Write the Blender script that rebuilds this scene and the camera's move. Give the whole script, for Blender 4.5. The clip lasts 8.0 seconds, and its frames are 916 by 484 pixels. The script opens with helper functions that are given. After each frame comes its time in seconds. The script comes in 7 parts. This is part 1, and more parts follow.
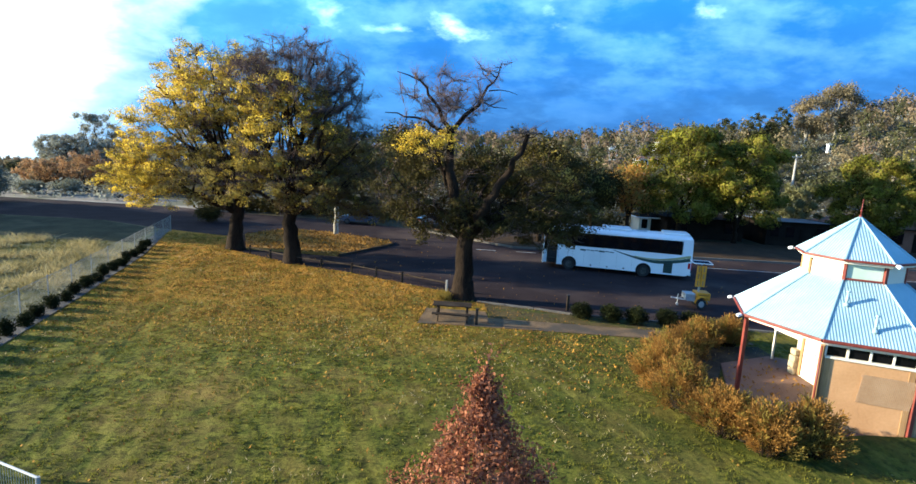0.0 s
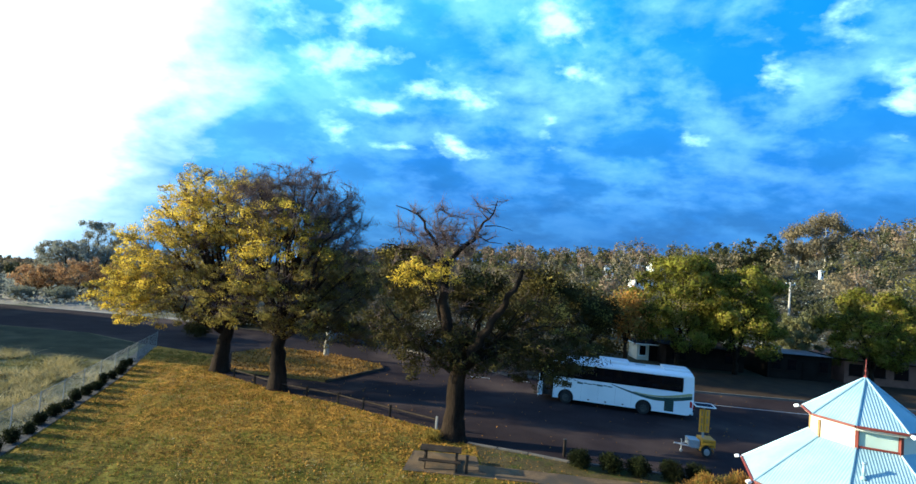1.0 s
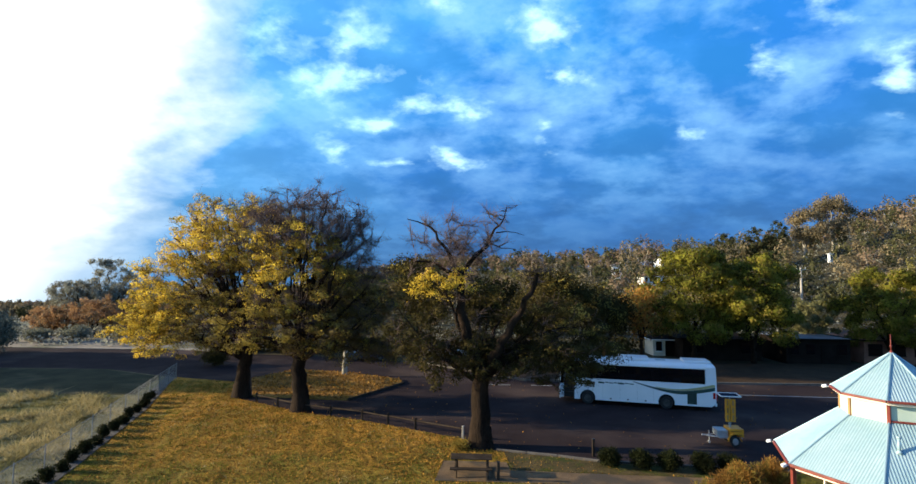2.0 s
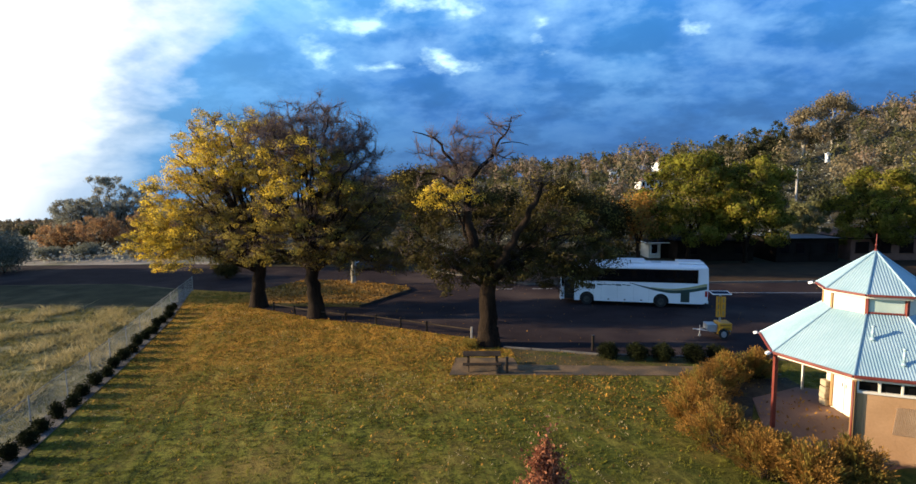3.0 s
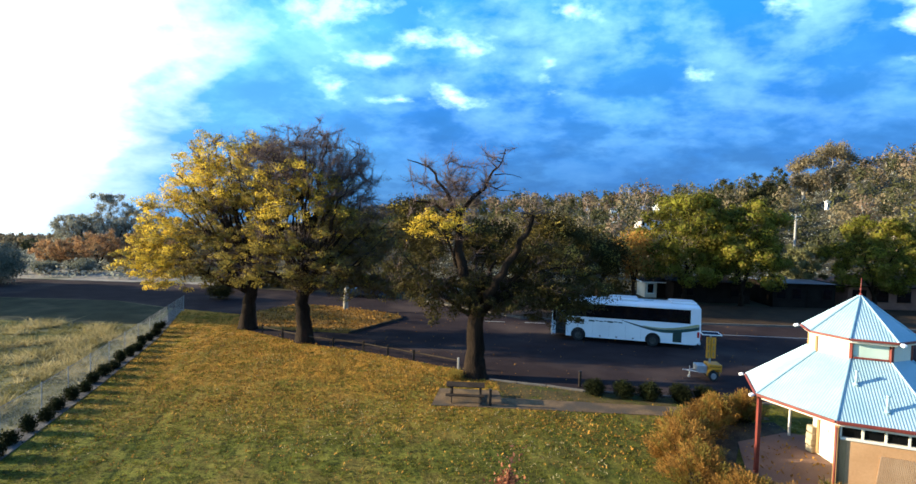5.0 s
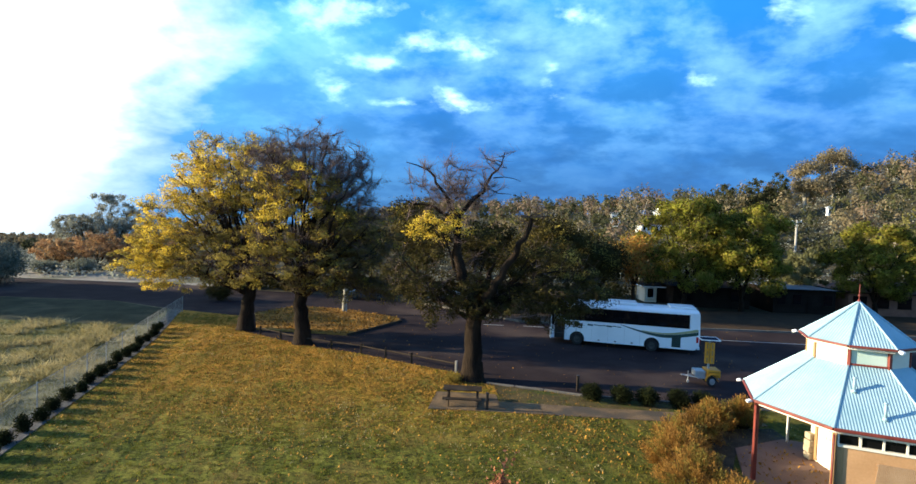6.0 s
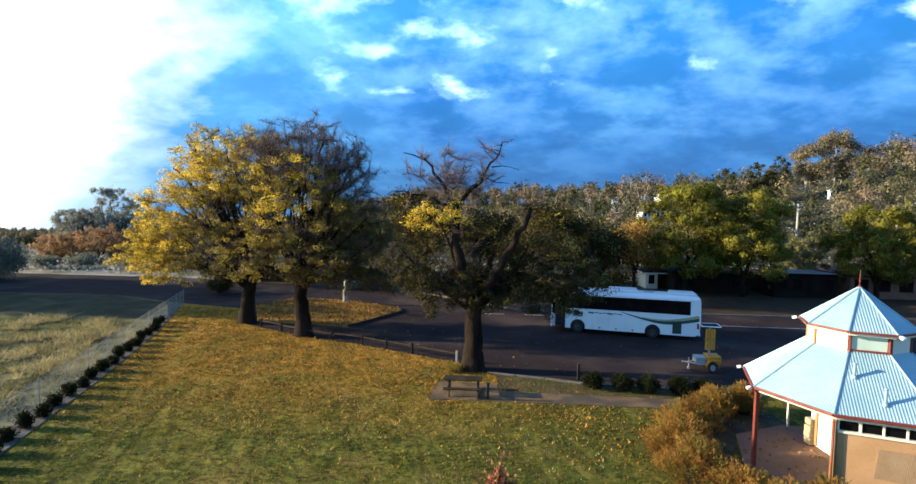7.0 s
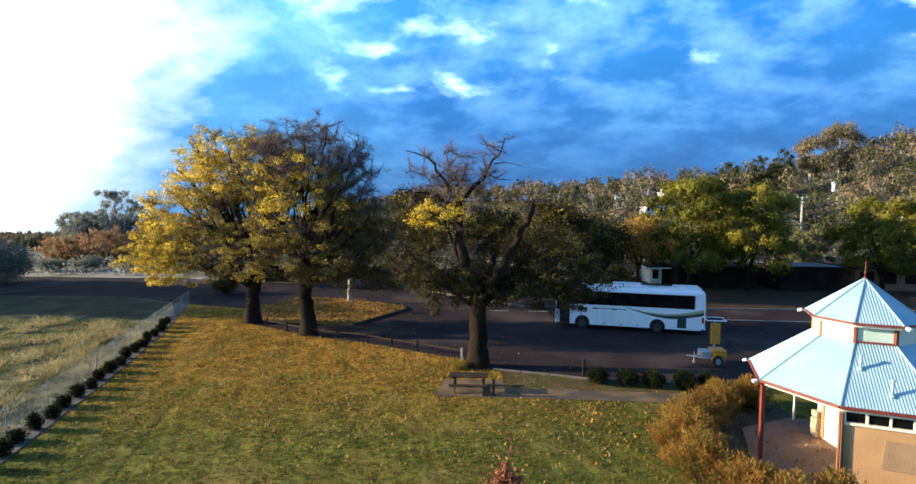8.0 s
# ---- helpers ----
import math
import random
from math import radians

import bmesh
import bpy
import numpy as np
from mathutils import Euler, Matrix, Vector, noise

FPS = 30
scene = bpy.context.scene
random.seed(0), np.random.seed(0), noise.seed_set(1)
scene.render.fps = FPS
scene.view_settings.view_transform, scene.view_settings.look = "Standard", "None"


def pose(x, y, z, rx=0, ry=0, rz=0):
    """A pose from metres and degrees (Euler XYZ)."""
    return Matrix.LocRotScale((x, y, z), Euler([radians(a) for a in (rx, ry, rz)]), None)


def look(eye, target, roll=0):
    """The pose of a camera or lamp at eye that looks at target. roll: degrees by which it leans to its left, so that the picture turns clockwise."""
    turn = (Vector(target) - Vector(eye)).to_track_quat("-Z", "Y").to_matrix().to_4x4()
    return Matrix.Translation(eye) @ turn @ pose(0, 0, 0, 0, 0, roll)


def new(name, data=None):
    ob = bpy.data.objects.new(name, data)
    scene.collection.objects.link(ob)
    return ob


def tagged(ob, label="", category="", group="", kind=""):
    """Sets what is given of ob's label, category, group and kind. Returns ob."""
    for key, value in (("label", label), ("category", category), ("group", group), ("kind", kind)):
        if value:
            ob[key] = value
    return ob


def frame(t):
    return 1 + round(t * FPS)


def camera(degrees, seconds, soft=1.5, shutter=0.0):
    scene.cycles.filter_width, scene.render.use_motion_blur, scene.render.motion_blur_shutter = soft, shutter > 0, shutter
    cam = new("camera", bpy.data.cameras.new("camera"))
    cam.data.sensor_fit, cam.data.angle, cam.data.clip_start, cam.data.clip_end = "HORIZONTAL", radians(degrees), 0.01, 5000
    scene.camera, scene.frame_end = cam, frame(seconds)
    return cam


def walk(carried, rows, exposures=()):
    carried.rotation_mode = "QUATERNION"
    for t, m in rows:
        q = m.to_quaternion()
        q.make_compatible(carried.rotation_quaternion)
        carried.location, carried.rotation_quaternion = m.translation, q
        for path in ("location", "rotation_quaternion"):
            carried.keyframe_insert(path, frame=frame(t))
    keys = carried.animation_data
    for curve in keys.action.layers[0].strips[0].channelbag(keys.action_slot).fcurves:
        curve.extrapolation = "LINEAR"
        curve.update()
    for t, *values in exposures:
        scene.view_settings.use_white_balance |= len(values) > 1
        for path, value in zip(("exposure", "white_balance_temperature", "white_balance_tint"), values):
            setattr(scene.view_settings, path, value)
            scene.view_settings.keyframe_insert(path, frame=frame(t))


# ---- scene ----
# ---------------------------------------------------------------- camera
cam = camera(82.6, 8.0)
PATH = [
    (0, (0.714, 0.759, 7.918), (0.725, 2.733, 7.600), 3.2),
    (0.5, (0.757, 1.022, 8.831), (0.756, 3.014, 8.653), 4.1),
    (1, (0.793, 1.154, 9.14), (0.786, 3.151, 9.241), 4.9),
    (1.2, (0.706, 1.169, 9.161), (0.689, 3.16, 9.354), 4.9),
    (2.3, (0.156, 0.683, 8.933), (0.139, 2.681, 8.995), -0.5),
    (2.5, (0.021, 0.525, 8.967), (0.006, 2.524, 8.906), -0.6),
    (3, (-0.267, 0.089, 9.151), (-0.276, 2.078, 8.943), -0.8),
    (3.5, (-0.336, -0.214, 9.161), (-0.339, 1.761, 8.854), -0.2),
    (4, (-0.244, -0.328, 9.158), (-0.245, 1.653, 8.882), -0.5),
    (4.5, (0.008, -0.125, 9.063), (0.001, 1.865, 8.865), -0.1),
    (5, (0.374, 0.06, 8.946), (0.358, 2.058, 8.863), 1.6),
    (5.2, (0.476, 0.078, 8.937), (0.459, 2.078, 8.882), 1.8),
    (6.5, (0.549, 0.166, 8.961), (0.528, 2.164, 8.868), 2.1),
    (7, (0.652, 0.236, 9.037), (0.628, 2.232, 8.921), 1.2),
    (7.5, (0.647, 0.238, 9.078), (0.619, 2.233, 8.949), 0.9),
    (8, (0.631, 0.200, 9.016), (0.595, 2.195, 8.891), 0.4),
]
EXPOSURE = [(0, 1.60, 5870, 1), (0.5, 1.58, 5900, -3), (1.0, 1.40, 5740, -4), (1.2, 1.35, 5880, -3), (2.3, 0.99, 6600, 8), (2.5, 0.97, 6650, 9), (3.0, 1.04, 6850, 10),
            (3.5, 1.36, 6920, 10), (4.0, 1.55, 6720, 8), (4.5, 1.58, 6530, 6), (5.0, 1.50, 6300, 3), (6.5, 1.35, 6280, 2), (8.0, 1.37, 6400, 4)]
walk(cam, [(t, look(eye, target, roll)) for t, eye, target, roll in PATH], EXPOSURE)

# ---------------------------------------------------------------- world and sun
SUN_FROM = Vector((-0.967, 0.030, 0.250)).normalized()
VEIL = Vector((-0.878, 0.252, 0.407)).normalized()
# bright cloud puffs over the hill: slope to the side, slope up, half width, half height, strength
PUFFS = [(-0.29, 0.455, 0.10, 0.05, 1.0), (-0.205, 0.41, 0.09, 0.035, 1.0), (-0.08, 0.335, 0.075, 0.020, 0.9), (-0.18, 0.300, 0.05, 0.014, 0.8),
         (-0.25, 0.252, 0.035, 0.028, 0.6), (-0.025, 0.231, 0.036, 0.015, 0.9), (-0.12, 0.225, 0.055, 0.008, 0.6), (0.155, 0.50, 0.045, 0.045, 1.0),
         (0.20, 0.397, 0.04, 0.016, 0.8), (0.576, 0.45, 0.03, 0.045, 0.8), (0.70, 0.555, 0.05, 0.06, 0.8), (0.85, 0.415, 0.05, 0.05, 0.9),
         (0.417, 0.29, 0.03, 0.016, 0.6), (0.156, 0.265, 0.02, 0.03, 0.45), (-0.26, 0.525, 0.08, 0.02, 0.6), (-0.06, 0.55, 0.06, 0.025, 0.6)]


def build_world():
    world = bpy.data.worlds.new("sky")
    scene.world = world
    world.use_nodes = True
    nt = world.node_tree
    nt.nodes.clear()
    N, L = nt.nodes.new, nt.links.new

    def math_node(op, a, b=None, c=None):
        n = N("ShaderNodeMath")
        n.operation = op
        for k, v in enumerate((a, b, c)):
            if v is None:
                continue
            if isinstance(v, (int, float)):
                n.inputs[k].default_value = v
            else:
                L(v, n.inputs[k])
        return n.outputs[0]

    def ramp(fac, stops):
        n = N("ShaderNodeValToRGB")
        n.color_ramp.elements[0].position, n.color_ramp.elements[0].color = stops[0][0], (*stops[0][1], 1)
        n.color_ramp.elements[1].position, n.color_ramp.elements[1].color = stops[-1][0], (*stops[-1][1], 1)
        for p, c in stops[1:-1]:
            e = n.color_ramp.elements.new(p)
            e.color = (*c, 1)
        L(fac, n.inputs[0])
        return n.outputs[0]

    def mixc(fac, a, b, mode="MIX"):
        n = N("ShaderNodeMix")
        n.data_type, n.blend_type = "RGBA", mode
        for s, v in ((n.inputs[0], fac), (n.inputs[6], a), (n.inputs[7], b)):
            if isinstance(v, (int, float)):
                s.default_value = v
            elif isinstance(v, tuple):
                s.default_value = (*v, 1)
            else:
                L(v, s)
        return n.outputs[2]

    co = N("ShaderNodeTexCoord").outputs["Generated"]
    sep = N("ShaderNodeSeparateXYZ")
    L(co, sep.inputs[0])
    x, y, z = sep.outputs
    # clouds lie on a flat layer overhead, so they shrink towards the horizon
    lift = math_node("ADD", math_node("MAXIMUM", z, 0.0), 0.36)
    flat = N("ShaderNodeCombineXYZ")
    L(math_node("DIVIDE", x, lift), flat.inputs[0])
    L(math_node("DIVIDE", y, lift), flat.inputs[1])

    def cloud_noise(scale, detail, offset, rough=0.55, dist=0.0):
        mp = N("ShaderNodeMapping")
        mp.inputs["Location"].default_value = offset
        mp.inputs["Scale"].default_value = (1, 1.1, 1)
        mp.inputs["Rotation"].default_value = (0, 0, 0.35)
        L(flat.outputs[0], mp.inputs[0])
        n = N("ShaderNodeTexNoise")
        n.inputs["Scale"].default_value, n.inputs["Detail"].default_value = scale, detail
        n.inputs["Roughness"].default_value, n.inputs["Distortion"].default_value = rough, dist
        L(mp.outputs[0], n.inputs[0])
        return n.outputs[0]

    sky = N("ShaderNodeTexSky")
    sky.sky_type, sky.sun_disc = "NISHITA", False
    sky.sun_elevation = math.asin(SUN_FROM.z)
    sky.sun_rotation = math.atan2(SUN_FROM.x, SUN_FROM.y)
    blue = mixc(1.0, sky.outputs[0], (0.05, 0.085, 0.14), "MULTIPLY")
    body = cloud_noise(1.9, 5, (3.1, 1.7, 0), 0.55, 0.15)
    fine = cloud_noise(7.5, 6, (7.3, 2.2, 4), 0.56, 0.10)
    lump = cloud_noise(4.2, 6, (1.3, 5.2, 2), 0.56, 0.10)
    ahead = math_node("MAXIMUM", y, 0.05)
    across, upward = math_node("DIVIDE", x, ahead), math_node("DIVIDE", z, ahead)
    # grey-blue cloud sheet: dark low over the hills, paler overhead, broken by bright puffs
    height = ramp(z, [(0.02, (0, 0, 0)), (0.20, (0.42, 0.42, 0.42)), (0.45, (1, 1, 1))])
    sheet = mixc(height, (0.030, 0.096, 0.288), (0.040, 0.240, 0.690))
    sheet = mixc(ramp(body, [(0.36, (0, 0, 0)), (0.66, (1, 1, 1))]), mixc(1.0, sheet, (0.55, 0.80, 0.92), "MULTIPLY"), mixc(1.0, sheet, (1.25, 1.20, 1.06), "MULTIPLY"))
    col = mixc(0.90, blue, sheet)
    # soft lit tops and grey undersides of the lumps in the sheet
    rise = ramp(z, [(0.10, (0.10, 0.10, 0.10)), (0.34, (1, 1, 1))])
    tops = ramp(math_node("ADD", math_node("MULTIPLY", lump, 0.6), math_node("MULTIPLY", fine, 0.4)), [(0.45, (0, 0, 0)), (0.62, (1, 1, 1))])
    col = mixc(math_node("MULTIPLY", math_node("MULTIPLY", tops, rise), 0.62), col, (0.290, 0.560, 0.870))
    under = ramp(lump, [(0.36, (1, 1, 1)), (0.53, (0, 0, 0))])
    col = mixc(math_node("MULTIPLY", under, 0.66), col, mixc(rise, (0.030, 0.085, 0.220), (0.020, 0.165, 0.470)))
    # the bright puffs, each ragged at its rim
    most = None
    for px, py, wide, tall, strength in PUFFS:
        a = math_node("MULTIPLY", math_node("SUBTRACT", across, px), 1 / wide)
        b = math_node("MULTIPLY", math_node("SUBTRACT", upward, py), 1 / tall)
        r = math_node("SQRT", math_node("ADD", math_node("MULTIPLY", a, a), math_node("MULTIPLY", b, b)))
        one = math_node("SUBTRACT", strength, math_node("MULTIPLY", r, 0.55))
        most = one if most is None else math_node("MAXIMUM", most, one)
    rag = math_node("ADD", math_node("MULTIPLY", math_node("SUBTRACT", fine, 0.5), 3.6), math_node("MULTIPLY", math_node("SUBTRACT", lump, 0.5), 1.8))
    puff = ramp(math_node("ADD", most, rag), [(0.20, (0, 0, 0)), (0.55, (0.26, 0.26, 0.26)), (1.15, (1, 1, 1))])
    col = mixc(math_node("MULTIPLY", puff, 0.92), col, (0.56, 0.86, 0.96))
    # the bright veil of cloud round the sun
    dot = N("ShaderNodeVectorMath")
    dot.operation = "DOT_PRODUCT"
    L(co, dot.inputs[0])
    dot.inputs[1].default_value = VEIL
    wob = math_node("ADD", dot.outputs["Value"], math_node("MULTIPLY", math_node("MULTIPLY", math_node("SUBTRACT", math_node("ADD", math_node("MULTIPLY", body, 0.5), math_node("MULTIPLY", lump, 0.5)), 0.5), 0.32), ramp(z, [(0.01, (0.3, 0.3, 0.3)), (0.16, (1, 1, 1))])))
    glow = ramp(wob, [(0.34, (0, 0, 0)), (0.70, (1, 1, 1))])
    col = mixc(math_node("MULTIPLY", glow, 0.34), col, (0.17, 0.50, 0.88))
    veil = ramp(wob, [(0.675, (0, 0, 0)), (0.72, (0.40, 0.40, 0.40)), (0.765, (1, 1, 1))])
    col = mixc(veil, col, (0.74, 0.79, 0.81))
    # overhead and behind, out of view, cloud fades to clear darker sky for less fill
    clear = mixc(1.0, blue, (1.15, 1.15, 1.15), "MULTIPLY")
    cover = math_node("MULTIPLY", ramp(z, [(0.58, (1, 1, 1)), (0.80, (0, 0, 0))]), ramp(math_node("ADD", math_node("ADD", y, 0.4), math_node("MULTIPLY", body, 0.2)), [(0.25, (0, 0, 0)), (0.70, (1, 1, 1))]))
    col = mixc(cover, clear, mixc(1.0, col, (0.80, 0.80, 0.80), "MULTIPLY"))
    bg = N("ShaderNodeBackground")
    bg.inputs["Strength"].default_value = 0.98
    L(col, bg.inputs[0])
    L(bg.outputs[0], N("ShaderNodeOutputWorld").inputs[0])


build_world()
sun = new("sun", bpy.data.lights.new("sun", "SUN"))
sun.data.energy, sun.data.angle, sun.data.color = 5.0, radians(0.6), (1.0, 0.83, 0.60)
sun.matrix_world = look(SUN_FROM * 100, (0, 0, 0))

# ---------------------------------------------------------------- materials


def material(name, low, high, rough=0.8, scale=4.0, fine=40.0, fine_amount=0.35, bump=0.3, bump_scale=None, metal=0.0, island=0.0,
             obj_random=0.0, translucent=0.0, spec=0.4, patch=None, patch_scale=0.5, patch_at=(0.5, 0.62), coat=0.0, stretch=(1, 1, 1)):
    """A rough surface whose colour runs from low to high by two noises; patch: a third colour in blotches."""
    m = bpy.data.materials.new(name)
    m.use_nodes = True
    nt = m.node_tree
    N, L = nt.nodes.new, nt.links.new
    b = nt.nodes["Principled BSDF"]
    geo = N("ShaderNodeNewGeometry")
    mp = N("ShaderNodeMapping")
    mp.inputs["Scale"].default_value = stretch
    L(geo.outputs["Position"], mp.inputs[0])

    def noise_tex(s, detail=4.0):
        n = N("ShaderNodeTexNoise")
        n.inputs["Scale"].default_value, n.inputs["Detail"].default_value = s, detail
        L(mp.outputs[0], n.inputs["Vector"])
        return n.outputs[0]

    def mth(op, a, v):
        n = N("ShaderNodeMath")
        n.operation = op
        n.use_clamp = op == "ADD"
        L(a, n.inputs[0])
        if isinstance(v, (int, float)):
            n.inputs[1].default_value = v
        else:
            L(v, n.inputs[1])
        return n.outputs[0]

    big, small = noise_tex(scale), noise_tex(fine, 2.0)
    r = N("ShaderNodeMapRange")
    r.inputs["From Min"].default_value, r.inputs["From Max"].default_value = 0.3, 0.7
    L(big, r.inputs[0])
    fac = r.outputs[0]
    if fine_amount:
        fac = mth("ADD", fac, mth("MULTIPLY", mth("SUBTRACT", small, 0.5), fine_amount * 3))
    if island:
        fac = mth("ADD", mth("MULTIPLY", fac, 1 - island), mth("MULTIPLY", geo.outputs["Random Per Island"], island))
    if obj_random:
        info = N("ShaderNodeObjectInfo")
        fac = mth("ADD", mth("MULTIPLY", fac, 1 - obj_random), mth("MULTIPLY", info.outputs["Random"], obj_random))
    mix = N("ShaderNodeMix")
    mix.data_type = "RGBA"
    mix.inputs[6].default_value, mix.inputs[7].default_value = (*low, 1), (*high, 1)
    L(fac, mix.inputs[0])
    col = mix.outputs[2]
    if patch:
        pr = N("ShaderNodeMapRange")
        pr.inputs["From Min"].default_value, pr.inputs["From Max"].default_value = patch_at
        L(noise_tex(patch_scale, 5.0), pr.inputs[0])
        mix2 = N("ShaderNodeMix")
        mix2.data_type = "RGBA"
        mix2.inputs[7].default_value = (*patch, 1)
        L(pr.outputs[0], mix2.inputs[0])
        L(col, mix2.inputs[6])
        col = mix2.outputs[2]
    L(col, b.inputs["Base Color"])
    b.inputs["Roughness"].default_value, b.inputs["Metallic"].default_value = rough, metal
    b.inputs["Specular IOR Level"].default_value = spec
    b.inputs["Coat Weight"].default_value = coat
    if bump:
        bp = N("ShaderNodeBump")
        bp.inputs["Strength"].default_value, bp.inputs["Distance"].default_value = bump, 0.05
        L(noise_tex(bump_scale or fine, 3.0), bp.inputs["Height"])
        L(bp.outputs[0], b.inputs["Normal"])
    if translucent:
        tr, mx = N("ShaderNodeBsdfTranslucent"), N("ShaderNodeMixShader")
        L(col, tr.inputs[0])
        mx.inputs[0].default_value = translucent
        L(b.outputs[0], mx.inputs[1])
        L(tr.outputs[0], mx.inputs[2])
        L(mx.outputs[0], nt.nodes["Material Output"].inputs[0])
    return m


def lawn_material():
    """Mown grass: green mottling, mower tracks, and a golden drift of leaf mould under the elms."""
    m = bpy.data.materials.new("lawn")
    m.use_nodes = True
    nt = m.node_tree
    N, L = nt.nodes.new, nt.links.new
    b = nt.nodes["Principled BSDF"]
    geo = N("ShaderNodeNewGeometry")
    sep = N("ShaderNodeSeparateXYZ")
    L(geo.outputs["Position"], sep.inputs[0])

    def noise_tex(s, detail=4.0, rough=0.55):
        n = N("ShaderNodeTexNoise")
        n.inputs["Scale"].default_value, n.inputs["Detail"].default_value, n.inputs["Roughness"].default_value = s, detail, rough
        L(geo.outputs["Position"], n.inputs["Vector"])
        return n.outputs[0]

    def span(v, a, b2, c=0.0, d=1.0):
        r = N("ShaderNodeMapRange")
        for k, x in zip(("From Min", "From Max", "To Min", "To Max"), (a, b2, c, d)):
            r.inputs[k].default_value = x
        L(v, r.inputs[0])
        return r.outputs[0]

    def mth(op, a, v):
        n = N("ShaderNodeMath")
        n.operation = op
        n.use_clamp = True
        L(a, n.inputs[0])
        if isinstance(v, (int, float)):
            n.inputs[1].default_value = v
        else:
            L(v, n.inputs[1])
        return n.outputs[0]

    def mix(fac, a, c):
        n = N("ShaderNodeMix")
        n.data_type = "RGBA"
        L(fac, n.inputs[0])
        for s, v in ((n.inputs[6], a), (n.inputs[7], c)):
            if isinstance(v, tuple):
                s.default_value = (*v, 1)
            else:
                L(v, s)
        return n.outputs[2]

    green = mix(span(noise_tex(0.7, 6.0, 0.65), 0.36, 0.64), (0.068, 0.082, 0.011), (0.205, 0.190, 0.030))
    green = mix(span(noise_tex(2.6, 6.0, 0.75), 0.46, 0.60), green, (0.026, 0.032, 0.007))
    fleck = span(noise_tex(5.5, 5.0, 0.72), 0.52, 0.62)
    green = mix(mth("MULTIPLY", fleck, 0.85), green, (0.020, 0.026, 0.006))
    tuft = span(noise_tex(4.2, 6.0, 0.75), 0.45, 0.34)
    green = mix(mth("MULTIPLY", tuft, 0.6), green, (0.215, 0.215, 0.034))
    straw = span(noise_tex(0.22, 5.0, 0.6), 0.50, 0.66)
    green = mix(mth("MULTIPLY", straw, 0.7), green, (0.25, 0.165, 0.046))
    # darker green towards the pavilion
    deep_green = mth("MULTIPLY", span(sep.outputs[0], -3.0, 6.0), span(noise_tex(0.5, 4.0, 0.6), 0.30, 0.60))
    green = mix(mth("MULTIPLY", deep_green, 0.78), green, (0.050, 0.062, 0.011))
    mould = mth("MULTIPLY", mth("MULTIPLY", span(sep.outputs[1], 20.0, 31.0), span(sep.outputs[0], 7.0, 1.0, 0.15, 1.0)), span(noise_tex(0.30, 5.0, 0.7), 0.30, 0.56))
    gold = mix(span(noise_tex(9.0, 3.0, 0.7), 0.40, 0.60), (0.27, 0.115, 0.016), (0.62, 0.330, 0.046))
    col = mix(mth("MULTIPLY", mould, 0.92), green, gold)
    wave = N("ShaderNodeTexWave")
    wave.inputs["Scale"].default_value, wave.inputs["Distortion"].default_value, wave.inputs["Detail"].default_value = 0.17, 3.0, 3.0
    wave.inputs["Detail Scale"].default_value = 0.6
    turn = N("ShaderNodeMapping")
    turn.inputs["Rotation"].default_value = (0, 0, -0.30)
    L(geo.outputs["Position"], turn.inputs[0])
    L(turn.outputs[0], wave.inputs[0])
    col = mix(mth("MULTIPLY", span(wave.outputs["Fac"], 0.60, 1.00), 0.26), col, (0.105, 0.070, 0.018))
    # thin streaks of dead clippings along the mower's way
    along = N("ShaderNodeMapping")
    along.vector_type = "TEXTURE"
    along.inputs["Rotation"].default_value, along.inputs["Scale"].default_value = (0, 0, 0.30), (1.0, 9.0, 1.0)
    L(geo.outputs["Position"], along.inputs[0])
    streak = N("ShaderNodeTexNoise")
    streak.inputs["Scale"].default_value, streak.inputs["Detail"].default_value = 2.4, 4.0
    L(along.outputs[0], streak.inputs["Vector"])
    col = mix(mth("MULTIPLY", span(streak.outputs[0], 0.53, 0.66), 0.38), col, (0.070, 0.055, 0.016))
    col = mix(mth("MULTIPLY", span(streak.outputs[0], 0.47, 0.36), 0.30), col, (0.26, 0.215, 0.046))
    L(col, b.inputs["Base Color"])
    b.inputs["Roughness"].default_value, b.inputs["Specular IOR Level"].default_value = 0.95, 0.08
    bp = N("ShaderNodeBump")
    bp.inputs["Strength"].default_value, bp.inputs["Distance"].default_value = 1.0, 0.15
    L(noise_tex(4.0, 7.0, 0.75), bp.inputs["Height"])
    L(bp.outputs[0], b.inputs["Normal"])
    return m


M = {}
M["lawn"] = lawn_material()
M["pale_gravel"] = material("pale_gravel", (0.20, 0.165, 0.125), (0.34, 0.29, 0.225), 0.95, 0.3, 5.0, 0.4, 0.5, 6.0, patch=(0.13, 0.12, 0.075), patch_scale=0.12, spec=0.1)
M["far_ground"] = material("far_ground", (0.048, 0.042, 0.024), (0.085, 0.070, 0.040), 0.95, 0.03, 0.6, 0.4, 0.3, 1.0, patch=(0.036, 0.036, 0.018), patch_scale=0.015, spec=0.1)
M["paddock"] = material("paddock", (0.10, 0.095, 0.042), (0.24, 0.205, 0.105), 0.95, 0.8, 9.0, 0.6, 0.9, 10.0, patch=(0.085, 0.092, 0.032), patch_scale=0.18, spec=0.1)
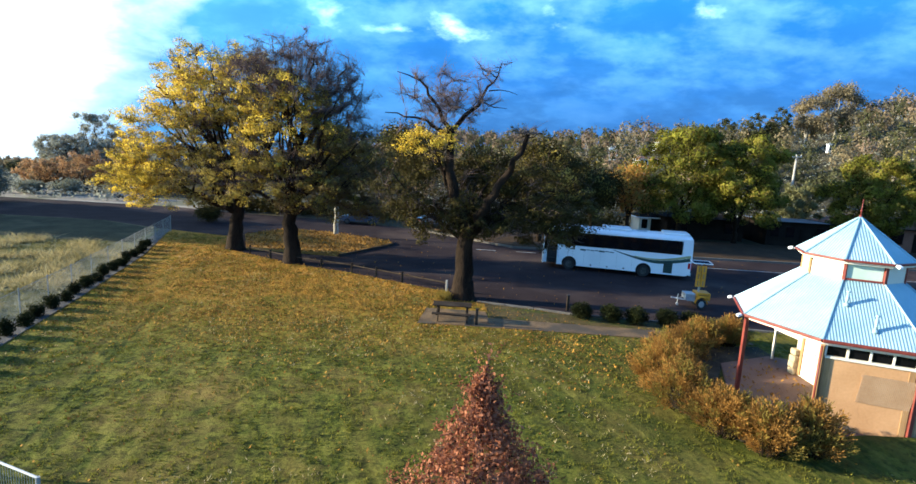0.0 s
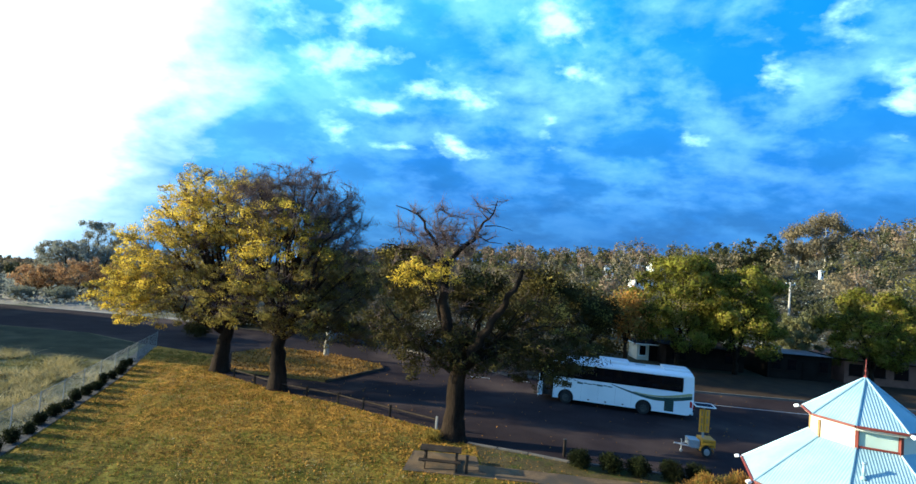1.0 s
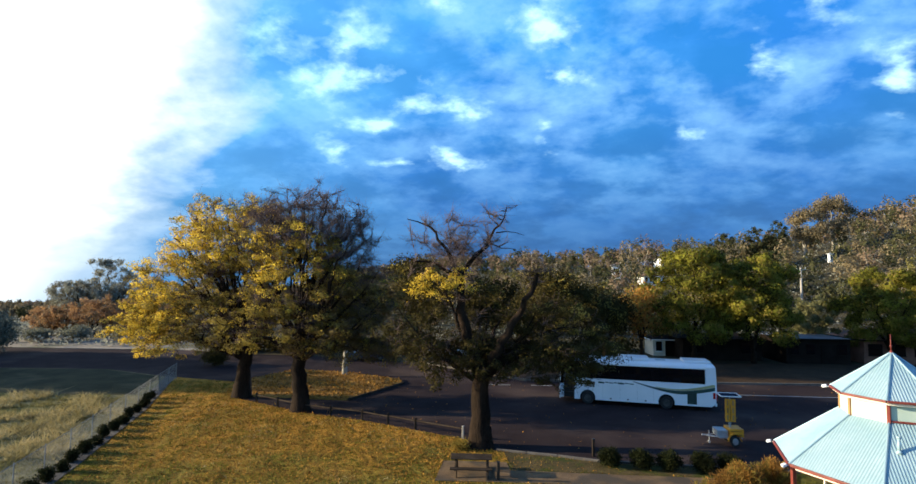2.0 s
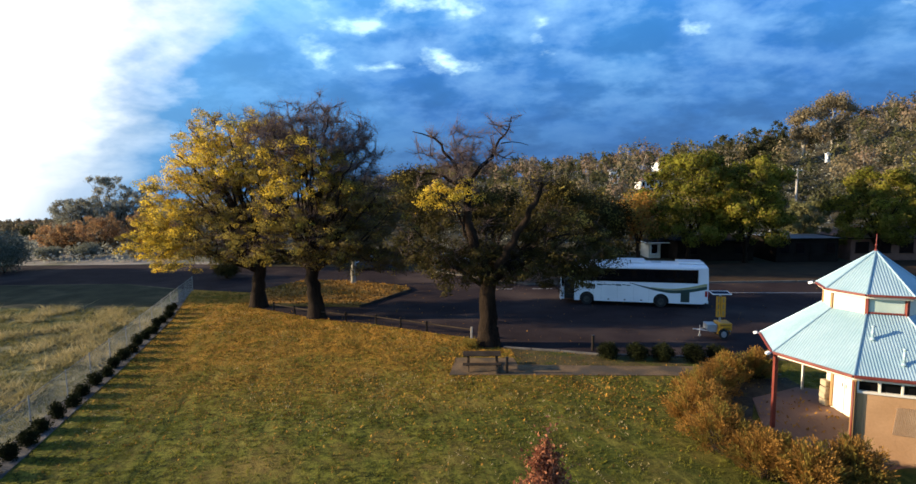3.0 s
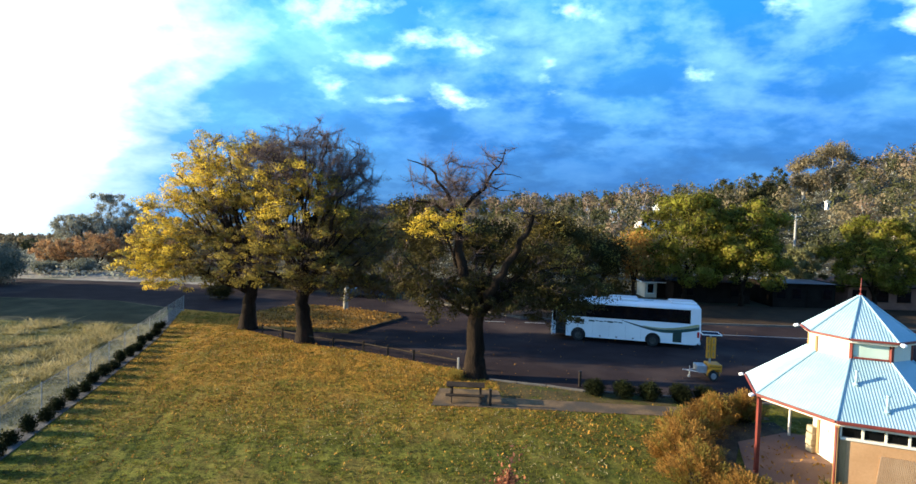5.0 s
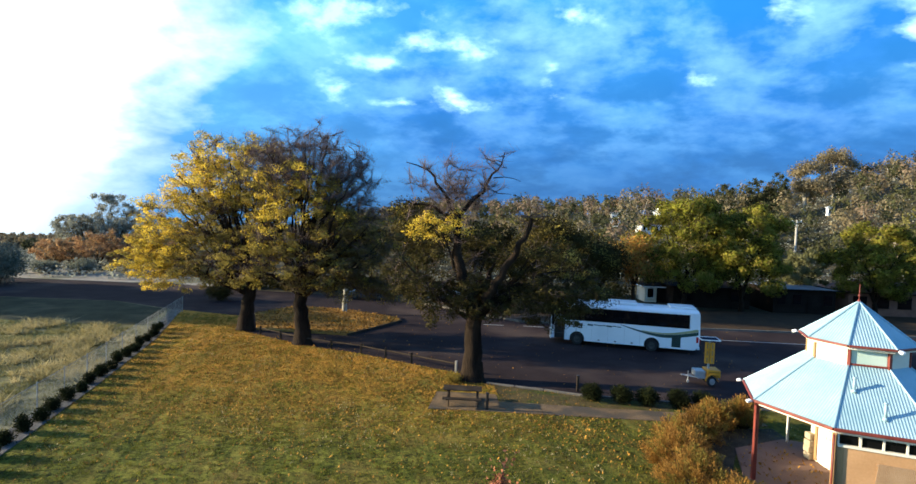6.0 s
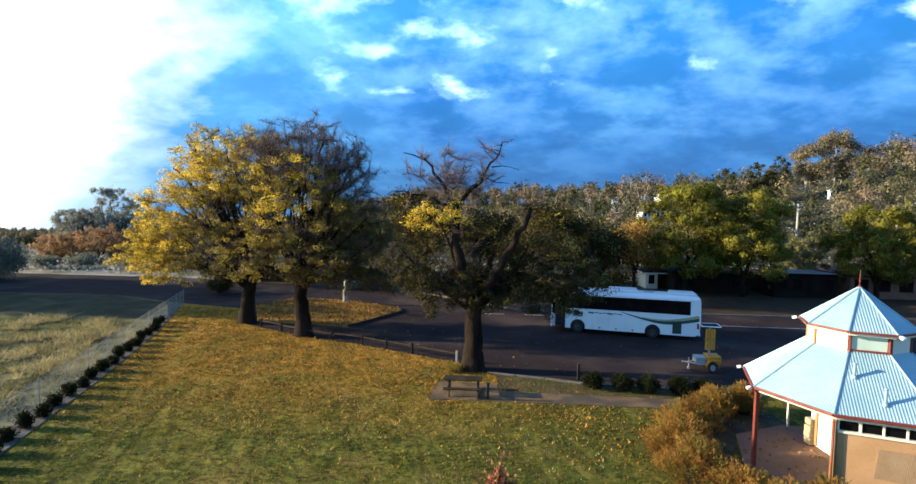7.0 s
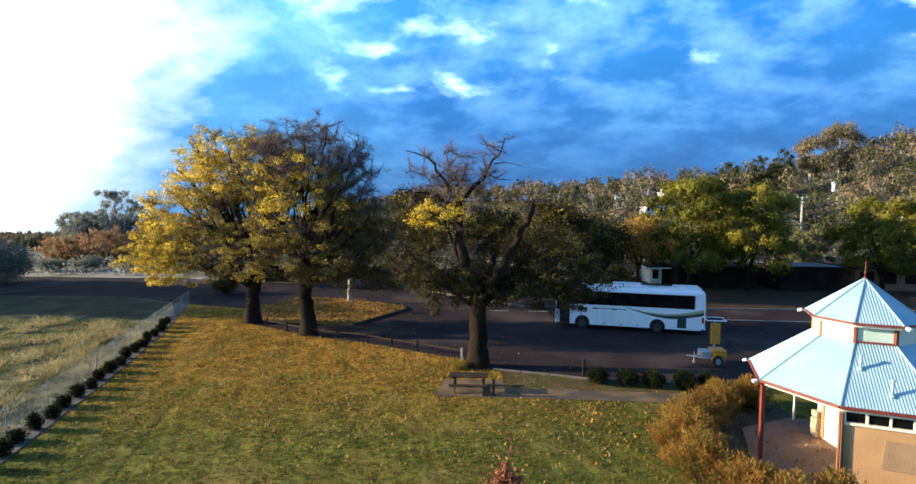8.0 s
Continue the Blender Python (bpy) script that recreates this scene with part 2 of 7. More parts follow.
# short grass by the road, with its shade put into the colour
M["shaded_grass"] = material("shaded_grass", (0.022, 0.026, 0.012), (0.052, 0.050, 0.024), 0.95, 0.5, 9.0, 0.5, 0.9, 12.0, patch=(0.085, 0.072, 0.040), patch_scale=0.25, patch_at=(0.52, 0.70), spec=0.1)
M["asphalt"] = material("asphalt", (0.026, 0.0185, 0.019), (0.038, 0.0275, 0.027), 0.92, 0.5, 30.0, 0.5, 0.3, 60.0, patch=(0.080, 0.057, 0.048), patch_scale=0.13, patch_at=(0.50, 0.72), spec=0.03)
M["leaf_litter"] = material("leaf_litter", (0.24, 0.120, 0.032), (0.43, 0.235, 0.062), 0.95, 0.7, 9.0, 0.6, 0.9, 16.0, patch=(0.12, 0.085, 0.02), patch_scale=0.25, spec=0.1)
M["leafy_soil"] = material("leafy_soil", (0.050, 0.040, 0.016), (0.12, 0.085, 0.034), 0.95, 0.9, 9.0, 0.6, 0.9, 14.0, patch=(0.055, 0.060, 0.014), patch_scale=0.8, spec=0.1)
M["verge"] = material("verge", (0.036, 0.023, 0.014), (0.066, 0.041, 0.021), 0.95, 0.6, 8.0, 0.5, 0.7, 12.0, spec=0.1)
M["mulch"] = material("mulch", (0.038, 0.030, 0.020), (0.085, 0.068, 0.046), 0.95, 1.5, 18.0, 0.6, 0.9, 20.0, spec=0.1)
M["gravel"] = material("gravel", (0.070, 0.064, 0.058), (0.145, 0.134, 0.122), 0.95, 1.2, 22.0, 0.6, 0.8, 24.0, spec=0.1)
M["concrete"] = material("concrete", (0.072, 0.042, 0.018), (0.190, 0.116, 0.052), 0.9, 0.8, 14.0, 0.4, 0.3, 30.0, patch=(0.060, 0.043, 0.026), patch_scale=0.5)
M["kerb"] = material("kerb", (0.085, 0.072, 0.058), (0.155, 0.132, 0.105), 0.9, 1.2, 14.0, 0.3, 0.2, 30.0)
M["paving"] = material("paving", (0.12, 0.062, 0.040), (0.20, 0.11, 0.075), 0.9, 0.9, 14.0, 0.3, 0.3, 30.0, obj_random=0.5)
M["road_paint"] = material("road_paint", (0.22, 0.22, 0.21), (0.42, 0.42, 0.40), 0.7, 2.0, 20.0, 0.4, 0.1)
M["bark"] = material("bark", (0.010, 0.0065, 0.004), (0.031, 0.0195, 0.012), 0.95, 2.5, 14.0, 0.5, 1.0, 16.0, stretch=(1, 1, 0.25), spec=0.1)
M["bark_pale"] = material("bark_pale", (0.22, 0.19, 0.15), (0.42, 0.38, 0.31), 0.9, 1.5, 10.0, 0.4, 0.5, 10.0, stretch=(1, 1, 0.3), spec=0.15)
M["twig"] = material("twig", (0.075, 0.052, 0.045), (0.160, 0.112, 0.098), 0.95, 1.0, 9.0, 0.3, 0.0, spec=0.1)


def leaf(name, low, high, tr=0.35, mixed=0.45):
    return material(name, low, high, 0.75, 0.55, 2.0, 0.25, 0.0, island=mixed, translucent=tr, spec=0.06)


# autumn elm leaves: yellow brightened for sun, the dull tone darkened for shade
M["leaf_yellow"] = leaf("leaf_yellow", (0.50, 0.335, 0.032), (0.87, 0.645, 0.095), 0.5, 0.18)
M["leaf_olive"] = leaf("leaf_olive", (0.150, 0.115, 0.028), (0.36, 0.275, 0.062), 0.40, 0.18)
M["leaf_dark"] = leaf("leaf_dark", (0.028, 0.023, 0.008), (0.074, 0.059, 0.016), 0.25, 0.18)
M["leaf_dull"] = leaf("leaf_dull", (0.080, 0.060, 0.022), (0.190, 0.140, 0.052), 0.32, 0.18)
M["leaf_green"] = leaf("leaf_green", (0.036, 0.044, 0.009), (0.29, 0.270, 0.034), 0.35, 0.12)
M["leaf_orange"] = leaf("leaf_orange", (0.18, 0.080, 0.020), (0.46, 0.235, 0.055), 0.35)
M["leaf_faded"] = leaf("leaf_faded", (0.26, 0.145, 0.070), (0.52, 0.310, 0.150), 0.45, 0.2)
M["leaf_red"] = leaf("leaf_red", (0.085, 0.022, 0.012), (0.50, 0.205, 0.105), 0.3, 0.75)
M["leaf_shrub"] = leaf("leaf_shrub", (0.13, 0.068, 0.018), (0.42, 0.215, 0.050), 0.34, 0.2)
M["leaf_shrub_green"] = leaf("leaf_shrub_green", (0.080, 0.066, 0.016), (0.30, 0.215, 0.046), 0.34, 0.2)
M["leaf_gum"] = leaf("leaf_gum", (0.115, 0.092, 0.050), (0.285, 0.222, 0.128), 0.3, 0.08)
M["leaf_hill_dark"] = leaf("leaf_hill_dark", (0.032, 0.036, 0.016), (0.105, 0.100, 0.044), 0.25, 0.08)
M["leaf_hill_brown"] = leaf("leaf_hill_brown", (0.120, 0.082, 0.054), (0.275, 0.196, 0.128), 0.25, 0.10)
M["leaf_hill_olive"] = leaf("leaf_hill_olive", (0.085, 0.080, 0.026), (0.230, 0.195, 0.058), 0.3, 0.10)
# grey foliage, paled in colour to stand for distant haze
M["leaf_haze_grey"] = leaf("leaf_haze_grey", (0.18, 0.185, 0.145), (0.39, 0.38, 0.30), 0.35, 0.3)
M["leaf_sage"] = leaf("leaf_sage", (0.095, 0.098, 0.042), (0.230, 0.215, 0.095), 0.3, 0.2)
# roadside bush leaves, likewise lightened for haze
M["leaf_bush"] = leaf("leaf_bush", (0.105, 0.112, 0.080), (0.26, 0.26, 0.19), 0.30, 0.15)
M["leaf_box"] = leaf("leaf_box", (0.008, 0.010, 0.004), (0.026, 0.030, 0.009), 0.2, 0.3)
M["fallen"] = leaf("fallen", (0.06, 0.024, 0.009), (0.52, 0.265, 0.046), 0.15, 0.80)
M["blade"] = leaf("blade", (0.040, 0.054, 0.008), (0.25, 0.220, 0.033), 0.35)
M["straw_blade"] = leaf("straw_blade", (0.15, 0.130, 0.045), (0.55, 0.440, 0.215), 0.35, 0.25)
M["paddock_blade"] = leaf("paddock_blade", (0.075, 0.078, 0.024), (0.30, 0.255, 0.105), 0.35, 0.3)
M["dry_blade"] = leaf("dry_blade", (0.26, 0.20, 0.080), (0.60, 0.48, 0.25), 0.35)

M["roof_steel"] = material("roof_steel", (0.25, 0.375, 0.410), (0.34, 0.455, 0.485), 0.45, 0.8, 6.0, 0.25, 0.03, metal=0.15, spec=0.4)
M["roof_cap"] = material("roof_cap", (0.20, 0.32, 0.38), (0.28, 0.40, 0.45), 0.45, 2.0, 10.0, 0.2, 0.03, metal=0.2)
M["red_paint"] = material("red_paint", (0.135, 0.024, 0.016), (0.21, 0.042, 0.028), 0.5, 3.0, 20.0, 0.3, 0.06)
M["cream_wall"] = material("cream_wall", (0.68, 0.60, 0.47), (0.77, 0.70, 0.57), 0.8, 1.0, 14.0, 0.2, 0.1)
M["tan_wall"] = material("tan_wall", (0.42, 0.225, 0.098), (0.52, 0.290, 0.135), 0.85, 0.9, 14.0, 0.35, 0.15)
M["timber"] = material("timber", (0.24, 0.13, 0.05), (0.36, 0.21, 0.09), 0.7, 2.0, 18.0, 0.4, 0.2, stretch=(1, 1, 0.2))
M["old_timber"] = material("old_timber", (0.026, 0.018, 0.012), (0.058, 0.042, 0.029), 0.95, 2.0, 18.0, 0.4, 0.4, stretch=(1, 1, 0.4), spec=0.1)
M["lattice"] = material("lattice", (0.33, 0.195, 0.10), (0.41, 0.26, 0.145), 0.8, 2.0, 18.0, 0.3, 0.1)
M["stone"] = material("stone", (0.30, 0.23, 0.14), (0.46, 0.37, 0.24), 0.9, 2.0, 14.0, 0.4, 0.5, obj_random=0.4)
M["white_paint"] = material("white_paint", (0.72, 0.72, 0.70), (0.82, 0.82, 0.80), 0.5, 1.0, 12.0, 0.15, 0.02)
M["door_white"] = material("door_white", (0.74, 0.70, 0.62), (0.82, 0.79, 0.72), 0.6, 1.0, 12.0, 0.2, 0.03)
M["frosted"] = material("frosted", (0.42, 0.52, 0.45), (0.55, 0.63, 0.55), 0.12, 0.8, 5.0, 0.2, 0.0, spec=0.6)
M["dark_glass"] = material("dark_glass", (0.003, 0.003, 0.004), (0.006, 0.006, 0.007), 0.06, 0.6, 3.0, 0.1, 0.0, spec=0.22)
M["bus_white"] = material("bus_white", (0.70, 0.72, 0.73), (0.80, 0.81, 0.81), 0.28, 0.6, 8.0, 0.15, 0.0, coat=0.4)
M["bus_green"] = material("bus_green", (0.020, 0.050, 0.042), (0.035, 0.075, 0.062), 0.3, 1.0, 8.0, 0.2, 0.0, coat=0.4)
M["bus_gold"] = material("bus_gold", (0.30, 0.29, 0.13), (0.42, 0.40, 0.20), 0.35, 1.0, 8.0, 0.2, 0.0, coat=0.3)
M["lamp_red"] = material("lamp_red", (0.35, 0.010, 0.012), (0.50, 0.022, 0.022), 0.2, 2.0, 8.0, 0.1, 0.0, coat=0.5)
M["tyre"] = material("tyre", (0.012, 0.012, 0.012), (0.026, 0.025, 0.024), 0.85, 4.0, 30.0, 0.3, 0.2)
M["rim"] = material("rim", (0.06, 0.06, 0.06), (0.14, 0.14, 0.135), 0.5, 4.0, 30.0, 0.3, 0.0, metal=0.5)
M["dark_rim"] = material("dark_rim", (0.030, 0.030, 0.031), (0.075, 0.075, 0.073), 0.5, 4.0, 30.0, 0.3, 0.0, metal=0.4)
M["black_trim"] = material("black_trim", (0.010, 0.010, 0.011), (0.022, 0.022, 0.023), 0.6, 3.0, 30.0, 0.2, 0.0)
M["yellow_paint"] = material("yellow_paint", (0.52, 0.20, 0.010), (0.66, 0.29, 0.02), 0.5, 2.0, 14.0, 0.25, 0.03)
M["galvanised"] = material("galvanised", (0.30, 0.31, 0.32), (0.44, 0.45, 0.45), 0.5, 4.0, 30.0, 0.3, 0.03, metal=0.5)
M["wire"] = material("wire", (0.17, 0.18, 0.17), (0.26, 0.27, 0.255), 0.7, 4.0, 30.0, 0.3, 0.0, metal=0.2)
M["solar"] = material("solar", (0.010, 0.013, 0.024), (0.018, 0.024, 0.040), 0.6, 2.0, 10.0, 0.1, 0.0, spec=0.02)
# near-black, so the deep shade under the street trees is in the colour
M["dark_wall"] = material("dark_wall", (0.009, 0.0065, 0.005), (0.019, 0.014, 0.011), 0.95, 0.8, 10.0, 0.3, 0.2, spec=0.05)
M["brick_wall"] = material("brick_wall", (0.13, 0.055, 0.035), (0.21, 0.095, 0.06), 0.9, 1.0, 12.0, 0.4, 0.2)
M["iron_roof"] = material("iron_roof", (0.38, 0.40, 0.42), (0.52, 0.54, 0.55), 0.45, 0.8, 8.0, 0.3, 0.05, metal=0.4)
M["old_iron"] = material("old_iron", (0.12, 0.125, 0.13), (0.21, 0.215, 0.22), 0.6, 0.8, 8.0, 0.4, 0.05, metal=0.3)
M["tile_roof"] = material("tile_roof", (0.16, 0.085, 0.055), (0.26, 0.14, 0.09), 0.8, 0.8, 8.0, 0.3, 0.2)
M["pole_wood"] = material("pole_wood", (0.28, 0.25, 0.21), (0.42, 0.38, 0.32), 0.9, 1.0, 10.0, 0.3, 0.2, stretch=(1, 1, 0.2))
M["car_silver"] = material("car_silver", (0.16, 0.17, 0.18), (0.22, 0.23, 0.24), 0.35, 1.0, 8.0, 0.1, 0.0, metal=0.5, coat=0.4)
M["car_blue"] = material("car_blue", (0.05, 0.07, 0.12), (0.08, 0.10, 0.16), 0.3, 1.0, 8.0, 0.1, 0.0, metal=0.3, coat=0.5)

# ---------------------------------------------------------------- helpers for building
RNG = np.random.default_rng(7)


def mesh_object(name, data, mat, parent=None, label=""):
    ob = new(name, data)
    if mat is not None and not data.materials:
        data.materials.append(mat)
    if parent is not None:
        ob.parent = parent
    if label:
        ob["label"] = label
    return ob


def part(name, bm, mat, parent, label="", smooth=False):
    """Links a bmesh as one mesh object under a thing or a part, in the thing's own axes."""
    bmesh.ops.recalc_face_normals(bm, faces=bm.faces)
    data = bpy.data.meshes.new(name)
    bm.to_mesh(data)
    bm.free()
    if smooth:
        data.shade_smooth()
    return mesh_object(name, data, mat, parent, label)


def raw(name, verts, faces, mat, parent=None, label="", smooth=False):
    data = bpy.data.meshes.new(name)
    data.from_pydata([tuple(v) for v in verts] if not isinstance(verts, np.ndarray) else verts.tolist(), [], faces if isinstance(faces, list) else faces.tolist())
    data.update()
    if smooth:
        data.shade_smooth()
    return mesh_object(name, data, mat, parent, label)


def thing(name, at, label, category, group="", kind=""):
    ob = new(name)
    ob.empty_display_size = 0.3
    ob.matrix_world = at
    return tagged(ob, label, category, group, kind)


def add_box(bm, c, s, rot=None, bevel=0.0):
    """A box of full size s about c, turned by the matrix rot, with its edges rounded by bevel."""
    vs = bmesh.ops.create_cube(bm, size=1.0)["verts"]
    bmesh.ops.scale(bm, vec=s, verts=vs)
    if bevel:
        es = list({e for v in vs for e in v.link_edges})
        vs = bmesh.ops.bevel(bm, geom=es, offset=bevel, segments=2, affect="EDGES", profile=0.6)["verts"]
    if rot is not None:
        bmesh.ops.rotate(bm, cent=(0, 0, 0), matrix=rot.to_3x3(), verts=vs)
    bmesh.ops.translate(bm, vec=c, verts=vs)
    return vs


def add_tube(bm, p, q, r0, r1=None, seg=10, caps=True):
    r1 = r0 if r1 is None else r1
    p, q = Vector(p), Vector(q)
    d = q - p
    m = Matrix.Translation((p + q) / 2) @ d.to_track_quat("Z", "Y").to_matrix().to_4x4()
    return bmesh.ops.create_cone(bm, cap_ends=caps, segments=seg, radius1=r0, radius2=r1, depth=d.length, matrix=m)["verts"]


def add_prism(bm, outline, z0, z1):
    """An upright prism over a flat outline of (x, y)."""
    lo = [bm.verts.new((x, y, z0)) for x, y in outline]
    hi = [bm.verts.new((x, y, z1)) for x, y in outline]
    n = len(outline)
    bm.faces.new(hi)
    bm.faces.new(lo[::-1])
    for k in range(n):
        bm.faces.new((lo[k], lo[(k + 1) % n], hi[(k + 1) % n], hi[k]))


def beam(p, q, w, h, bevel=0.0):
    """A bmesh with one square-edged beam from p to q, w wide and h deep."""
    bm = bmesh.new()
    p, q = Vector(p), Vector(q)
    d = q - p
    add_box(bm, (p + q) / 2, (w, h, d.length), d.to_track_quat("Z", "Y").to_matrix(), bevel)
    return bm


def slab(name, outline, z0, z1, mat, label, category="ground"):
    bm = bmesh.new()
    add_prism(bm, outline, z0, z1)
    bmesh.ops.triangulate(bm, faces=[f for f in bm.faces if len(f.verts) > 4])
    return tagged(part(name, bm, mat, None), label, category, "", "structure")


# ---- branches and leaves


class Plant:
    """Collects tapering branches and leaves in plain arrays."""

    def __init__(self, seed):
        self.rng = np.random.default_rng(seed)
        self.nodes, self.radii = [], []
        self.wood, self.twigs = ([], []), ([], [])
        self.tips = []

    def tube(self, pts, r0, r1, sides, store, power=1.0):
        pts = np.asarray(pts, float)
        n = len(pts)
        verts, faces = store
        base = len(verts)
        for k in range(n):
            d = pts[min(k + 1, n - 1)] - pts[max(k - 1, 0)]
            d = d / (np.linalg.norm(d) + 1e-9)
            a = np.cross(d, (0.31, 0.87, 0.4))
            a /= np.linalg.norm(a) + 1e-9
            b = np.cross(d, a)
            r = r0 + (r1 - r0) * (k / (n - 1)) ** power
            for s in range(sides):
                w = 2 * math.pi * s / sides
                verts.append(tuple(pts[k] + r * (math.cos(w) * a + math.sin(w) * b)))
        for k in range(n - 1):
            for s in range(sides):
                t = (s + 1) % sides
                faces.append((base + k * sides + s, base + k * sides + t, base + (k + 1) * sides + t, base + (k + 1) * sides + s))

    def limb(self, pts, r0, r1, sides=9, wobble=0.12, step=0.6, keep=0.35):
        """A main limb through the given points, roughened and remembered for the branches that start from it."""
        pts = np.asarray(pts, float)
        ext = np.concatenate([[2 * pts[0] - pts[1]], pts, [2 * pts[-1] - pts[-2]]])
        out = [pts[0]]
        for i in range(len(pts) - 1):
            a, b, c, d = ext[i : i + 4]
            m = max(2, int(np.linalg.norm(c - b) / step))
            for k in range(1, m + 1):
                t = k / m
                q = 0.5 * (2 * b + (c - a) * t + (2 * a - 5 * b + 4 * c - d) * t * t + (3 * b - a - 3 * c + d) * t**3)
                out.append(q + self.rng.normal(0, wobble, 3))
        out = np.array(out)
        self.tube(out, r0, r1, sides, self.wood)
        for k in range(int(len(out) * keep), len(out)):
            self.nodes.append(out[k])
            self.radii.append(r0 + (r1 - r0) * k / (len(out) - 1))
        return out

    def branches(self, targets, rise=0.25, thick=0.35, sides=5):
        """Grows a bent branch from the nearest wood to each target, near ones first."""
        targets = np.asarray(targets, float)
        root = np.mean(self.nodes, 0)
        for t in targets[np.argsort(np.linalg.norm(targets - root, axis=1))]:
            nodes = np.array(self.nodes)
            gap = np.linalg.norm(nodes - t, axis=1) + 0.7 * np.maximum(nodes[:, 2] - t[2], 0)
            k = int(np.argmin(gap))
            p, r = nodes[k], min(self.radii[k] * 0.62, thick * 0.35)
            r = max(r, 0.018)
            length = np.linalg.norm(t - p)
            if length < 0.3:
                self.tips.append((t, (t - root) / (np.linalg.norm(t - root) + 1e-6)))
                continue
            n = max(3, int(length / 0.55))
            u = np.linspace(0, 1, n + 1)[:, None]
            pts = p + (t - p) * u
            pts[:, 2] += rise * length * (u[:, 0] * (1 - u[:, 0]))
            pts[1:-1] += self.rng.normal(0, 0.045 * length ** 0.6, (n - 1, 3))
            self.tube(pts, r, 0.012, sides, self.wood, 0.8)
            for i in range(1, n + 1):
                self.nodes.append(pts[i])
                self.radii.append(r + (0.012 - r) * i / n)
            self.tips.append((pts[-1], (pts[-1] - pts[-2]) / (np.linalg.norm(pts[-1] - pts[-2]) + 1e-6)))

    def spray(self, per_tip, length, width=0.012, spread=0.9, where=None, up=0.2, back=0.0, straight=False):
        """Fine twigs that fan out from the branch tips."""
        ends = []
        for q, d in self.tips:
            if where is not None and not where(q):
                continue
            for _ in range(per_tip):
                v = d + self.rng.normal(0, spread, 3) + (0, 0, up)
                v /= np.linalg.norm(v)
                p = q - d * self.rng.uniform(0, back)
                ln = length * self.rng.uniform(0.5, 1.3)
                a, b = p + v * ln * 0.5 + self.rng.normal(0, 0.06, 3), p + v * ln + self.rng.normal(0, 0.1, 3)
                self.tube([p, b] if straight else [p, a, b], width, width * 0.35, 3, self.twigs)
                ends += [a, b]
        return np.array(ends).reshape(-1, 3)


def leaf_cards(rng, centres, size, droop=0.0, out_from=None, aspect=0.62, normal=None, loose=0.6):
    """Diamond leaves, each bent along its rib, at the centres. Returns vertices and faces as arrays."""
    n = len(centres)
    d = rng.normal(0, 1, (n, 3))
    if out_from is not None:
        o = centres - out_from
        d = d * 0.75 + 0.9 * o / (np.linalg.norm(o, axis=1, keepdims=True) + 1e-6)
    d[:, 2] -= droop
    d /= np.linalg.norm(d, axis=1, keepdims=True) + 1e-9
    if normal is None:
        e = np.cross(d, rng.normal(0, 1, (n, 3)))
    else:
        # leaves lie over the bunch they belong to, like scales, some of them loose
        m = normal / (np.linalg.norm(normal, axis=1, keepdims=True) + 1e-6) + rng.normal(0, loose, (n, 3))
        m /= np.linalg.norm(m, axis=1, keepdims=True) + 1e-9
        d = d - m * (d * m).sum(1, keepdims=True)
        d /= np.linalg.norm(d, axis=1, keepdims=True) + 1e-9
        e = np.cross(m, d)
    e /= np.linalg.norm(e, axis=1, keepdims=True) + 1e-9
    f = np.cross(d, e)
    s = (size * rng.uniform(0.6, 1.35, n))[:, None]
    v = np.stack([centres - d * s * 0.5, centres + e * s * aspect * 0.5 + f * s * 0.08, centres + d * s * 0.5, centres - e * s * aspect * 0.5 + f * s * 0.08], 1)
    return v.reshape(-1, 3), np.arange(4 * n).reshape(n, 4)


def cards(name, chunks, mat, parent=None, label=""):
    """One mesh of many leaves from (vertices, faces) chunks."""
    vs, fs, base = [], [], 0
    for v, f in chunks:
        vs.append(v)
        fs.append(f + base)
        base += len(v)
    v, f = np.concatenate(vs), np.concatenate(fs)
    data = bpy.data.meshes.new(name)
    data.vertices.add(len(v))
    data.vertices.foreach_set("co", v.astype(np.float32).ravel())
    data.loops.add(f.size)
    data.loops.foreach_set("vertex_index", f.astype(np.int32).ravel())
    data.polygons.add(len(f))
    data.polygons.foreach_set("loop_start", (np.arange(len(f)) * f.shape[1]).astype(np.int32))
    data.update(calc_edges=True)
    data.validate()
    return mesh_object(name, data, mat, parent, label)


def in_blobs(rng, blobs, n, normals=False, core=0.12):
    """n points in a set of ellipsoids (cx, cy, cz, rx, ry, rz), denser towards their skins."""
    blobs = np.array(blobs, float)
    vol = blobs[:, 3] * blobs[:, 4] * blobs[:, 5]
    pick = rng.choice(len(blobs), n, p=vol / vol.sum())
    d = rng.normal(0, 1, (n, 3))
    d /= np.linalg.norm(d, axis=1, keepdims=True)
    r = rng.uniform(core, 1, n)[:, None] ** 0.45
    out = blobs[pick, :3] + d * r * blobs[pick, 3:]
    return (out, d / blobs[pick, 3:]) if normals else out


def inside(x0, y0, poly):
    hit = False
    for (ax, ay), (bx, by) in zip(poly, poly[1:] + poly[:1]):
        if (ay > y0) != (by > y0) and x0 < (bx - ax) * (y0 - ay) / (by - ay) + ax:
            hit = not hit
    return hit

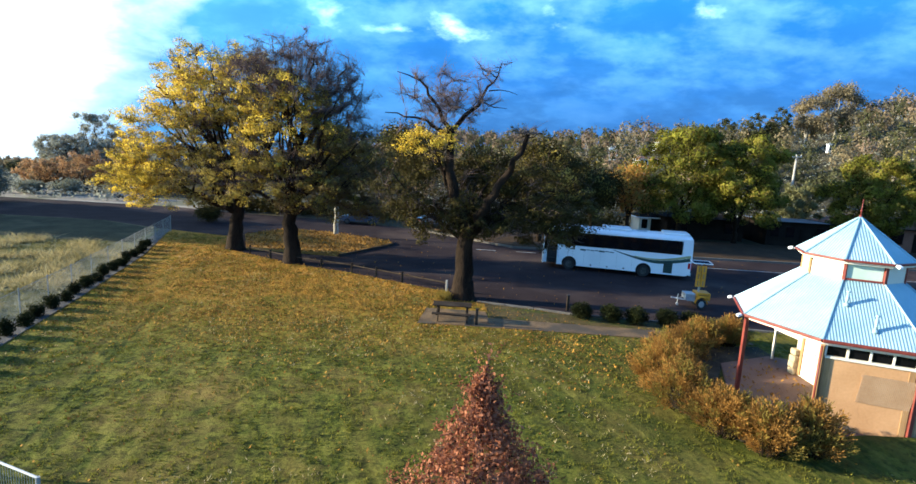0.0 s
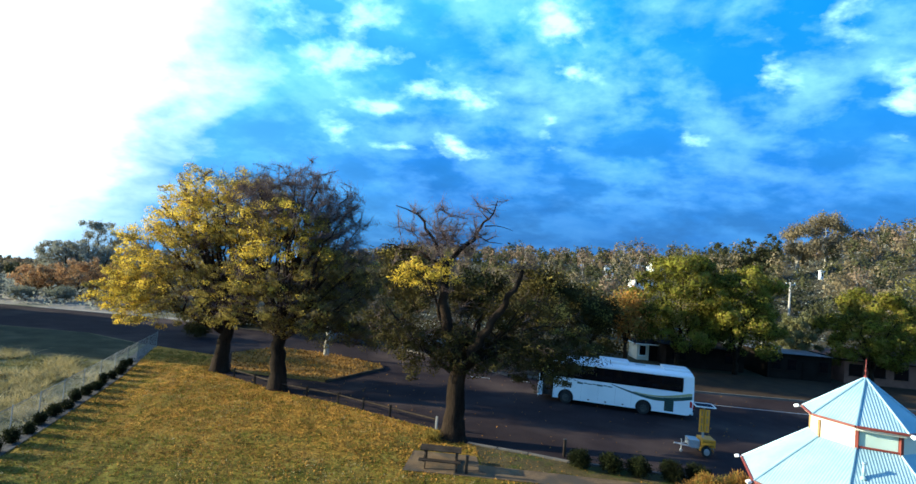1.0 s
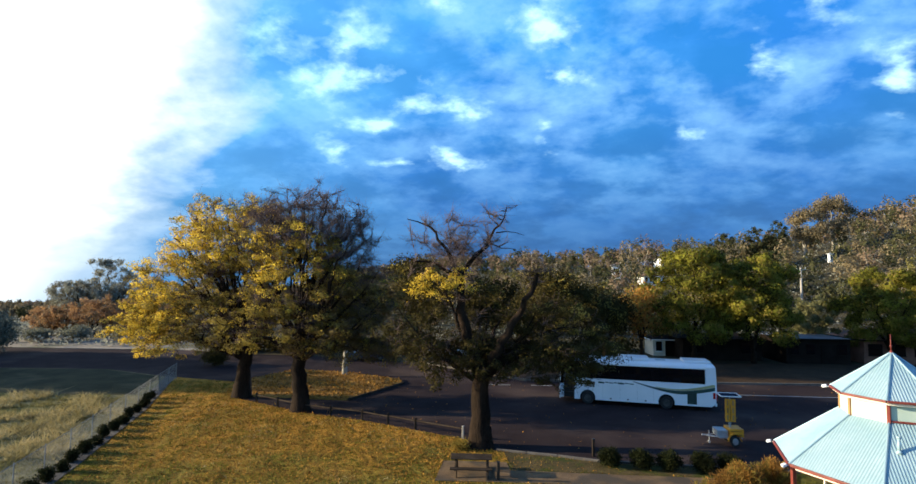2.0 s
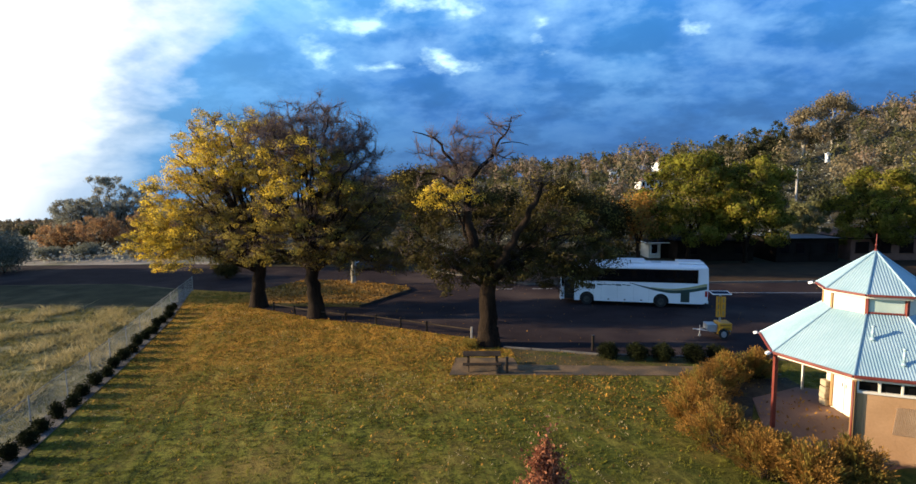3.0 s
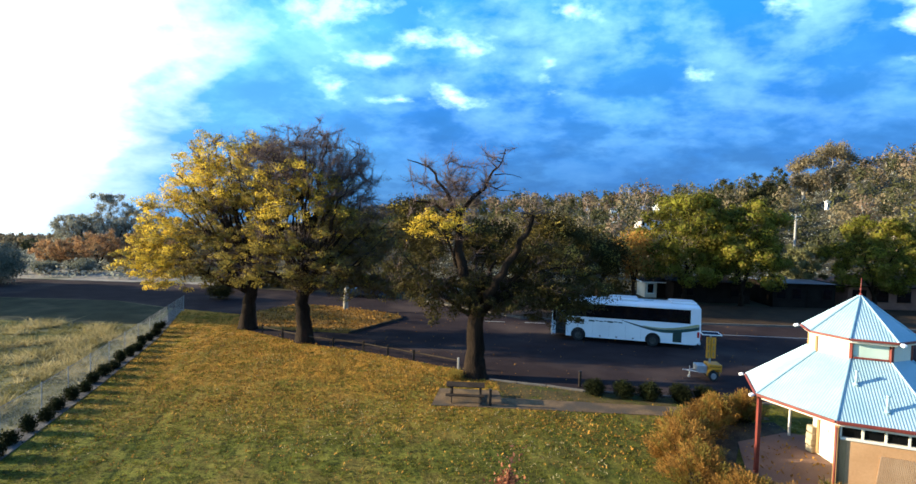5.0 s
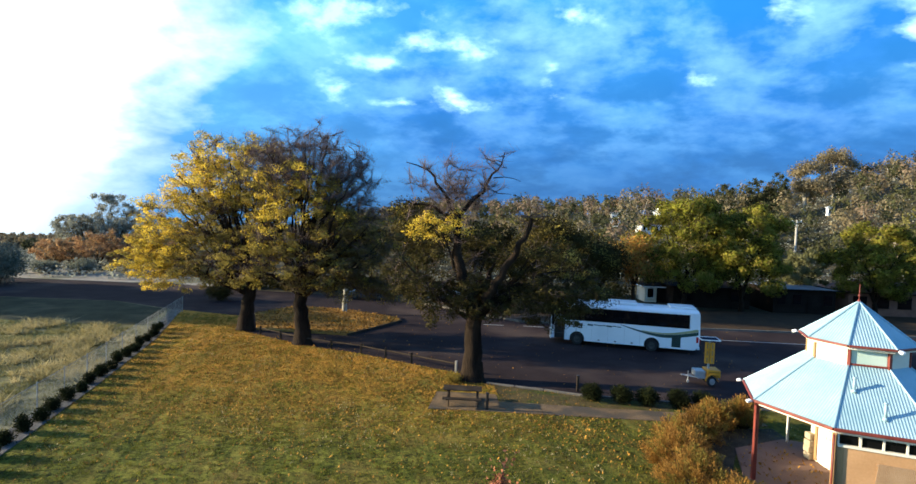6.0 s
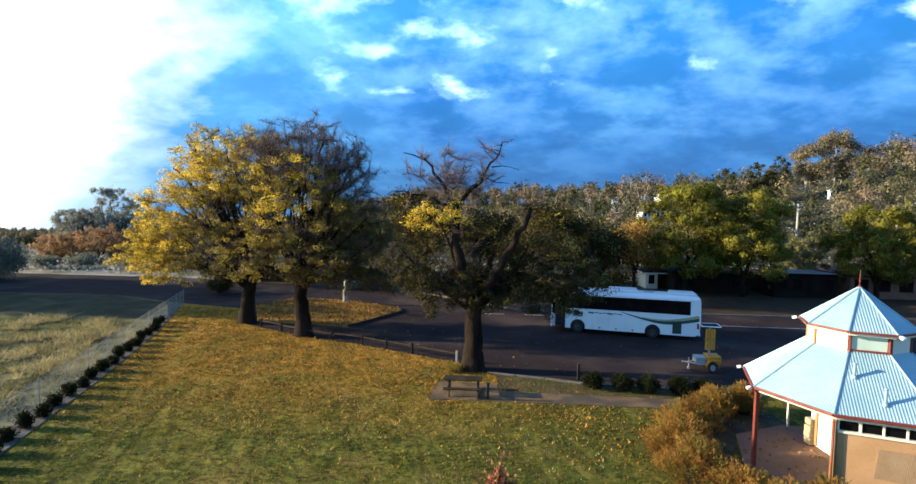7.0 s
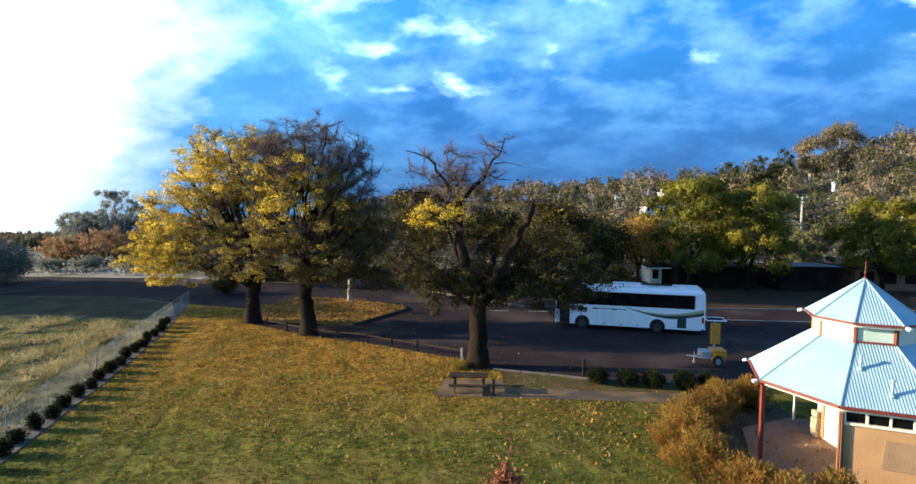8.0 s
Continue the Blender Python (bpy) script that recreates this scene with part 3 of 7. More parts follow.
# ---------------------------------------------------------------- ground, roads, kerbs


def smooth(a, b, x):
    t = min(1.0, max(0.0, (x - a) / (b - a)))
    return t * t * (3 - 2 * t)


def terrain(x, y):
    """Height of the land: level by the park, a wooded hill behind to the right, falling away to the left."""
    if y < 20:
        return -0.12
    side = x / (y + 20)
    rise = 12.5 * smooth(-0.35, 0.0, side) + 3.0 * smooth(0.05, 0.45, side) + 17.5 * smooth(0.4, 0.9, side)
    z = -0.12 + rise * smooth(74, 210, y + 0.25 * x) + 0.5 * math.sin(x * 0.05 + y * 0.03) * smooth(90, 150, y)
    away = math.hypot(x, y)
    z -= 0.030 * max(0.0, away - 95) * smooth(-0.25, -0.55, side)
    z -= 0.012 * max(0.0, away - 320) * smooth(0.4, 0.0, side)
    return z


def build_ground():
    xs = np.concatenate([[-3500, -2400, -1600, -1000, -700, -450, -300, -220], np.arange(-170, 231, 8), [260, 320, 420, 600, 900, 1500, 2400, 3500]])
    ys = np.concatenate([[-900, -400, -150, -60], np.arange(-20, 261, 8), [290, 340, 420, 600, 900, 1500, 2400, 3500]])
    verts = [(x, y, terrain(x, y)) for y in ys for x in xs]
    w = len(xs)
    faces = [(j * w + i, j * w + i + 1, (j + 1) * w + i + 1, (j + 1) * w + i) for j in range(len(ys) - 1) for i in range(w - 1)]
    ob = raw("ground", verts, faces, M["far_ground"], None, "", True)
    tagged(ob, "dry brown country ground that rises to a hill", "ground", "", "structure")


build_ground()

# the lawn's far edge follows a low timber rail; asphalt lies beyond it
LAWN_EDGE = [(-25.4, 48.0), (-18.5, 46.0), (-16.2, 40.0), (-10.6, 36.4), (-6.1, 34.6), (-2.5, 32.6), (0.6, 30.9), (2.1, 29.0), (5.2, 28.2), (7.2, 27.5), (13.6, 26.7), (22.0, 25.6), (48.0, 22.5)]
BED_RIGHT = [(-25.4, 48.0), (-21.0, 36.6), (-18.0, 26.5), (-16.75, 21.8), (-15.2, 16.0), (-13.9, 11.0)]
BED_LEFT = [(-26.4, 48.3), (-22.2, 37.2), (-19.2, 27.0), (-17.9, 22.2), (-16.4, 16.4), (-15.1, 11.4)]
LAWN = [(48, -40), (-10.0, -40)] + [(-10.5, 5.0)] + BED_RIGHT[::-1] + LAWN_EDGE[1:]
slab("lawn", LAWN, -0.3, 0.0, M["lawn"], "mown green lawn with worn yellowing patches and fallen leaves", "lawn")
slab("garden_bed", BED_RIGHT + BED_LEFT[::-1], -0.3, 0.03, M["gravel"], "grey gravel planting strip along the fence", "garden bed")
PADDOCK = [(-120, -40), (-11.9, -40), (-12.0, 5.0)] + BED_LEFT[::-1] + [(-34, 51.6), (-120, 52.2)]
slab("paddock", PADDOCK, -0.3, -0.02, M["paddock"], "rough paddock of long dry grass", "paddock")
# this strip's dark colour deepens the shade at the paddock's far end
slab("paddock_edge", [(-120, 43.5), (-70, 43.0), (-40, 41.5), (-30, 40.6), (-24.6, 41.0), (-26.8, 48.2), (-34, 51.4), (-120, 52.0)], -0.3, 0.0, M["shaded_grass"], "short grass between paddock and road, coloured dark for its shade", "grass")
ROAD = [(-180, 51.8), (-120, 52.4), (-34, 51.8), (-26.6, 48.6)] + LAWN_EDGE + [(140, 16), (140, 42), (70, 47.6), (19.5, 48.2), (6, 48.4), (-4, 57.5), (-12, 61), (-24, 63), (-34, 65.5), (-60, 66.0), (-180, 64.5)]
slab("road", ROAD, -0.3, -0.07, M["asphalt"], "worn grey asphalt road and car park", "road")
slab("far_road", [(-180, 64.7), (-60, 66.2), (-34, 65.7), (-25, 63.4), (-27, 71.0), (-60, 78.5), (-180, 80)], -0.3, -0.04, M["pale_gravel"], "pale sunlit gravel side road", "road")
slab("verge", [(19.5, 48.4), (70, 47.9), (140, 42.3), (140, 62), (60, 60), (19.5, 60), (-3, 60), (6.2, 48.8)], -0.3, 0.02, M["verge"], "brown verge strewn with dead leaves", "verge")
ISLAND = [(-18.4, 47.6), (-15.6, 41.0), (-8.2, 40.2), (-7.2, 42.2), (-4.9, 46.6), (-5.4, 48.2), (-11.0, 51.3), (-16.0, 52.4)]
slab("island", ISLAND, -0.3, 0.06, M["leaf_litter"], "traffic island covered in orange fallen leaves", "traffic island")
PATH_OUT = [(-0.9, 24.8), (2.4, 24.75), (7.0, 24.5), (11.4, 24.3), (15.0, 24.2), (15.0, 25.4), (11.6, 25.6), (7.0, 25.9), (2.6, 26.2), (2.5, 27.3), (-0.6, 27.4)]
slab("pavement", PATH_OUT, -0.3, 0.025, M["concrete"], "pale concrete footpath with a slab for a table", "path")
STRIP = [(2.7, 26.25), (7.0, 26.0), (11.6, 25.7), (15.0, 25.5), (15.0, 26.5), (13.6, 26.66), (7.2, 27.46), (5.2, 28.16), (2.5, 28.9)]
slab("verge_strip", STRIP, -0.3, 0.012, M["leafy_soil"], "bare brown strip strewn with leaves between path and kerb", "verge")
bm = bmesh.new()
BANK = [[(x, 13.2 + 0.25 * j, 0.34 * (0.5 - 0.5 * math.cos(math.pi * min(1.0, j / 9.0))) * min(1.0, max(0.0, (x - 11.6) / 1.6)) - 0.02) for x in (11.6, 12.2, 12.8, 13.4, 14.4, 15.6, 17.0, 19.0, 22.0)] for j in range(10)]
rows = [[bm.verts.new(p) for p in row] for row in BANK]
for r0, r1 in zip(rows[:-1], rows[1:]):
    for a, b, c, d in zip(r0[:-1], r0[1:], r1[1:], r1[:-1]):
        bm.faces.new((a, b, c, d))
tagged(part("grass_bank", bm, M["lawn"], None, "", True), "low grassy rise against the pavilion wall", "lawn", "", "structure")
slab("planting_bed", [(15.0, 23.9), (12.0, 23.6), (9.9, 21.8), (8.6, 20.0), (8.4, 17.4), (9.0, 15.8), (10.2, 14.8), (12.2, 14.7), (12.4, 15.4), (11.2, 17.0), (11.0, 19.6), (12.2, 21.6), (15, 22.2)], -0.3, 0.035, M["mulch"], "mulched bed round the pavilion", "garden bed")


def kerb(points, name, label, w=0.16, h0=-0.2, h1=0.09, length=1.6, mat="kerb", piece="stone"):
    """A kerb of separate stones along a line."""
    root = tagged(new(name), label, "kerb", "", "structure")
    for a, b in zip(points[:-1], points[1:]):
        a, b = Vector((*a, 0)), Vector((*b, 0))
        n = max(1, round((b - a).length / length))
        for k in range(n):
            p, q = a.lerp(b, (k + 0.012) / n), a.lerp(b, (k + 0.988) / n)
            bm = bmesh.new()
            d = q - p
            add_box(bm, ((p.x + q.x) / 2, (p.y + q.y) / 2, (h0 + h1) / 2), (d.length, w, h1 - h0), Matrix.Rotation(math.atan2(d.y, d.x), 3, "Z"), 0.02)
            part(piece, bm, M[mat], root)


kerb([(2.1, 29.1), (5.2, 28.3), (7.2, 27.6), (13.6, 26.8), (22.0, 25.7), (40, 23.6)], "kerb_south", "grey concrete kerb along the car park")
kerb([(-8.2, 40.1), (-7.1, 42.2), (-4.8, 46.6), (-5.4, 48.3)], "kerb_island", "dark timber log edging round the leafy island", mat="old_timber", piece="log")
kerb([(-3.8, 57.2), (6.1, 48.6), (19.5, 48.3), (45, 48.1), (70, 47.7)], "kerb_north", "grey concrete kerb on the far side of the car park", length=2.4)


def painted(name, a, b, w, label):
    a, b = Vector((*a, 0)), Vector((*b, 0))
    bm = bmesh.new()
    d = b - a
    add_box(bm, ((a.x + b.x) / 2, (a.y + b.y) / 2, -0.067), (d.length, w, 0.006), Matrix.Rotation(math.atan2(d.y, d.x), 3, "Z"))
    tagged(part(name, bm, M["road_paint"], None), label, "road marking", "", "structure")


painted("trim", (21.5, 43.9), (40.0, 42.6), 0.14, "worn white line painted on the asphalt")
for k in range(1, 3):
    painted("trim", (-1.0 + 3.6 * k, 46.9 - 0.1 * k), (0.8 + 3.6 * k, 46.8 - 0.1 * k), 0.14, "worn white dash painted on the asphalt")

# ---------------------------------------------------------------- the octagonal pavilion
GX, GY = 14.75, 18.85
EAVE_R, EAVE_Z, UP_R, UP_Z, APEX_Z = 3.56, 3.0, 1.72, 5.34, 6.66
LANTERN_R, LANTERN_Z = 1.47, 4.62


def ring(r, z, k):
    a = radians(136 + 45 * (k % 8))
    return Vector((r * math.cos(a), r * math.sin(a), z))


def corrugated(a, b, c, d, pitch=0.085, depth=0.006):
    """A corrugated sheet over the trapezium with eave a-b and top edge d-c; ribs run up the slope."""
    u = (b - a).normalized()
    n = u.cross((d - a)).normalized()
    if n.z < 0:
        n = -n
    v = n.cross(u)
    if v.z < 0:
        v = -v
    width, height = (b - a).length, (d - a).dot(v)
    x0, x1 = (d - a).dot(u), (c - a).dot(u)
    bm = bmesh.new()
    rows = []
    count = int(width / pitch * 6)
    for k in range(count + 1):
        s = width * k / count
        top = height
        if s < x0:
            top = height * s / max(x0, 1e-6)
        elif s > x1:
            top = height * (width - s) / max(width - x1, 1e-6)
        off = n * depth * math.sin(2 * math.pi * s / pitch)
        base = a + u * s
        rows.append((bm.verts.new(base + off), bm.verts.new(base + v * max(top, 0.004) + off)))
    for (p, q), (r, t) in zip(rows[:-1], rows[1:]):
        bm.faces.new((p, r, t, q))
    low = bmesh.ops.extrude_face_region(bm, geom=list(bm.faces))
    bmesh.ops.translate(bm, vec=-n * 0.012, verts=[g for g in low["geom"] if isinstance(g, bmesh.types.BMVert)])
    return bm


def build_pavilion():
    g = thing("pavilion", Matrix.Translation((GX, GY, 0)), "octagonal pavilion with two-tier pale blue steel roof and red trim", "pavilion")
    bm = bmesh.new()
    add_prism(bm, [ring(3.75, 0, k)[:2] for k in range(8)], -0.25, 0.09)
    part("floor_slab", bm, M["paving"], g, "brown paved porch floor")
    up = Vector((0, 0, 1))
    for k in range(8):
        a, b = ring(EAVE_R, EAVE_Z, k), ring(EAVE_R, EAVE_Z, k + 1)
        c, d = ring(LANTERN_R, LANTERN_Z, k + 1), ring(LANTERN_R, LANTERN_Z, k)
        part("roof_panel", corrugated(a, b, c, d), M["roof_steel"], g)
        a2, b2, top = ring(UP_R, UP_Z, k), ring(UP_R, UP_Z, k + 1), Vector((0, 0, APEX_Z))
        part("roof_panel", corrugated(a2, b2, top, top), M["roof_steel"], g)
        # hip caps
        for p, q in ((a, d), (a2, top)):
            bm = bmesh.new()
            e = (q - p).normalized()
            add_tube(bm, p + up * 0.008 - e * 0.03, q + up * 0.012, 0.036, 0.032, 8)
            part("hip_cap", bm, M["roof_cap"], g)
        # gutters and fascia, red
        for p, q, h in ((a, b, 0.10), (a2, b2, 0.075)):
            out = ((p + q) / 2).copy()
            out.z = 0
            out.normalize()
            bm = beam(p + out * 0.03 - up * h * 0.45, q + out * 0.03 - up * h * 0.45, 0.08, h, 0.015)
            part("gutter", bm, M["red_paint"], g)
            bm = beam(p * 0.965 + Vector((0, 0, p.z * 0.035 - h * 1.4)), q * 0.965 + Vector((0, 0, q.z * 0.035 - h * 1.4)), 0.05, 0.10, 0.008)
            part("fascia", bm, M["cream_wall"], g)
        # lantern walls between the two roofs
        p, q = ring(LANTERN_R, 0, k), ring(LANTERN_R, 0, k + 1)
        lo, hi = LANTERN_Z - 0.08, UP_Z + 0.08
        mid, along = (p + q) / 2, (q - p).normalized()
        out = mid.normalized()
        turn = Matrix.Rotation(math.atan2(along.y, along.x), 3, "Z")
        window = k in (2, 4, 6)
        if window:
            bm = bmesh.new()
            add_box(bm, mid - out * 0.03 + up * (lo + hi) / 2, ((q - p).length - 0.14, 0.03, hi - lo), turn)
            part("window_pane", bm, M["frosted"], g, "frosted pale green pane")
            for z, h in ((lo + 0.12, 0.06), (hi - 0.15, 0.06)):
                bm = bmesh.new()
                add_box(bm, mid + up * z, ((q - p).length - 0.1, 0.07, h), turn, 0.01)
                part("window_frame", bm, M["red_paint"], g)
        else:
            bm = bmesh.new()
            add_box(bm, mid - out * 0.02 + up * (lo + hi) / 2, ((q - p).length - 0.06, 0.06, hi - lo), turn)
            part("lantern_wall", bm, M["cream_wall"], g, "cream painted lantern wall")
        bm = bmesh.new()
        add_box(bm, p + up * (lo + hi) / 2, (0.095, 0.095, hi - lo), Matrix.Rotation(radians(136 + 45 * k), 3, "Z"), 0.012)
        part("corner_post", bm, M["red_paint"] if window or k in (3, 5, 7) else M["timber"], g)
        # beam under the eave
        part("eave_beam", beam(ring(3.30, 2.84, k), ring(3.30, 2.84, k + 1), 0.09, 0.16, 0.01), M["red_paint"] if k not in (2, 3) else M["cream_wall"], g)
        # posts at the corners of the porch
        p = ring(3.45 if k in (7, 0, 1) else 3.30, 0, k)
        bm = bmesh.new()
        if k == 0:
            bm.free()
            continue
        add_box(bm, p + up * 1.49, (0.08, 0.08, 2.82) if k == 7 else (0.13, 0.13, 2.82), Matrix.Rotation(radians(136 + 45 * k), 3, "Z"), 0.014)
        part("post", bm, M["timber"] if k == 2 else M["cream_wall"] if k == 7 else M["red_paint"], g, "honey-coloured corner post" if k == 2 else "cream painted post" if k == 7 else "dark red timber post")
    # finial
    bm = bmesh.new()
    add_tube(bm, (0, 0, APEX_Z - 0.05), (0, 0, APEX_Z + 0.07), 0.075, 0.035, 12)
    add_tube(bm, (0, 0, APEX_Z + 0.05), (0, 0, APEX_Z + 0.62), 0.020, 0.010, 8)
    bmesh.ops.create_icosphere(bm, subdivisions=2, radius=0.040, matrix=Matrix.Translation((0, 0, APEX_Z + 0.22)))
    part("finial", bm, M["red_paint"], g, "red spike finial", True)
    # enclosed sides: tan walls with a strip of windows under the eave
    for k in (2, 3, 4, 5):
        p, q = ring(3.26, 0, k), ring(3.26, 0, k + 1)
        mid, along = (p + q) / 2, (q - p).normalized()
        out = mid.normalized()
        turn = Matrix.Rotation(math.atan2(along.y, along.x), 3, "Z")
        ln = (q - p).length - 0.12
        bm = bmesh.new()
        add_box(bm, mid + up * 1.21, (ln, 0.10, 2.30), turn, 0.006)
        wall = part("wall_panel", bm, M["tan_wall"], g, "tan rendered wall")
        bm = bmesh.new()
        add_box(bm, mid + up * 2.40 + out * 0.03, (ln, 0.14, 0.08), turn, 0.01)
        part("window_sill", bm, M["cream_wall"], g)
        for j in range(4):
            s = (j + 0.5) / 4 - 0.5
            bm = bmesh.new()
            add_box(bm, mid + along * s * ln + up * 2.60, (ln / 4 - 0.07, 0.03, 0.30), turn)
            part("window_pane", bm, M["dark_glass"], g, "dark glass pane")
        for j in range(5):
            s = j / 4 - 0.5
            bm = bmesh.new()
            add_box(bm, mid + along * s * ln * 0.985 + up * 2.60 + out * 0.02, (0.055, 0.09, 0.34), turn, 0.006)
            part("mullion", bm, M["cream_wall"], g)
        for s in (-1, 1):
            bm = bmesh.new()
            add_box(bm, mid + along * s * (ln / 2 - 0.10) + up * 1.21 + out * 0.055, (0.16, 0.03, 2.30), turn, 0.006)
            part("pilaster", bm, M["timber"], g)
        if k == 2:
            # batten screen fixed to the wall
            for j in range(30):
                bm = bmesh.new()
                add_box(bm, mid + along * (-0.14 + 0.046 * j) + up * 1.56 + out * 0.069, (0.036, 0.014, 0.92), turn @ Matrix.Rotation(0.10, 3, "Y"))
                part("batten", bm, M["lattice"], g)
            for z in (1.24, 1.96):
                bm = bmesh.new()
                add_box(bm, mid + along * 0.52 + up * z + out * 0.056, (1.36, 0.014, 0.06), turn)
                part("rail", bm, M["lattice"], g)
    # the inner wall that closes the room behind the porch
    bm = bmesh.new()
    add_box(bm, (0.0, -0.05, 1.50), (0.12, 4.1, 2.80), None, 0.006)
    part("inner_wall", bm, M["cream_wall"], g, "cream inner wall of the porch")
    for j, y in enumerate((0.62, 1.22)):
        bm = bmesh.new()
        add_box(bm, (-0.085, y, 1.30), (0.05, 0.56, 2.10), None, 0.01)
        door = part("door_leaf", bm, M["door_white"], g, "white painted door leaf")
        bm = bmesh.new()
        add_tube(bm, (-0.13, y + 0.2 * (1 if j == 0 else -1), 1.18), (-0.13, y + 0.2 * (1 if j == 0 else -1), 1.34), 0.015, 0.015, 6)
        part("handle", bm, M["galvanised"], door, "small metal handle")
    bm = bmesh.new()
    add_box(bm, (-0.08, 1.62, 1.45), (0.08, 0.14, 2.6), None, 0.01)
    part("door_post", bm, M["timber"], g, "honey-coloured timber post")
    rng = random.Random(5)
    for row in range(4):
        for j in range(3):
            bm = bmesh.new()
            add_box(bm, (-0.12, 1.86 + 0.02 * (row % 2), 0.22 + 0.26 * row + rng.uniform(-0.01, 0.01)), (0.34 + rng.uniform(-0.04, 0.04), 0.34, 0.24), Matrix.Rotation(rng.uniform(-0.05, 0.05), 3, "Z"), 0.03)
            if j == 0:
                part("stone", bm, M["stone"], g)
            else:
                bmesh.ops.translate(bm, vec=(-0.08, -1.9 - 0.34 * j, 0), verts=bm.verts)
                if row < 2:
                    part("stone", bm, M["stone"], g)
                else:
                    bm.free()
    # back wall of the room on the porch side
    part("inner_wall", beam((0.0, 1.98, 1.5), (2.35, 2.35, 1.5), 2.8, 0.1), M["cream_wall"], g)
    # vent pipes on the roof
    a, b, c, d = ring(EAVE_R, EAVE_Z, 2), ring(EAVE_R, EAVE_Z, 3), ring(LANTERN_R, LANTERN_Z, 3), ring(LANTERN_R, LANTERN_Z, 2)
    for s, t, h in ((0.17, 0.58, 0.42), (0.52, 0.22, 0.48)):
        p = a.lerp(b, s).lerp(d.lerp(c, s), t)
        bm = bmesh.new()
        add_tube(bm, p - up * 0.05, p + up * h, 0.045, 0.045, 10)
        add_tube(bm, p + up * h, p + up * (h + 0.05), 0.07, 0.05, 10)
        add_tube(bm, p - up * 0.03, p + up * 0.07, 0.10, 0.05, 10)
        part("vent_pipe", bm, M["roof_steel"], g, "short steel vent pipe", True)
    # flood lights at the eave corners
    for r, z, k in ((EAVE_R, EAVE_Z, 0), (EAVE_R, EAVE_Z, 1), (UP_R, UP_Z, 0), (UP_R, UP_Z, 3)):
        p = ring(r + 0.20, z - 0.06, k)
        bm = bmesh.new()
        out = ring(1, 0, k)
        add_box(bm, p, (0.16, 0.13, 0.10), Matrix.Rotation(radians(136 + 45 * k), 3, "Z") @ Matrix.Rotation(0.35, 3, "Y"), 0.03)
        lamp = part("flood_light", bm, M["white_paint"], g, "white flood light")
        part("bracket", beam(p - out * 0.30, p - out * 0.05, 0.04, 0.04), M["galvanised"], lamp)
    # down pipe
    p = ring(3.44, 0, 2)
    bm = bmesh.new()
    add_tube(bm, p + up * 0.1, p + up * 2.75, 0.03, 0.03, 8)
    part("down_pipe", bm, M["red_paint"], g, "", True)


build_pavilion()

# ---------------------------------------------------------------- the three old elms


def finish_tree(plant, root, leaves, twig_mat="twig", bark="bark"):
    raw("trunk", np.array(plant.wood[0]), plant.wood[1], M[bark], root, "", True)
    if plant.twigs[0]:
        raw("twig_spray", np.array(plant.twigs[0]), plant.twigs[1], M[twig_mat], root, "fine bare twigs")["kind"] = "stuff"
    for name, mat, chunks, label in leaves:
        if chunks:
            cards(name, chunks, M[mat], root, label)["kind"] = "stuff"


def scatter(rng, ends, per, spread):
    """Leaf places in loose bunches round the twigs' ends."""
    return np.repeat(ends, per, 0) + rng.normal(0, spread, (len(ends) * per, 3))


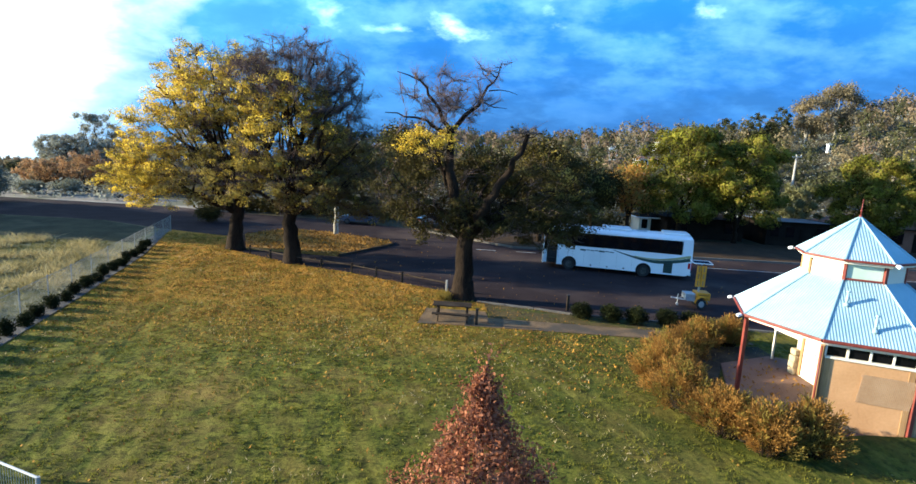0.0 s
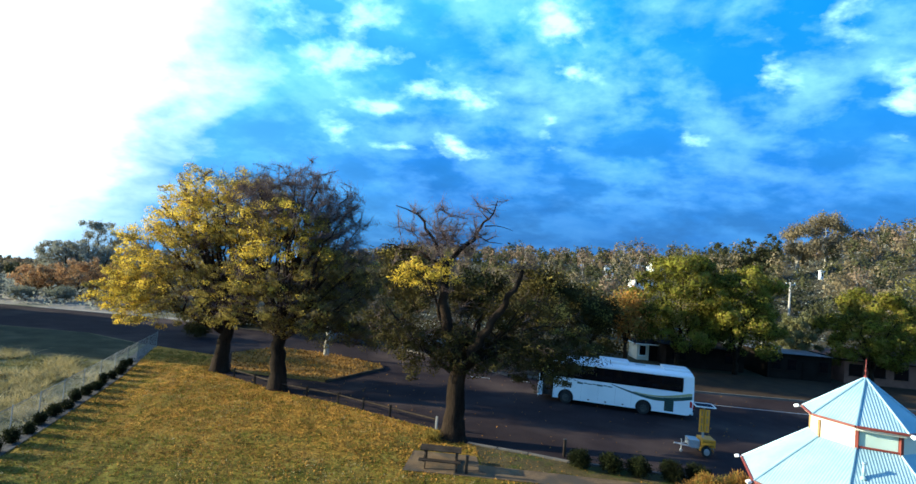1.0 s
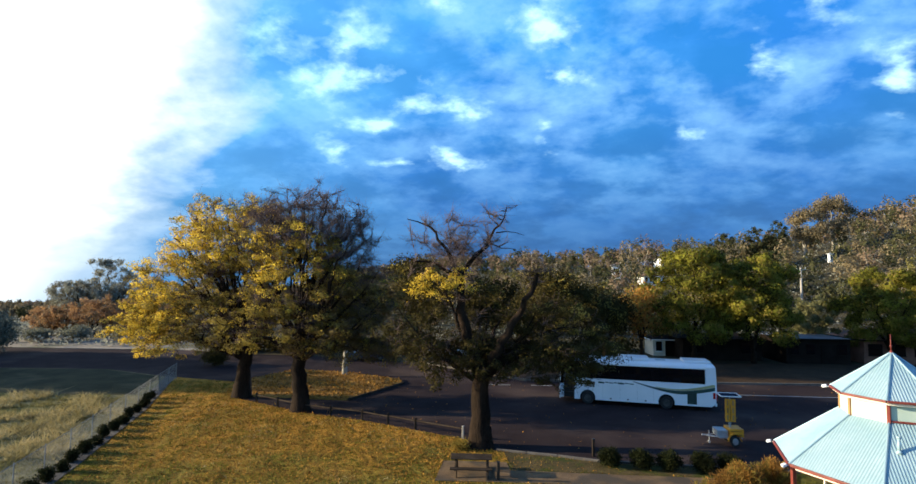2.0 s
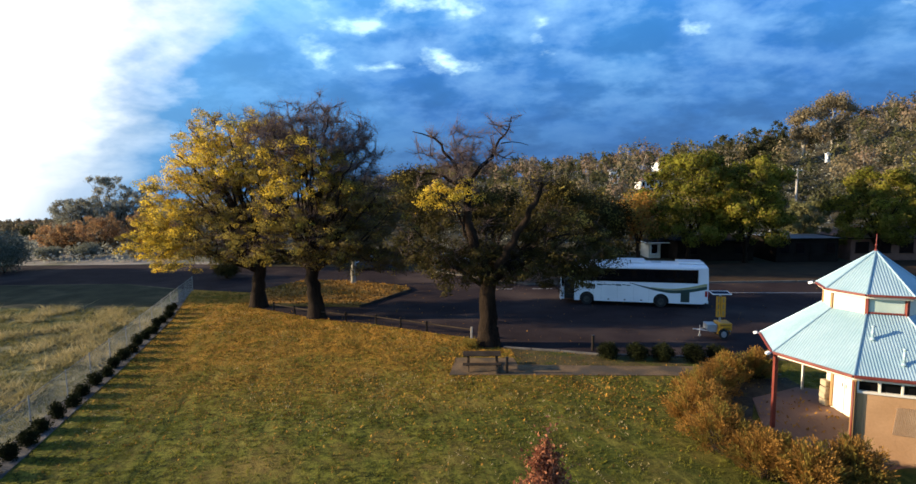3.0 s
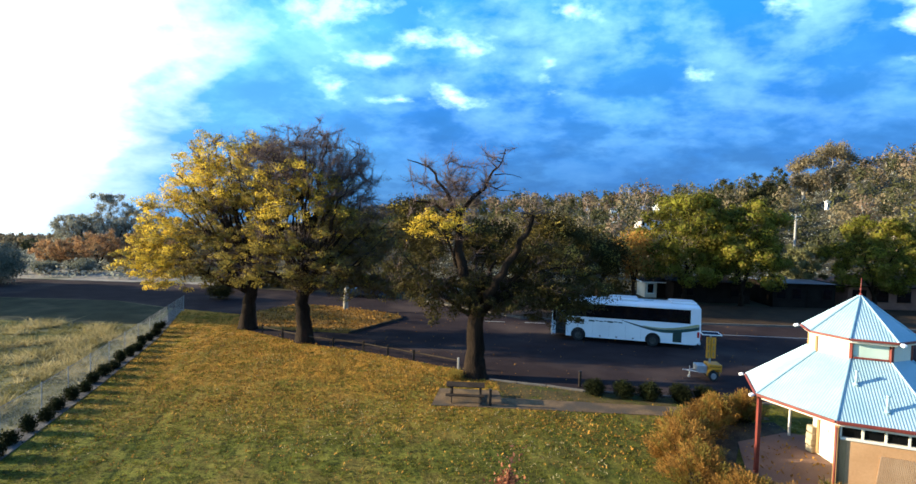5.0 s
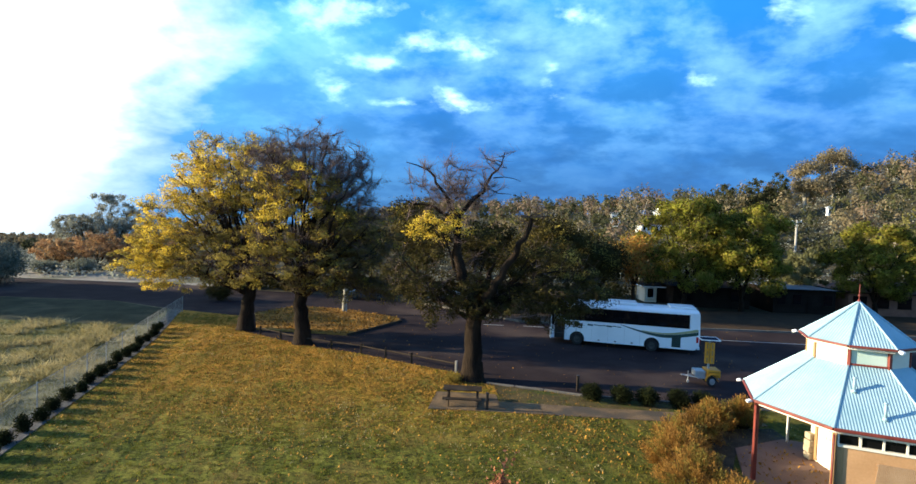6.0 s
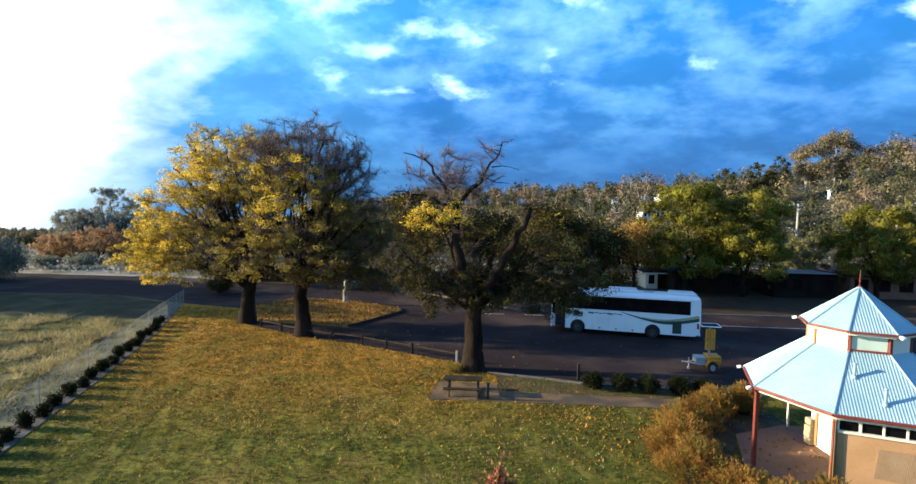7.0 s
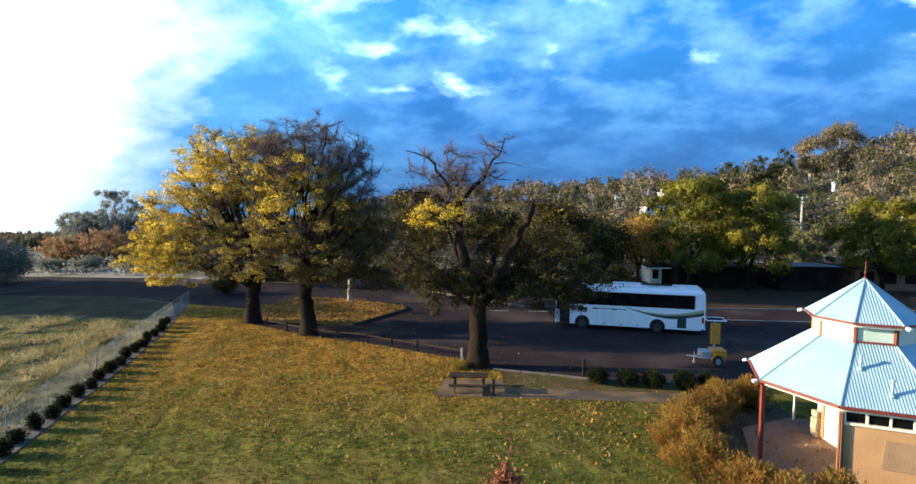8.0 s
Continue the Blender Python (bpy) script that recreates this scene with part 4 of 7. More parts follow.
def elm(at, seed, label, trunk, limbs, blobs, targets, yellow, olive, dark, thin, leaf_size=0.14, per=40, twigs=4, haze=30, fan=16, shade_leaf="leaf_dull"):
    """An old elm. yellow, olive, dark: chances of each kind of leaf at a point; thin: the chance that a twig has lost its leaves."""
    root = thing("elm_tree", Matrix.Translation((*at, 0)), label, "tree", "old elms on the lawn")
    p = Plant(seed)
    r0 = trunk[1]
    p.limb(trunk[0], r0, r0 * 0.72, 14, 0.05, 0.5, 0.8)
    # flare at the foot
    p.tube([(0, 0, -0.15), (0, 0, 0.12), (0, 0, 0.5), (0, 0, 1.0)], r0 * 1.45, r0 * 0.98, 14, p.wood, 0.55)
    for pts, a, b in limbs:
        p.limb(pts, a, b, 8, 0.085, 0.45, 0.2)
    # lesser limbs fan out from the stem and curve up towards the crown's skin
    fork = np.array(trunk[0][-1], float)
    goals = in_blobs(p.rng, blobs, 6 * fan)
    for k, goal in enumerate(goals[goals[:, 2] > fork[2] + 3.0][:fan]):
        start = fork + (0, 0, -0.5 + 0.5 * (k % 4))
        reach = goal - start
        bow = np.array((reach[0], reach[1], 0.0)) * 0.10
        p.limb([start, start + 0.34 * reach + bow, start + 0.68 * reach + bow * 0.8, goal], 0.15, 0.018, 6, 0.06, 0.5, 0.25)
    p.branches(in_blobs(p.rng, blobs, targets))
    tips = np.array([t for t, _ in p.tips])
    bare = p.rng.random(len(tips)) < np.array([thin(q) for q in tips])
    all_tips = p.tips
    p.tips = [t for t, b in zip(all_tips, bare) if b]
    p.spray(haze, 0.60, 0.0085, 0.55, up=0.3, back=1.9, straight=True)
    p.tips = [t for t, b in zip(all_tips, bare) if not b]
    p.spray(twigs, 0.7, 0.009, 0.9)
    p.tips = all_tips
    leafy = tips[~bare]
    puffs = leafy + p.rng.normal(0, 0.12, leafy.shape)
    puffs = np.concatenate([puffs, leafy[::2] + p.rng.normal(0, 0.42, leafy[::2].shape) * (1, 1, 0.6)])
    # the bunches gather into rounded billows with gaps between
    billow = leafy[p.rng.choice(len(leafy), max(8, len(leafy) // 6), replace=False)]
    near = np.argmin(((puffs[:, None, :] - billow[None, :, :]) ** 2).sum(2), 1)
    puffs = puffs + 0.10 * (billow[near] - puffs)
    girth = p.rng.uniform(0.20, 0.50, len(puffs))
    d = p.rng.normal(0, 1, (len(puffs) * per, 3))
    d /= np.linalg.norm(d, axis=1, keepdims=True)
    r = np.repeat(girth, per)[:, None] * (0.35 + 0.75 * p.rng.random((len(d), 1)) ** 0.6)
    centres = np.repeat(puffs, per, 0) + d * r * (1.2, 1.2, 0.72)
    heart = np.repeat(billow[near], per, 0) - (0, 0, 0.3)
    d = 0.45 * d + (centres - heart) / (np.linalg.norm(centres - heart, axis=1, keepdims=True) + 1e-6)
    # bright leaves gather sunward, shade_leaf low and inside: light put into leaf colour
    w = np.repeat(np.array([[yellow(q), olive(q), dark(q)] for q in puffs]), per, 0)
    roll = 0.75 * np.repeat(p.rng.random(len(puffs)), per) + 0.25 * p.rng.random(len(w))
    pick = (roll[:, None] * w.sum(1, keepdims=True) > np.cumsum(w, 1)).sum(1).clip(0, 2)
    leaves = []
    for k, (mat, text) in enumerate((("leaf_yellow", "yellow autumn leaves, brightened where sunlit"), ("leaf_olive", "olive green leaves"), (shade_leaf, "dark leaves"))):
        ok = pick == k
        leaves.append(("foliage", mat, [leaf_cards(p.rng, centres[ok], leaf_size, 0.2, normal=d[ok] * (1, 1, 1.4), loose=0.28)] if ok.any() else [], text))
    finish_tree(p, root, leaves)
    return root


def ease(a, b, v):
    return smooth(a, b, v)


# broad yellow elm nearest the fence
elm((-16.4, 40.8), 11, "broad old elm with yellow autumn leaves, brightened where sunlit", ([(0, 0, 0), (0.1, 0, 1.6), (0.3, 0, 3.2)], 0.60),
    [([(0.3, 0, 3.0), (-1.4, 0.2, 5.6), (-3.8, 0.2, 7.8), (-6.0, 0, 9.6)], 0.32, 0.022),
     ([(0.3, 0, 3.1), (-0.6, -0.6, 6.8), (-2.2, -1.0, 10.0), (-3.6, -0.8, 13.6)], 0.34, 0.022),
     ([(0.3, 0, 3.1), (0.9, 0.5, 6.8), (1.4, 0.8, 10.4), (1.8, 0.5, 14.8)], 0.36, 0.022),
     ([(0.3, 0, 3.1), (-0.4, 1.8, 6.4), (-1.5, 3.0, 9.6), (-1.4, 3.4, 13.0)], 0.26, 0.022),
     ([(0.3, 0, 2.8), (-2.4, -1.6, 4.4), (-4.8, -1.8, 5.6), (-7.4, -1.2, 5.8)], 0.26, 0.022),
     ([(0.3, 0, 3.1), (1.9, -1.2, 5.6), (3.4, -1.6, 8.4), (3.8, -1.4, 11.0)], 0.26, 0.022),
     ([(-0.6, -0.6, 6.8), (-2.6, -0.9, 9.4), (-5.2, -0.8, 12.0)], 0.2, 0.05)],
    [(-0.5, 0, 11.6, 5.2, 4.6, 4.0), (-3.0, 0, 11.0, 3.4, 3.4, 2.9), (1.4, 0, 12.8, 3.6, 3.6, 2.8), (-5.9, 0, 8.6, 2.8, 3.0, 2.6), (-7.5, -0.4, 5.6, 2.4, 2.6, 2.3), (-3.0, -0.8, 5.8, 4.2, 3.4, 2.6), (-1.6, 0, 8.6, 4.8, 4.2, 2.8), (-7.6, -0.4, 4.5, 2.0, 2.0, 1.5), (-5.4, -1.2, 4.6, 3.0, 2.4, 1.6), (-2.2, 0, 13.4, 2.8, 3.0, 2.0), (-7.7, -0.6, 5.0, 1.8, 1.9, 1.7), (-6.6, -0.8, 7.4, 1.9, 2.0, 1.7), (-7.3, -0.2, 6.2, 1.9, 2.0, 1.6)], 1080,
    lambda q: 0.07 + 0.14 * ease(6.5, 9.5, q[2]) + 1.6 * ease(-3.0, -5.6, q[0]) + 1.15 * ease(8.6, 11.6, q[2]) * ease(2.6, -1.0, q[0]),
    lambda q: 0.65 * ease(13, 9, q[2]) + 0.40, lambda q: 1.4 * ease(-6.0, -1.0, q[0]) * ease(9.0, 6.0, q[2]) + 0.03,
    lambda q: 0.15 + 0.25 * ease(9.5, 14.0, q[2]) - 0.30 * ease(-3.0, -5.5, q[0]) - 0.25 * ease(7.5, 5.5, q[2]), 0.125, 72, 4, 56, 24)

# tall elm whose top is almost bare
elm((-10.7, 36.9), 12, "tall old elm, bare twigs above olive and yellow leaves", ([(0, 0, 0), (-0.1, 0, 1.8), (-0.3, 0, 3.8)], 0.58),
    [([(-0.3, 0, 3.6), (0.2, 0.2, 7.2), (0.8, 0.2, 11.0), (1.4, 0, 14.4)], 0.40, 0.022),
     ([(0.2, 0.2, 7.2), (1.6, -0.2, 9.4), (2.8, -0.4, 11.8), (3.6, -0.4, 13.8)], 0.22, 0.022),
     ([(0.4, 0.2, 8.2), (-0.8, 0.2, 10.6), (-2.2, 0.2, 12.6), (-3.0, 0.2, 13.8)], 0.22, 0.022),
     ([(-0.3, 0, 3.6), (-1.9, 0.4, 6.4), (-3.8, 0.6, 9.2), (-5.0, 0.5, 11.2)], 0.28, 0.022),
     ([(-0.3, 0, 3.8), (2.0, 0.6, 6.2), (4.0, 0.8, 7.8), (5.8, 0.8, 8.4)], 0.26, 0.022),
     ([(-0.3, 0, 3.8), (1.4, -1.2, 6.6), (2.6, -2.0, 9.4), (3.6, -2.2, 11.4)], 0.26, 0.022),
     ([(-0.3, 0, 3.8), (0.3, 2.4, 6.5), (1.5, 3.2, 9.6), (1.5, 3.6, 12.6)], 0.24, 0.022),
     ([(-0.3, 0, 3.6), (-2.2, -0.6, 4.8), (-4.2, -0.8, 5.6)], 0.20, 0.022)],
    [(0.7, 0, 12.6, 3.8, 3.6, 3.3), (-1.8, 0, 11.6, 3.2, 3.2, 2.8), (2.9, 0, 10.8, 2.7, 3.0, 3.0), (3.8, 0, 8.6, 2.4, 2.8, 2.2), (0, 0, 8.6, 4.6, 4.0, 2.6), (0.2, 0, 5.8, 4.6, 3.8, 2.1), (4.6, 0.4, 6.0, 2.8, 2.8, 2.1), (-3.8, -0.5, 6.0, 2.8, 2.6, 2.2), (2.6, -0.6, 5.0, 3.4, 2.4, 1.5), (5.4, 0.6, 5.4, 3.2, 2.8, 2.2), (6.4, 0.8, 4.2, 2.2, 2.2, 1.3), (4.8, 0.4, 8.2, 2.4, 2.4, 1.8), (4.0, 0.0, 3.9, 3.0, 2.2, 1.0), (3.2, 0.0, 12.0, 2.2, 2.4, 1.9), (1.2, 0.0, 13.6, 2.8, 2.6, 1.7), (-1.6, 0.0, 13.0, 2.4, 2.4, 1.6)], 1180,
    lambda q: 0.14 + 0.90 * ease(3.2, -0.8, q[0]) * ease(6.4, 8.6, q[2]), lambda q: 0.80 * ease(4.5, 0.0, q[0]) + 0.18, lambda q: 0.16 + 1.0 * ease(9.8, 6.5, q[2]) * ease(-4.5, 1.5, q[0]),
    lambda q: 0.08 + 0.16 * ease(6.5, 8.5, q[2]) + 0.85 * max(ease(11.4, 13.0, q[2]), ease(2.0, 3.6, q[0]) * ease(8.6, 10.4, q[2])), 0.125, 70, 4, 46, 24)

# elm at the rail, by the picnic table
elm((1.30, 29.8), 13, "old elm with bare crown, yellow tuft and dark foliage", ([(0, 0, 0), (-0.05, 0, 1.6), (0.0, 0, 3.8)], 0.60),
    [([(0, 0, 3.7), (-0.6, 0, 5.4), (-1.1, 0.1, 7.2), (-1.2, 0, 9.3)], 0.42, 0.19),
     ([(-1.2, 0, 9.1), (-1.8, 0, 10.4), (-3.0, 0.1, 11.9), (-4.0, 0, 12.2)], 0.15, 0.022),
     ([(-1.2, 0, 9.1), (-2.2, -0.2, 9.6), (-4.6, -0.2, 10.2)], 0.12, 0.022),
     ([(-1.2, 0, 9.2), (-0.4, 0.2, 10.2), (0.8, 0.2, 11.6), (1.4, 0, 12.8)], 0.15, 0.022),
     ([(0.8, 0.2, 11.6), (1.5, 0.2, 11.7), (2.2, 0.2, 11.4)], 0.04, 0.012), ([(0.3, 0.2, 11.0), (1.1, 0.1, 10.7), (1.8, 0.1, 10.7)], 0.04, 0.012),
     ([(0.1, 0, 3.7), (0.9, -0.6, 5.2), (1.9, -1.0, 7.0), (3.0, -1.2, 9.2)], 0.31, 0.11),
     ([(0.1, 0, 3.6), (1.4, 0.6, 4.8), (3.4, 1.0, 5.8), (5.6, 0.8, 6.4)], 0.24, 0.022),
     ([(0.1, 0, 3.6), (-1.2, 1.2, 4.7), (-2.8, 1.8, 5.6), (-4.2, 1.6, 6.2)], 0.20, 0.022),
     ([(0.1, 0, 3.6), (0.6, 2.0, 5.2), (1.4, 3.2, 7.0)], 0.22, 0.022)],
    [(-2.2, -0.5, 8.8, 1.6, 1.4, 1.25), (0.6, 1.4, 6.2, 2.4, 2.2, 1.9), (4.2, 0.8, 6.0, 2.9, 2.6, 2.1), (5.9, 0.8, 4.7, 1.7, 2.0, 1.6), (4.2, 0.3, 4.4, 2.4, 2.2, 1.3), (-3.2, 0.2, 6.2, 2.3, 2.4, 1.9), (1.0, 0.8, 4.7, 4.2, 2.6, 1.1), (-2.4, -0.2, 4.6, 2.6, 2.0, 1.1), (0.1, -0.4, 4.6, 1.6, 1.3, 1.0)], 600,
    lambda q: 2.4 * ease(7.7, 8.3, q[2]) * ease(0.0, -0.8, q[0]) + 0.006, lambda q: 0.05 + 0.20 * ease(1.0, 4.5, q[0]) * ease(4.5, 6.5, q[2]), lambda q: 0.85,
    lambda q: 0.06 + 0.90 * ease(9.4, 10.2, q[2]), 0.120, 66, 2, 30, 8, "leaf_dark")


def bare_top(at, seed, blobs, count, label):
    """Leafless outer branches that belong to the crown of the elm by the rail."""
    root = [o for o in bpy.data.objects if o.name.startswith("elm_tree") and (o.location.xy - Vector(at)).length < 0.1][0]
    p = Plant(seed)
    for pts in ([(-1.2, 0, 9.1), (-1.8, 0, 10.4), (-3.0, 0.1, 11.9), (-4.0, 0, 12.2)], [(-1.2, 0, 9.1), (-2.2, -0.2, 9.6), (-4.6, -0.2, 9.8)], [(-1.2, 0, 9.2), (-0.4, 0.2, 10.2), (0.8, 0.2, 11.6), (1.4, 0, 12.8)], [(2.6, 0, 8.2), (3.0, 0, 9.2)]):
        for a, b in zip(pts[:-1], pts[1:]):
            for u in (0.3, 0.6, 1.0):
                p.nodes.append(np.array(a) + (np.array(b) - np.array(a)) * u)
                p.radii.append(0.06)
    p.branches(in_blobs(p.rng, blobs, count), 0.15, 0.12, 4)
    p.spray(34, 0.6, 0.0085, 0.5, up=0.3, back=1.4, straight=True)
    raw("branch", np.array(p.wood[0]), p.wood[1], M["bark"], root, label, True)["kind"] = "stuff"
    raw("twig_spray", np.array(p.twigs[0]), p.twigs[1], M["twig"], root, "fine bare twigs")["kind"] = "stuff"


bare_top((1.30, 29.8), 21, [(-2.6, 0, 11.4, 2.2, 2.0, 1.7), (0.6, 0, 11.8, 1.9, 1.8, 1.5), (-1.0, 0, 10.6, 2.6, 2.0, 1.6), (3.2, 0, 9.4, 1.2, 1.2, 0.8)], 95, "bare dark branches")

# ---------------------------------------------------------------- other trees and shrubs


def leafy_tree(name, at, seed, label, height, radius, trunk_r, mats, leaves, size, group="", base=0.28, lean=(0, 0), bark="bark", squash=1.0, category="tree", open_crown=False, clumps=0):
    """A tree with a forked trunk and a crown of bunches of leaves. mats: (material, share, words)."""
    z0 = max(terrain(*at), -0.1) if at[1] > 70 else 0.0
    root = thing(name, Matrix.Translation((at[0], at[1], z0)), label, category, group)
    p = Plant(seed)
    fork = height * base
    p.limb([(0, 0, -0.2), (0.05, 0, fork * 0.6), (lean[0] * 0.2, lean[1] * 0.2, fork)], trunk_r, trunk_r * 0.75, 9, 0.04, 0.5, 0.8)
    top = []
    for k in range(5):
        a = k * 2.4 + seed
        q = (lean[0] + 0.5 * radius * math.cos(a), lean[1] + 0.5 * radius * math.sin(a), height * (0.62 + 0.08 * (k % 3)))
        p.limb([(lean[0] * 0.2, lean[1] * 0.2, fork), ((q[0]) * 0.45, q[1] * 0.45, (fork + q[2]) * 0.52), q], trunk_r * 0.5, 0.05, 6, 0.12, 0.8, 0.3)
        top.append(q)
    mid = (height + fork) / 2 + 0.02 * height
    blobs = [(lean[0], lean[1], mid - 0.04 * height, radius * 0.66, radius * 0.66, (height - fork) * 0.40 * squash)]
    if open_crown:
        blobs = []
    for k in range(20 if open_crown else 22):
        a, u = k * 2.4 + seed * 0.7, p.rng.uniform(-0.7, 0.95)
        rr = radius * p.rng.uniform(0.3 if open_crown else 0.45, 0.9 if open_crown else 0.78) * math.sqrt(1 - u * u * 0.8)
        blobs.append((lean[0] + rr * math.cos(a), lean[1] + rr * math.sin(a), mid + u * (height - fork) * 0.42 * squash, radius * p.rng.uniform(0.2, 0.36), radius * p.rng.uniform(0.2, 0.36), (height - fork) * p.rng.uniform(0.09, 0.17)))
    if clumps:
        # many small tufts over the crown, with dark gaps between them
        blobs = []
        for k in range(clumps):
            u = -0.85 + 1.8 * (k + 0.5) / clumps
            a = k * 2.4 + seed
            rr = radius * p.rng.uniform(0.48, 1.08) * math.sqrt(max(0.05, 1 - u * u * 0.85))
            w = radius * p.rng.uniform(0.12, 0.26)
            blobs.append((lean[0] + rr * math.cos(a), lean[1] + rr * math.sin(a), mid + (u + p.rng.uniform(-0.12, 0.12)) * (height - fork) * 0.46 * squash, w, w, w * p.rng.uniform(0.7, 0.95)))
    p.branches(in_blobs(p.rng, blobs, 90 if clumps else 70), 0.15, 0.2, 4)
    centres, way = in_blobs(p.rng, blobs, leaves // 7, True)
    centres = np.repeat(centres, 7, 0) + p.rng.normal(0, size * (0.55 if clumps else 1.3), (len(centres) * 7, 3))
    way = np.repeat(way, 7, 0)
    if clumps:
        core = in_blobs(p.rng, [(lean[0], lean[1], mid - 0.03 * height, radius * 0.62, radius * 0.62, (height - fork) * 0.34)], leaves // 9)
        centres, way = np.concatenate([centres, core]), np.concatenate([way, p.rng.normal(0, 1, core.shape)])
    share = np.cumsum([s for _, s, _ in mats])
    lump = np.sin(centres @ np.array([1.3, 0.7, 1.1]) / radius * 4 + seed) * 0.22
    pick = np.searchsorted(share / share[-1], np.clip(p.rng.random(len(centres)) + lump, 0, 0.999))
    out = [("foliage", m, [leaf_cards(p.rng, centres[pick == k], size, 0.2, normal=way[pick == k], loose=0.25 if clumps else 0.3)], words) for k, (m, _, words) in enumerate(mats) if (pick == k).any()]
    finish_tree(p, root, out, bark=bark)
    return root


GREEN = (("leaf_dark", 0.12, "dark leaves"), ("leaf_green", 0.73, "fresh green leaves"), ("leaf_olive", 0.15, "olive leaves"))
SHADE = (("leaf_dark", 0.90, "dark leaves"), ("leaf_olive", 0.10, "olive leaves"))
AUTUMN = (("leaf_orange", 0.6, "orange brown leaves"), ("leaf_olive", 0.4, "olive leaves"))
ROW = "trees behind the car park"
leafy_tree("plane_tree", (26.5, 61), 31, "broad green street tree turning yellow at the top", 12.8, 5.0, 0.32, GREEN, 37000, 0.23, ROW, 0.12, clumps=64)
leafy_tree("plane_tree", (32.6, 60), 32, "broad green street tree behind the car park", 11.8, 4.9, 0.32, GREEN, 37000, 0.23, ROW, 0.12, clumps=64)
leafy_tree("plane_tree", (48.6, 61), 34, "yellow-green street tree behind the low building", 10.4, 4.6, 0.3, GREEN, 37570, 0.22, ROW, 0.12, clumps=64)
leafy_tree("plane_tree", (57.5, 62), 35, "green street tree behind the low building", 9.6, 4.6, 0.3, GREEN, 18000, 0.24, ROW, 0.12, clumps=64)
leafy_tree("olive_tree", (43.2, 66), 37, "grey-green rounded olive tree", 7.2, 2.7, 0.2, (("leaf_sage", 1, "sage green leaves"),), 9000, 0.24, "", 0.15, clumps=40)
leafy_tree("maple_tree", (20.2, 60), 38, "small orange autumn tree with dark forked limbs", 8.6, 2.8, 0.26, AUTUMN, 4200, 0.30, "", 0.25)
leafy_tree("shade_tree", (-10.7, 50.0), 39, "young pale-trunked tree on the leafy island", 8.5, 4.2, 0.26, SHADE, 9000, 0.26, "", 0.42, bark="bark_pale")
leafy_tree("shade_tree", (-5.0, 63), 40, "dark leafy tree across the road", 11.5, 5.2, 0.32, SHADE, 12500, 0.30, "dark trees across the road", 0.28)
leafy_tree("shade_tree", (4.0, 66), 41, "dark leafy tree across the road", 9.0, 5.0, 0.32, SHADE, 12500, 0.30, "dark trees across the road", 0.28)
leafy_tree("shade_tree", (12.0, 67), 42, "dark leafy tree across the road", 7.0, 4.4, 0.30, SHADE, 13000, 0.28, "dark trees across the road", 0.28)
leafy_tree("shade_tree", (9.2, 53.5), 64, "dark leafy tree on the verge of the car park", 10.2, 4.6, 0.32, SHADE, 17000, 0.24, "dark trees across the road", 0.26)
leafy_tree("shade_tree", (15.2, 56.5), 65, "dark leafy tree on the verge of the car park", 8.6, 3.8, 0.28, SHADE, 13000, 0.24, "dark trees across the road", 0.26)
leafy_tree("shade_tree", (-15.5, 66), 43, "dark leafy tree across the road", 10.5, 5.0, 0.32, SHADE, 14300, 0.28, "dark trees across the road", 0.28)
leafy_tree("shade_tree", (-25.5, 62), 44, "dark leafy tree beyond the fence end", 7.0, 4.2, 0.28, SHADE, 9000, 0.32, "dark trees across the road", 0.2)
# tall gums added out of view beside the paddock, to shade its far end and the road
for k, (x, y, h) in enumerate([(-62, 47.4, 13.0), (-64, 50.4, 11.8), (-69, 54.6, 12), (-74, 58.2, 12)]):
    leafy_tree("gum_tree", (x, y), 45 + k, "gum tree added out of view to shade paddock and road", h, 5.4, 0.4, (("leaf_gum", 1, "grey olive gum leaves"),), 2600, 0.90, "gums beside the paddock", 0.10)
# trees beyond the paddock
LEFT = "trees beyond the paddock"
FADED = (("leaf_faded", 0.80, "faded orange leaves"), ("leaf_gum", 0.20, "grey olive leaves"))
# the large grey share puts haze into the colour of these gums
HAZY = (("leaf_gum", 0.15, "grey olive leaves"), ("leaf_haze_grey", 0.85, "grey green leaves, paled for haze"))
for k, (x, y, h, r) in enumerate([(-62.4, 92, 12.6, 3.0), (-58.4, 94, 9.8, 3.0), (-54.0, 92, 8.6, 3.2), (-69.0, 92, 8.0, 3.4), (-49.0, 91, 8.0, 3.4), (-43.0, 90, 7.6, 3.6), (-65.6, 90, 8.2, 3.0), (-60.0, 90, 7.4, 3.0)]):
    leafy_tree("gum_tree", (x, y), 51 + k, "grey-green gum tree beyond the paddock", h, r, 0.3, HAZY, 8000, 0.26, LEFT, 0.12, clumps=58)
for k, (x, y, h, r) in enumerate([(-61.0, 81, 4.6, 2.6), (-56.0, 80.5, 5.6, 3.0), (-51.2, 82, 5.6, 3.0), (-64.6, 82, 4.0, 2.4), (-46.0, 81, 4.6, 2.6)]):
    leafy_tree("maple_tree", (x, y), 66 + k, "orange-brown autumn tree beyond the paddock", h, r, 0.2, FADED, 6000, 0.22, LEFT, 0.10, clumps=44)
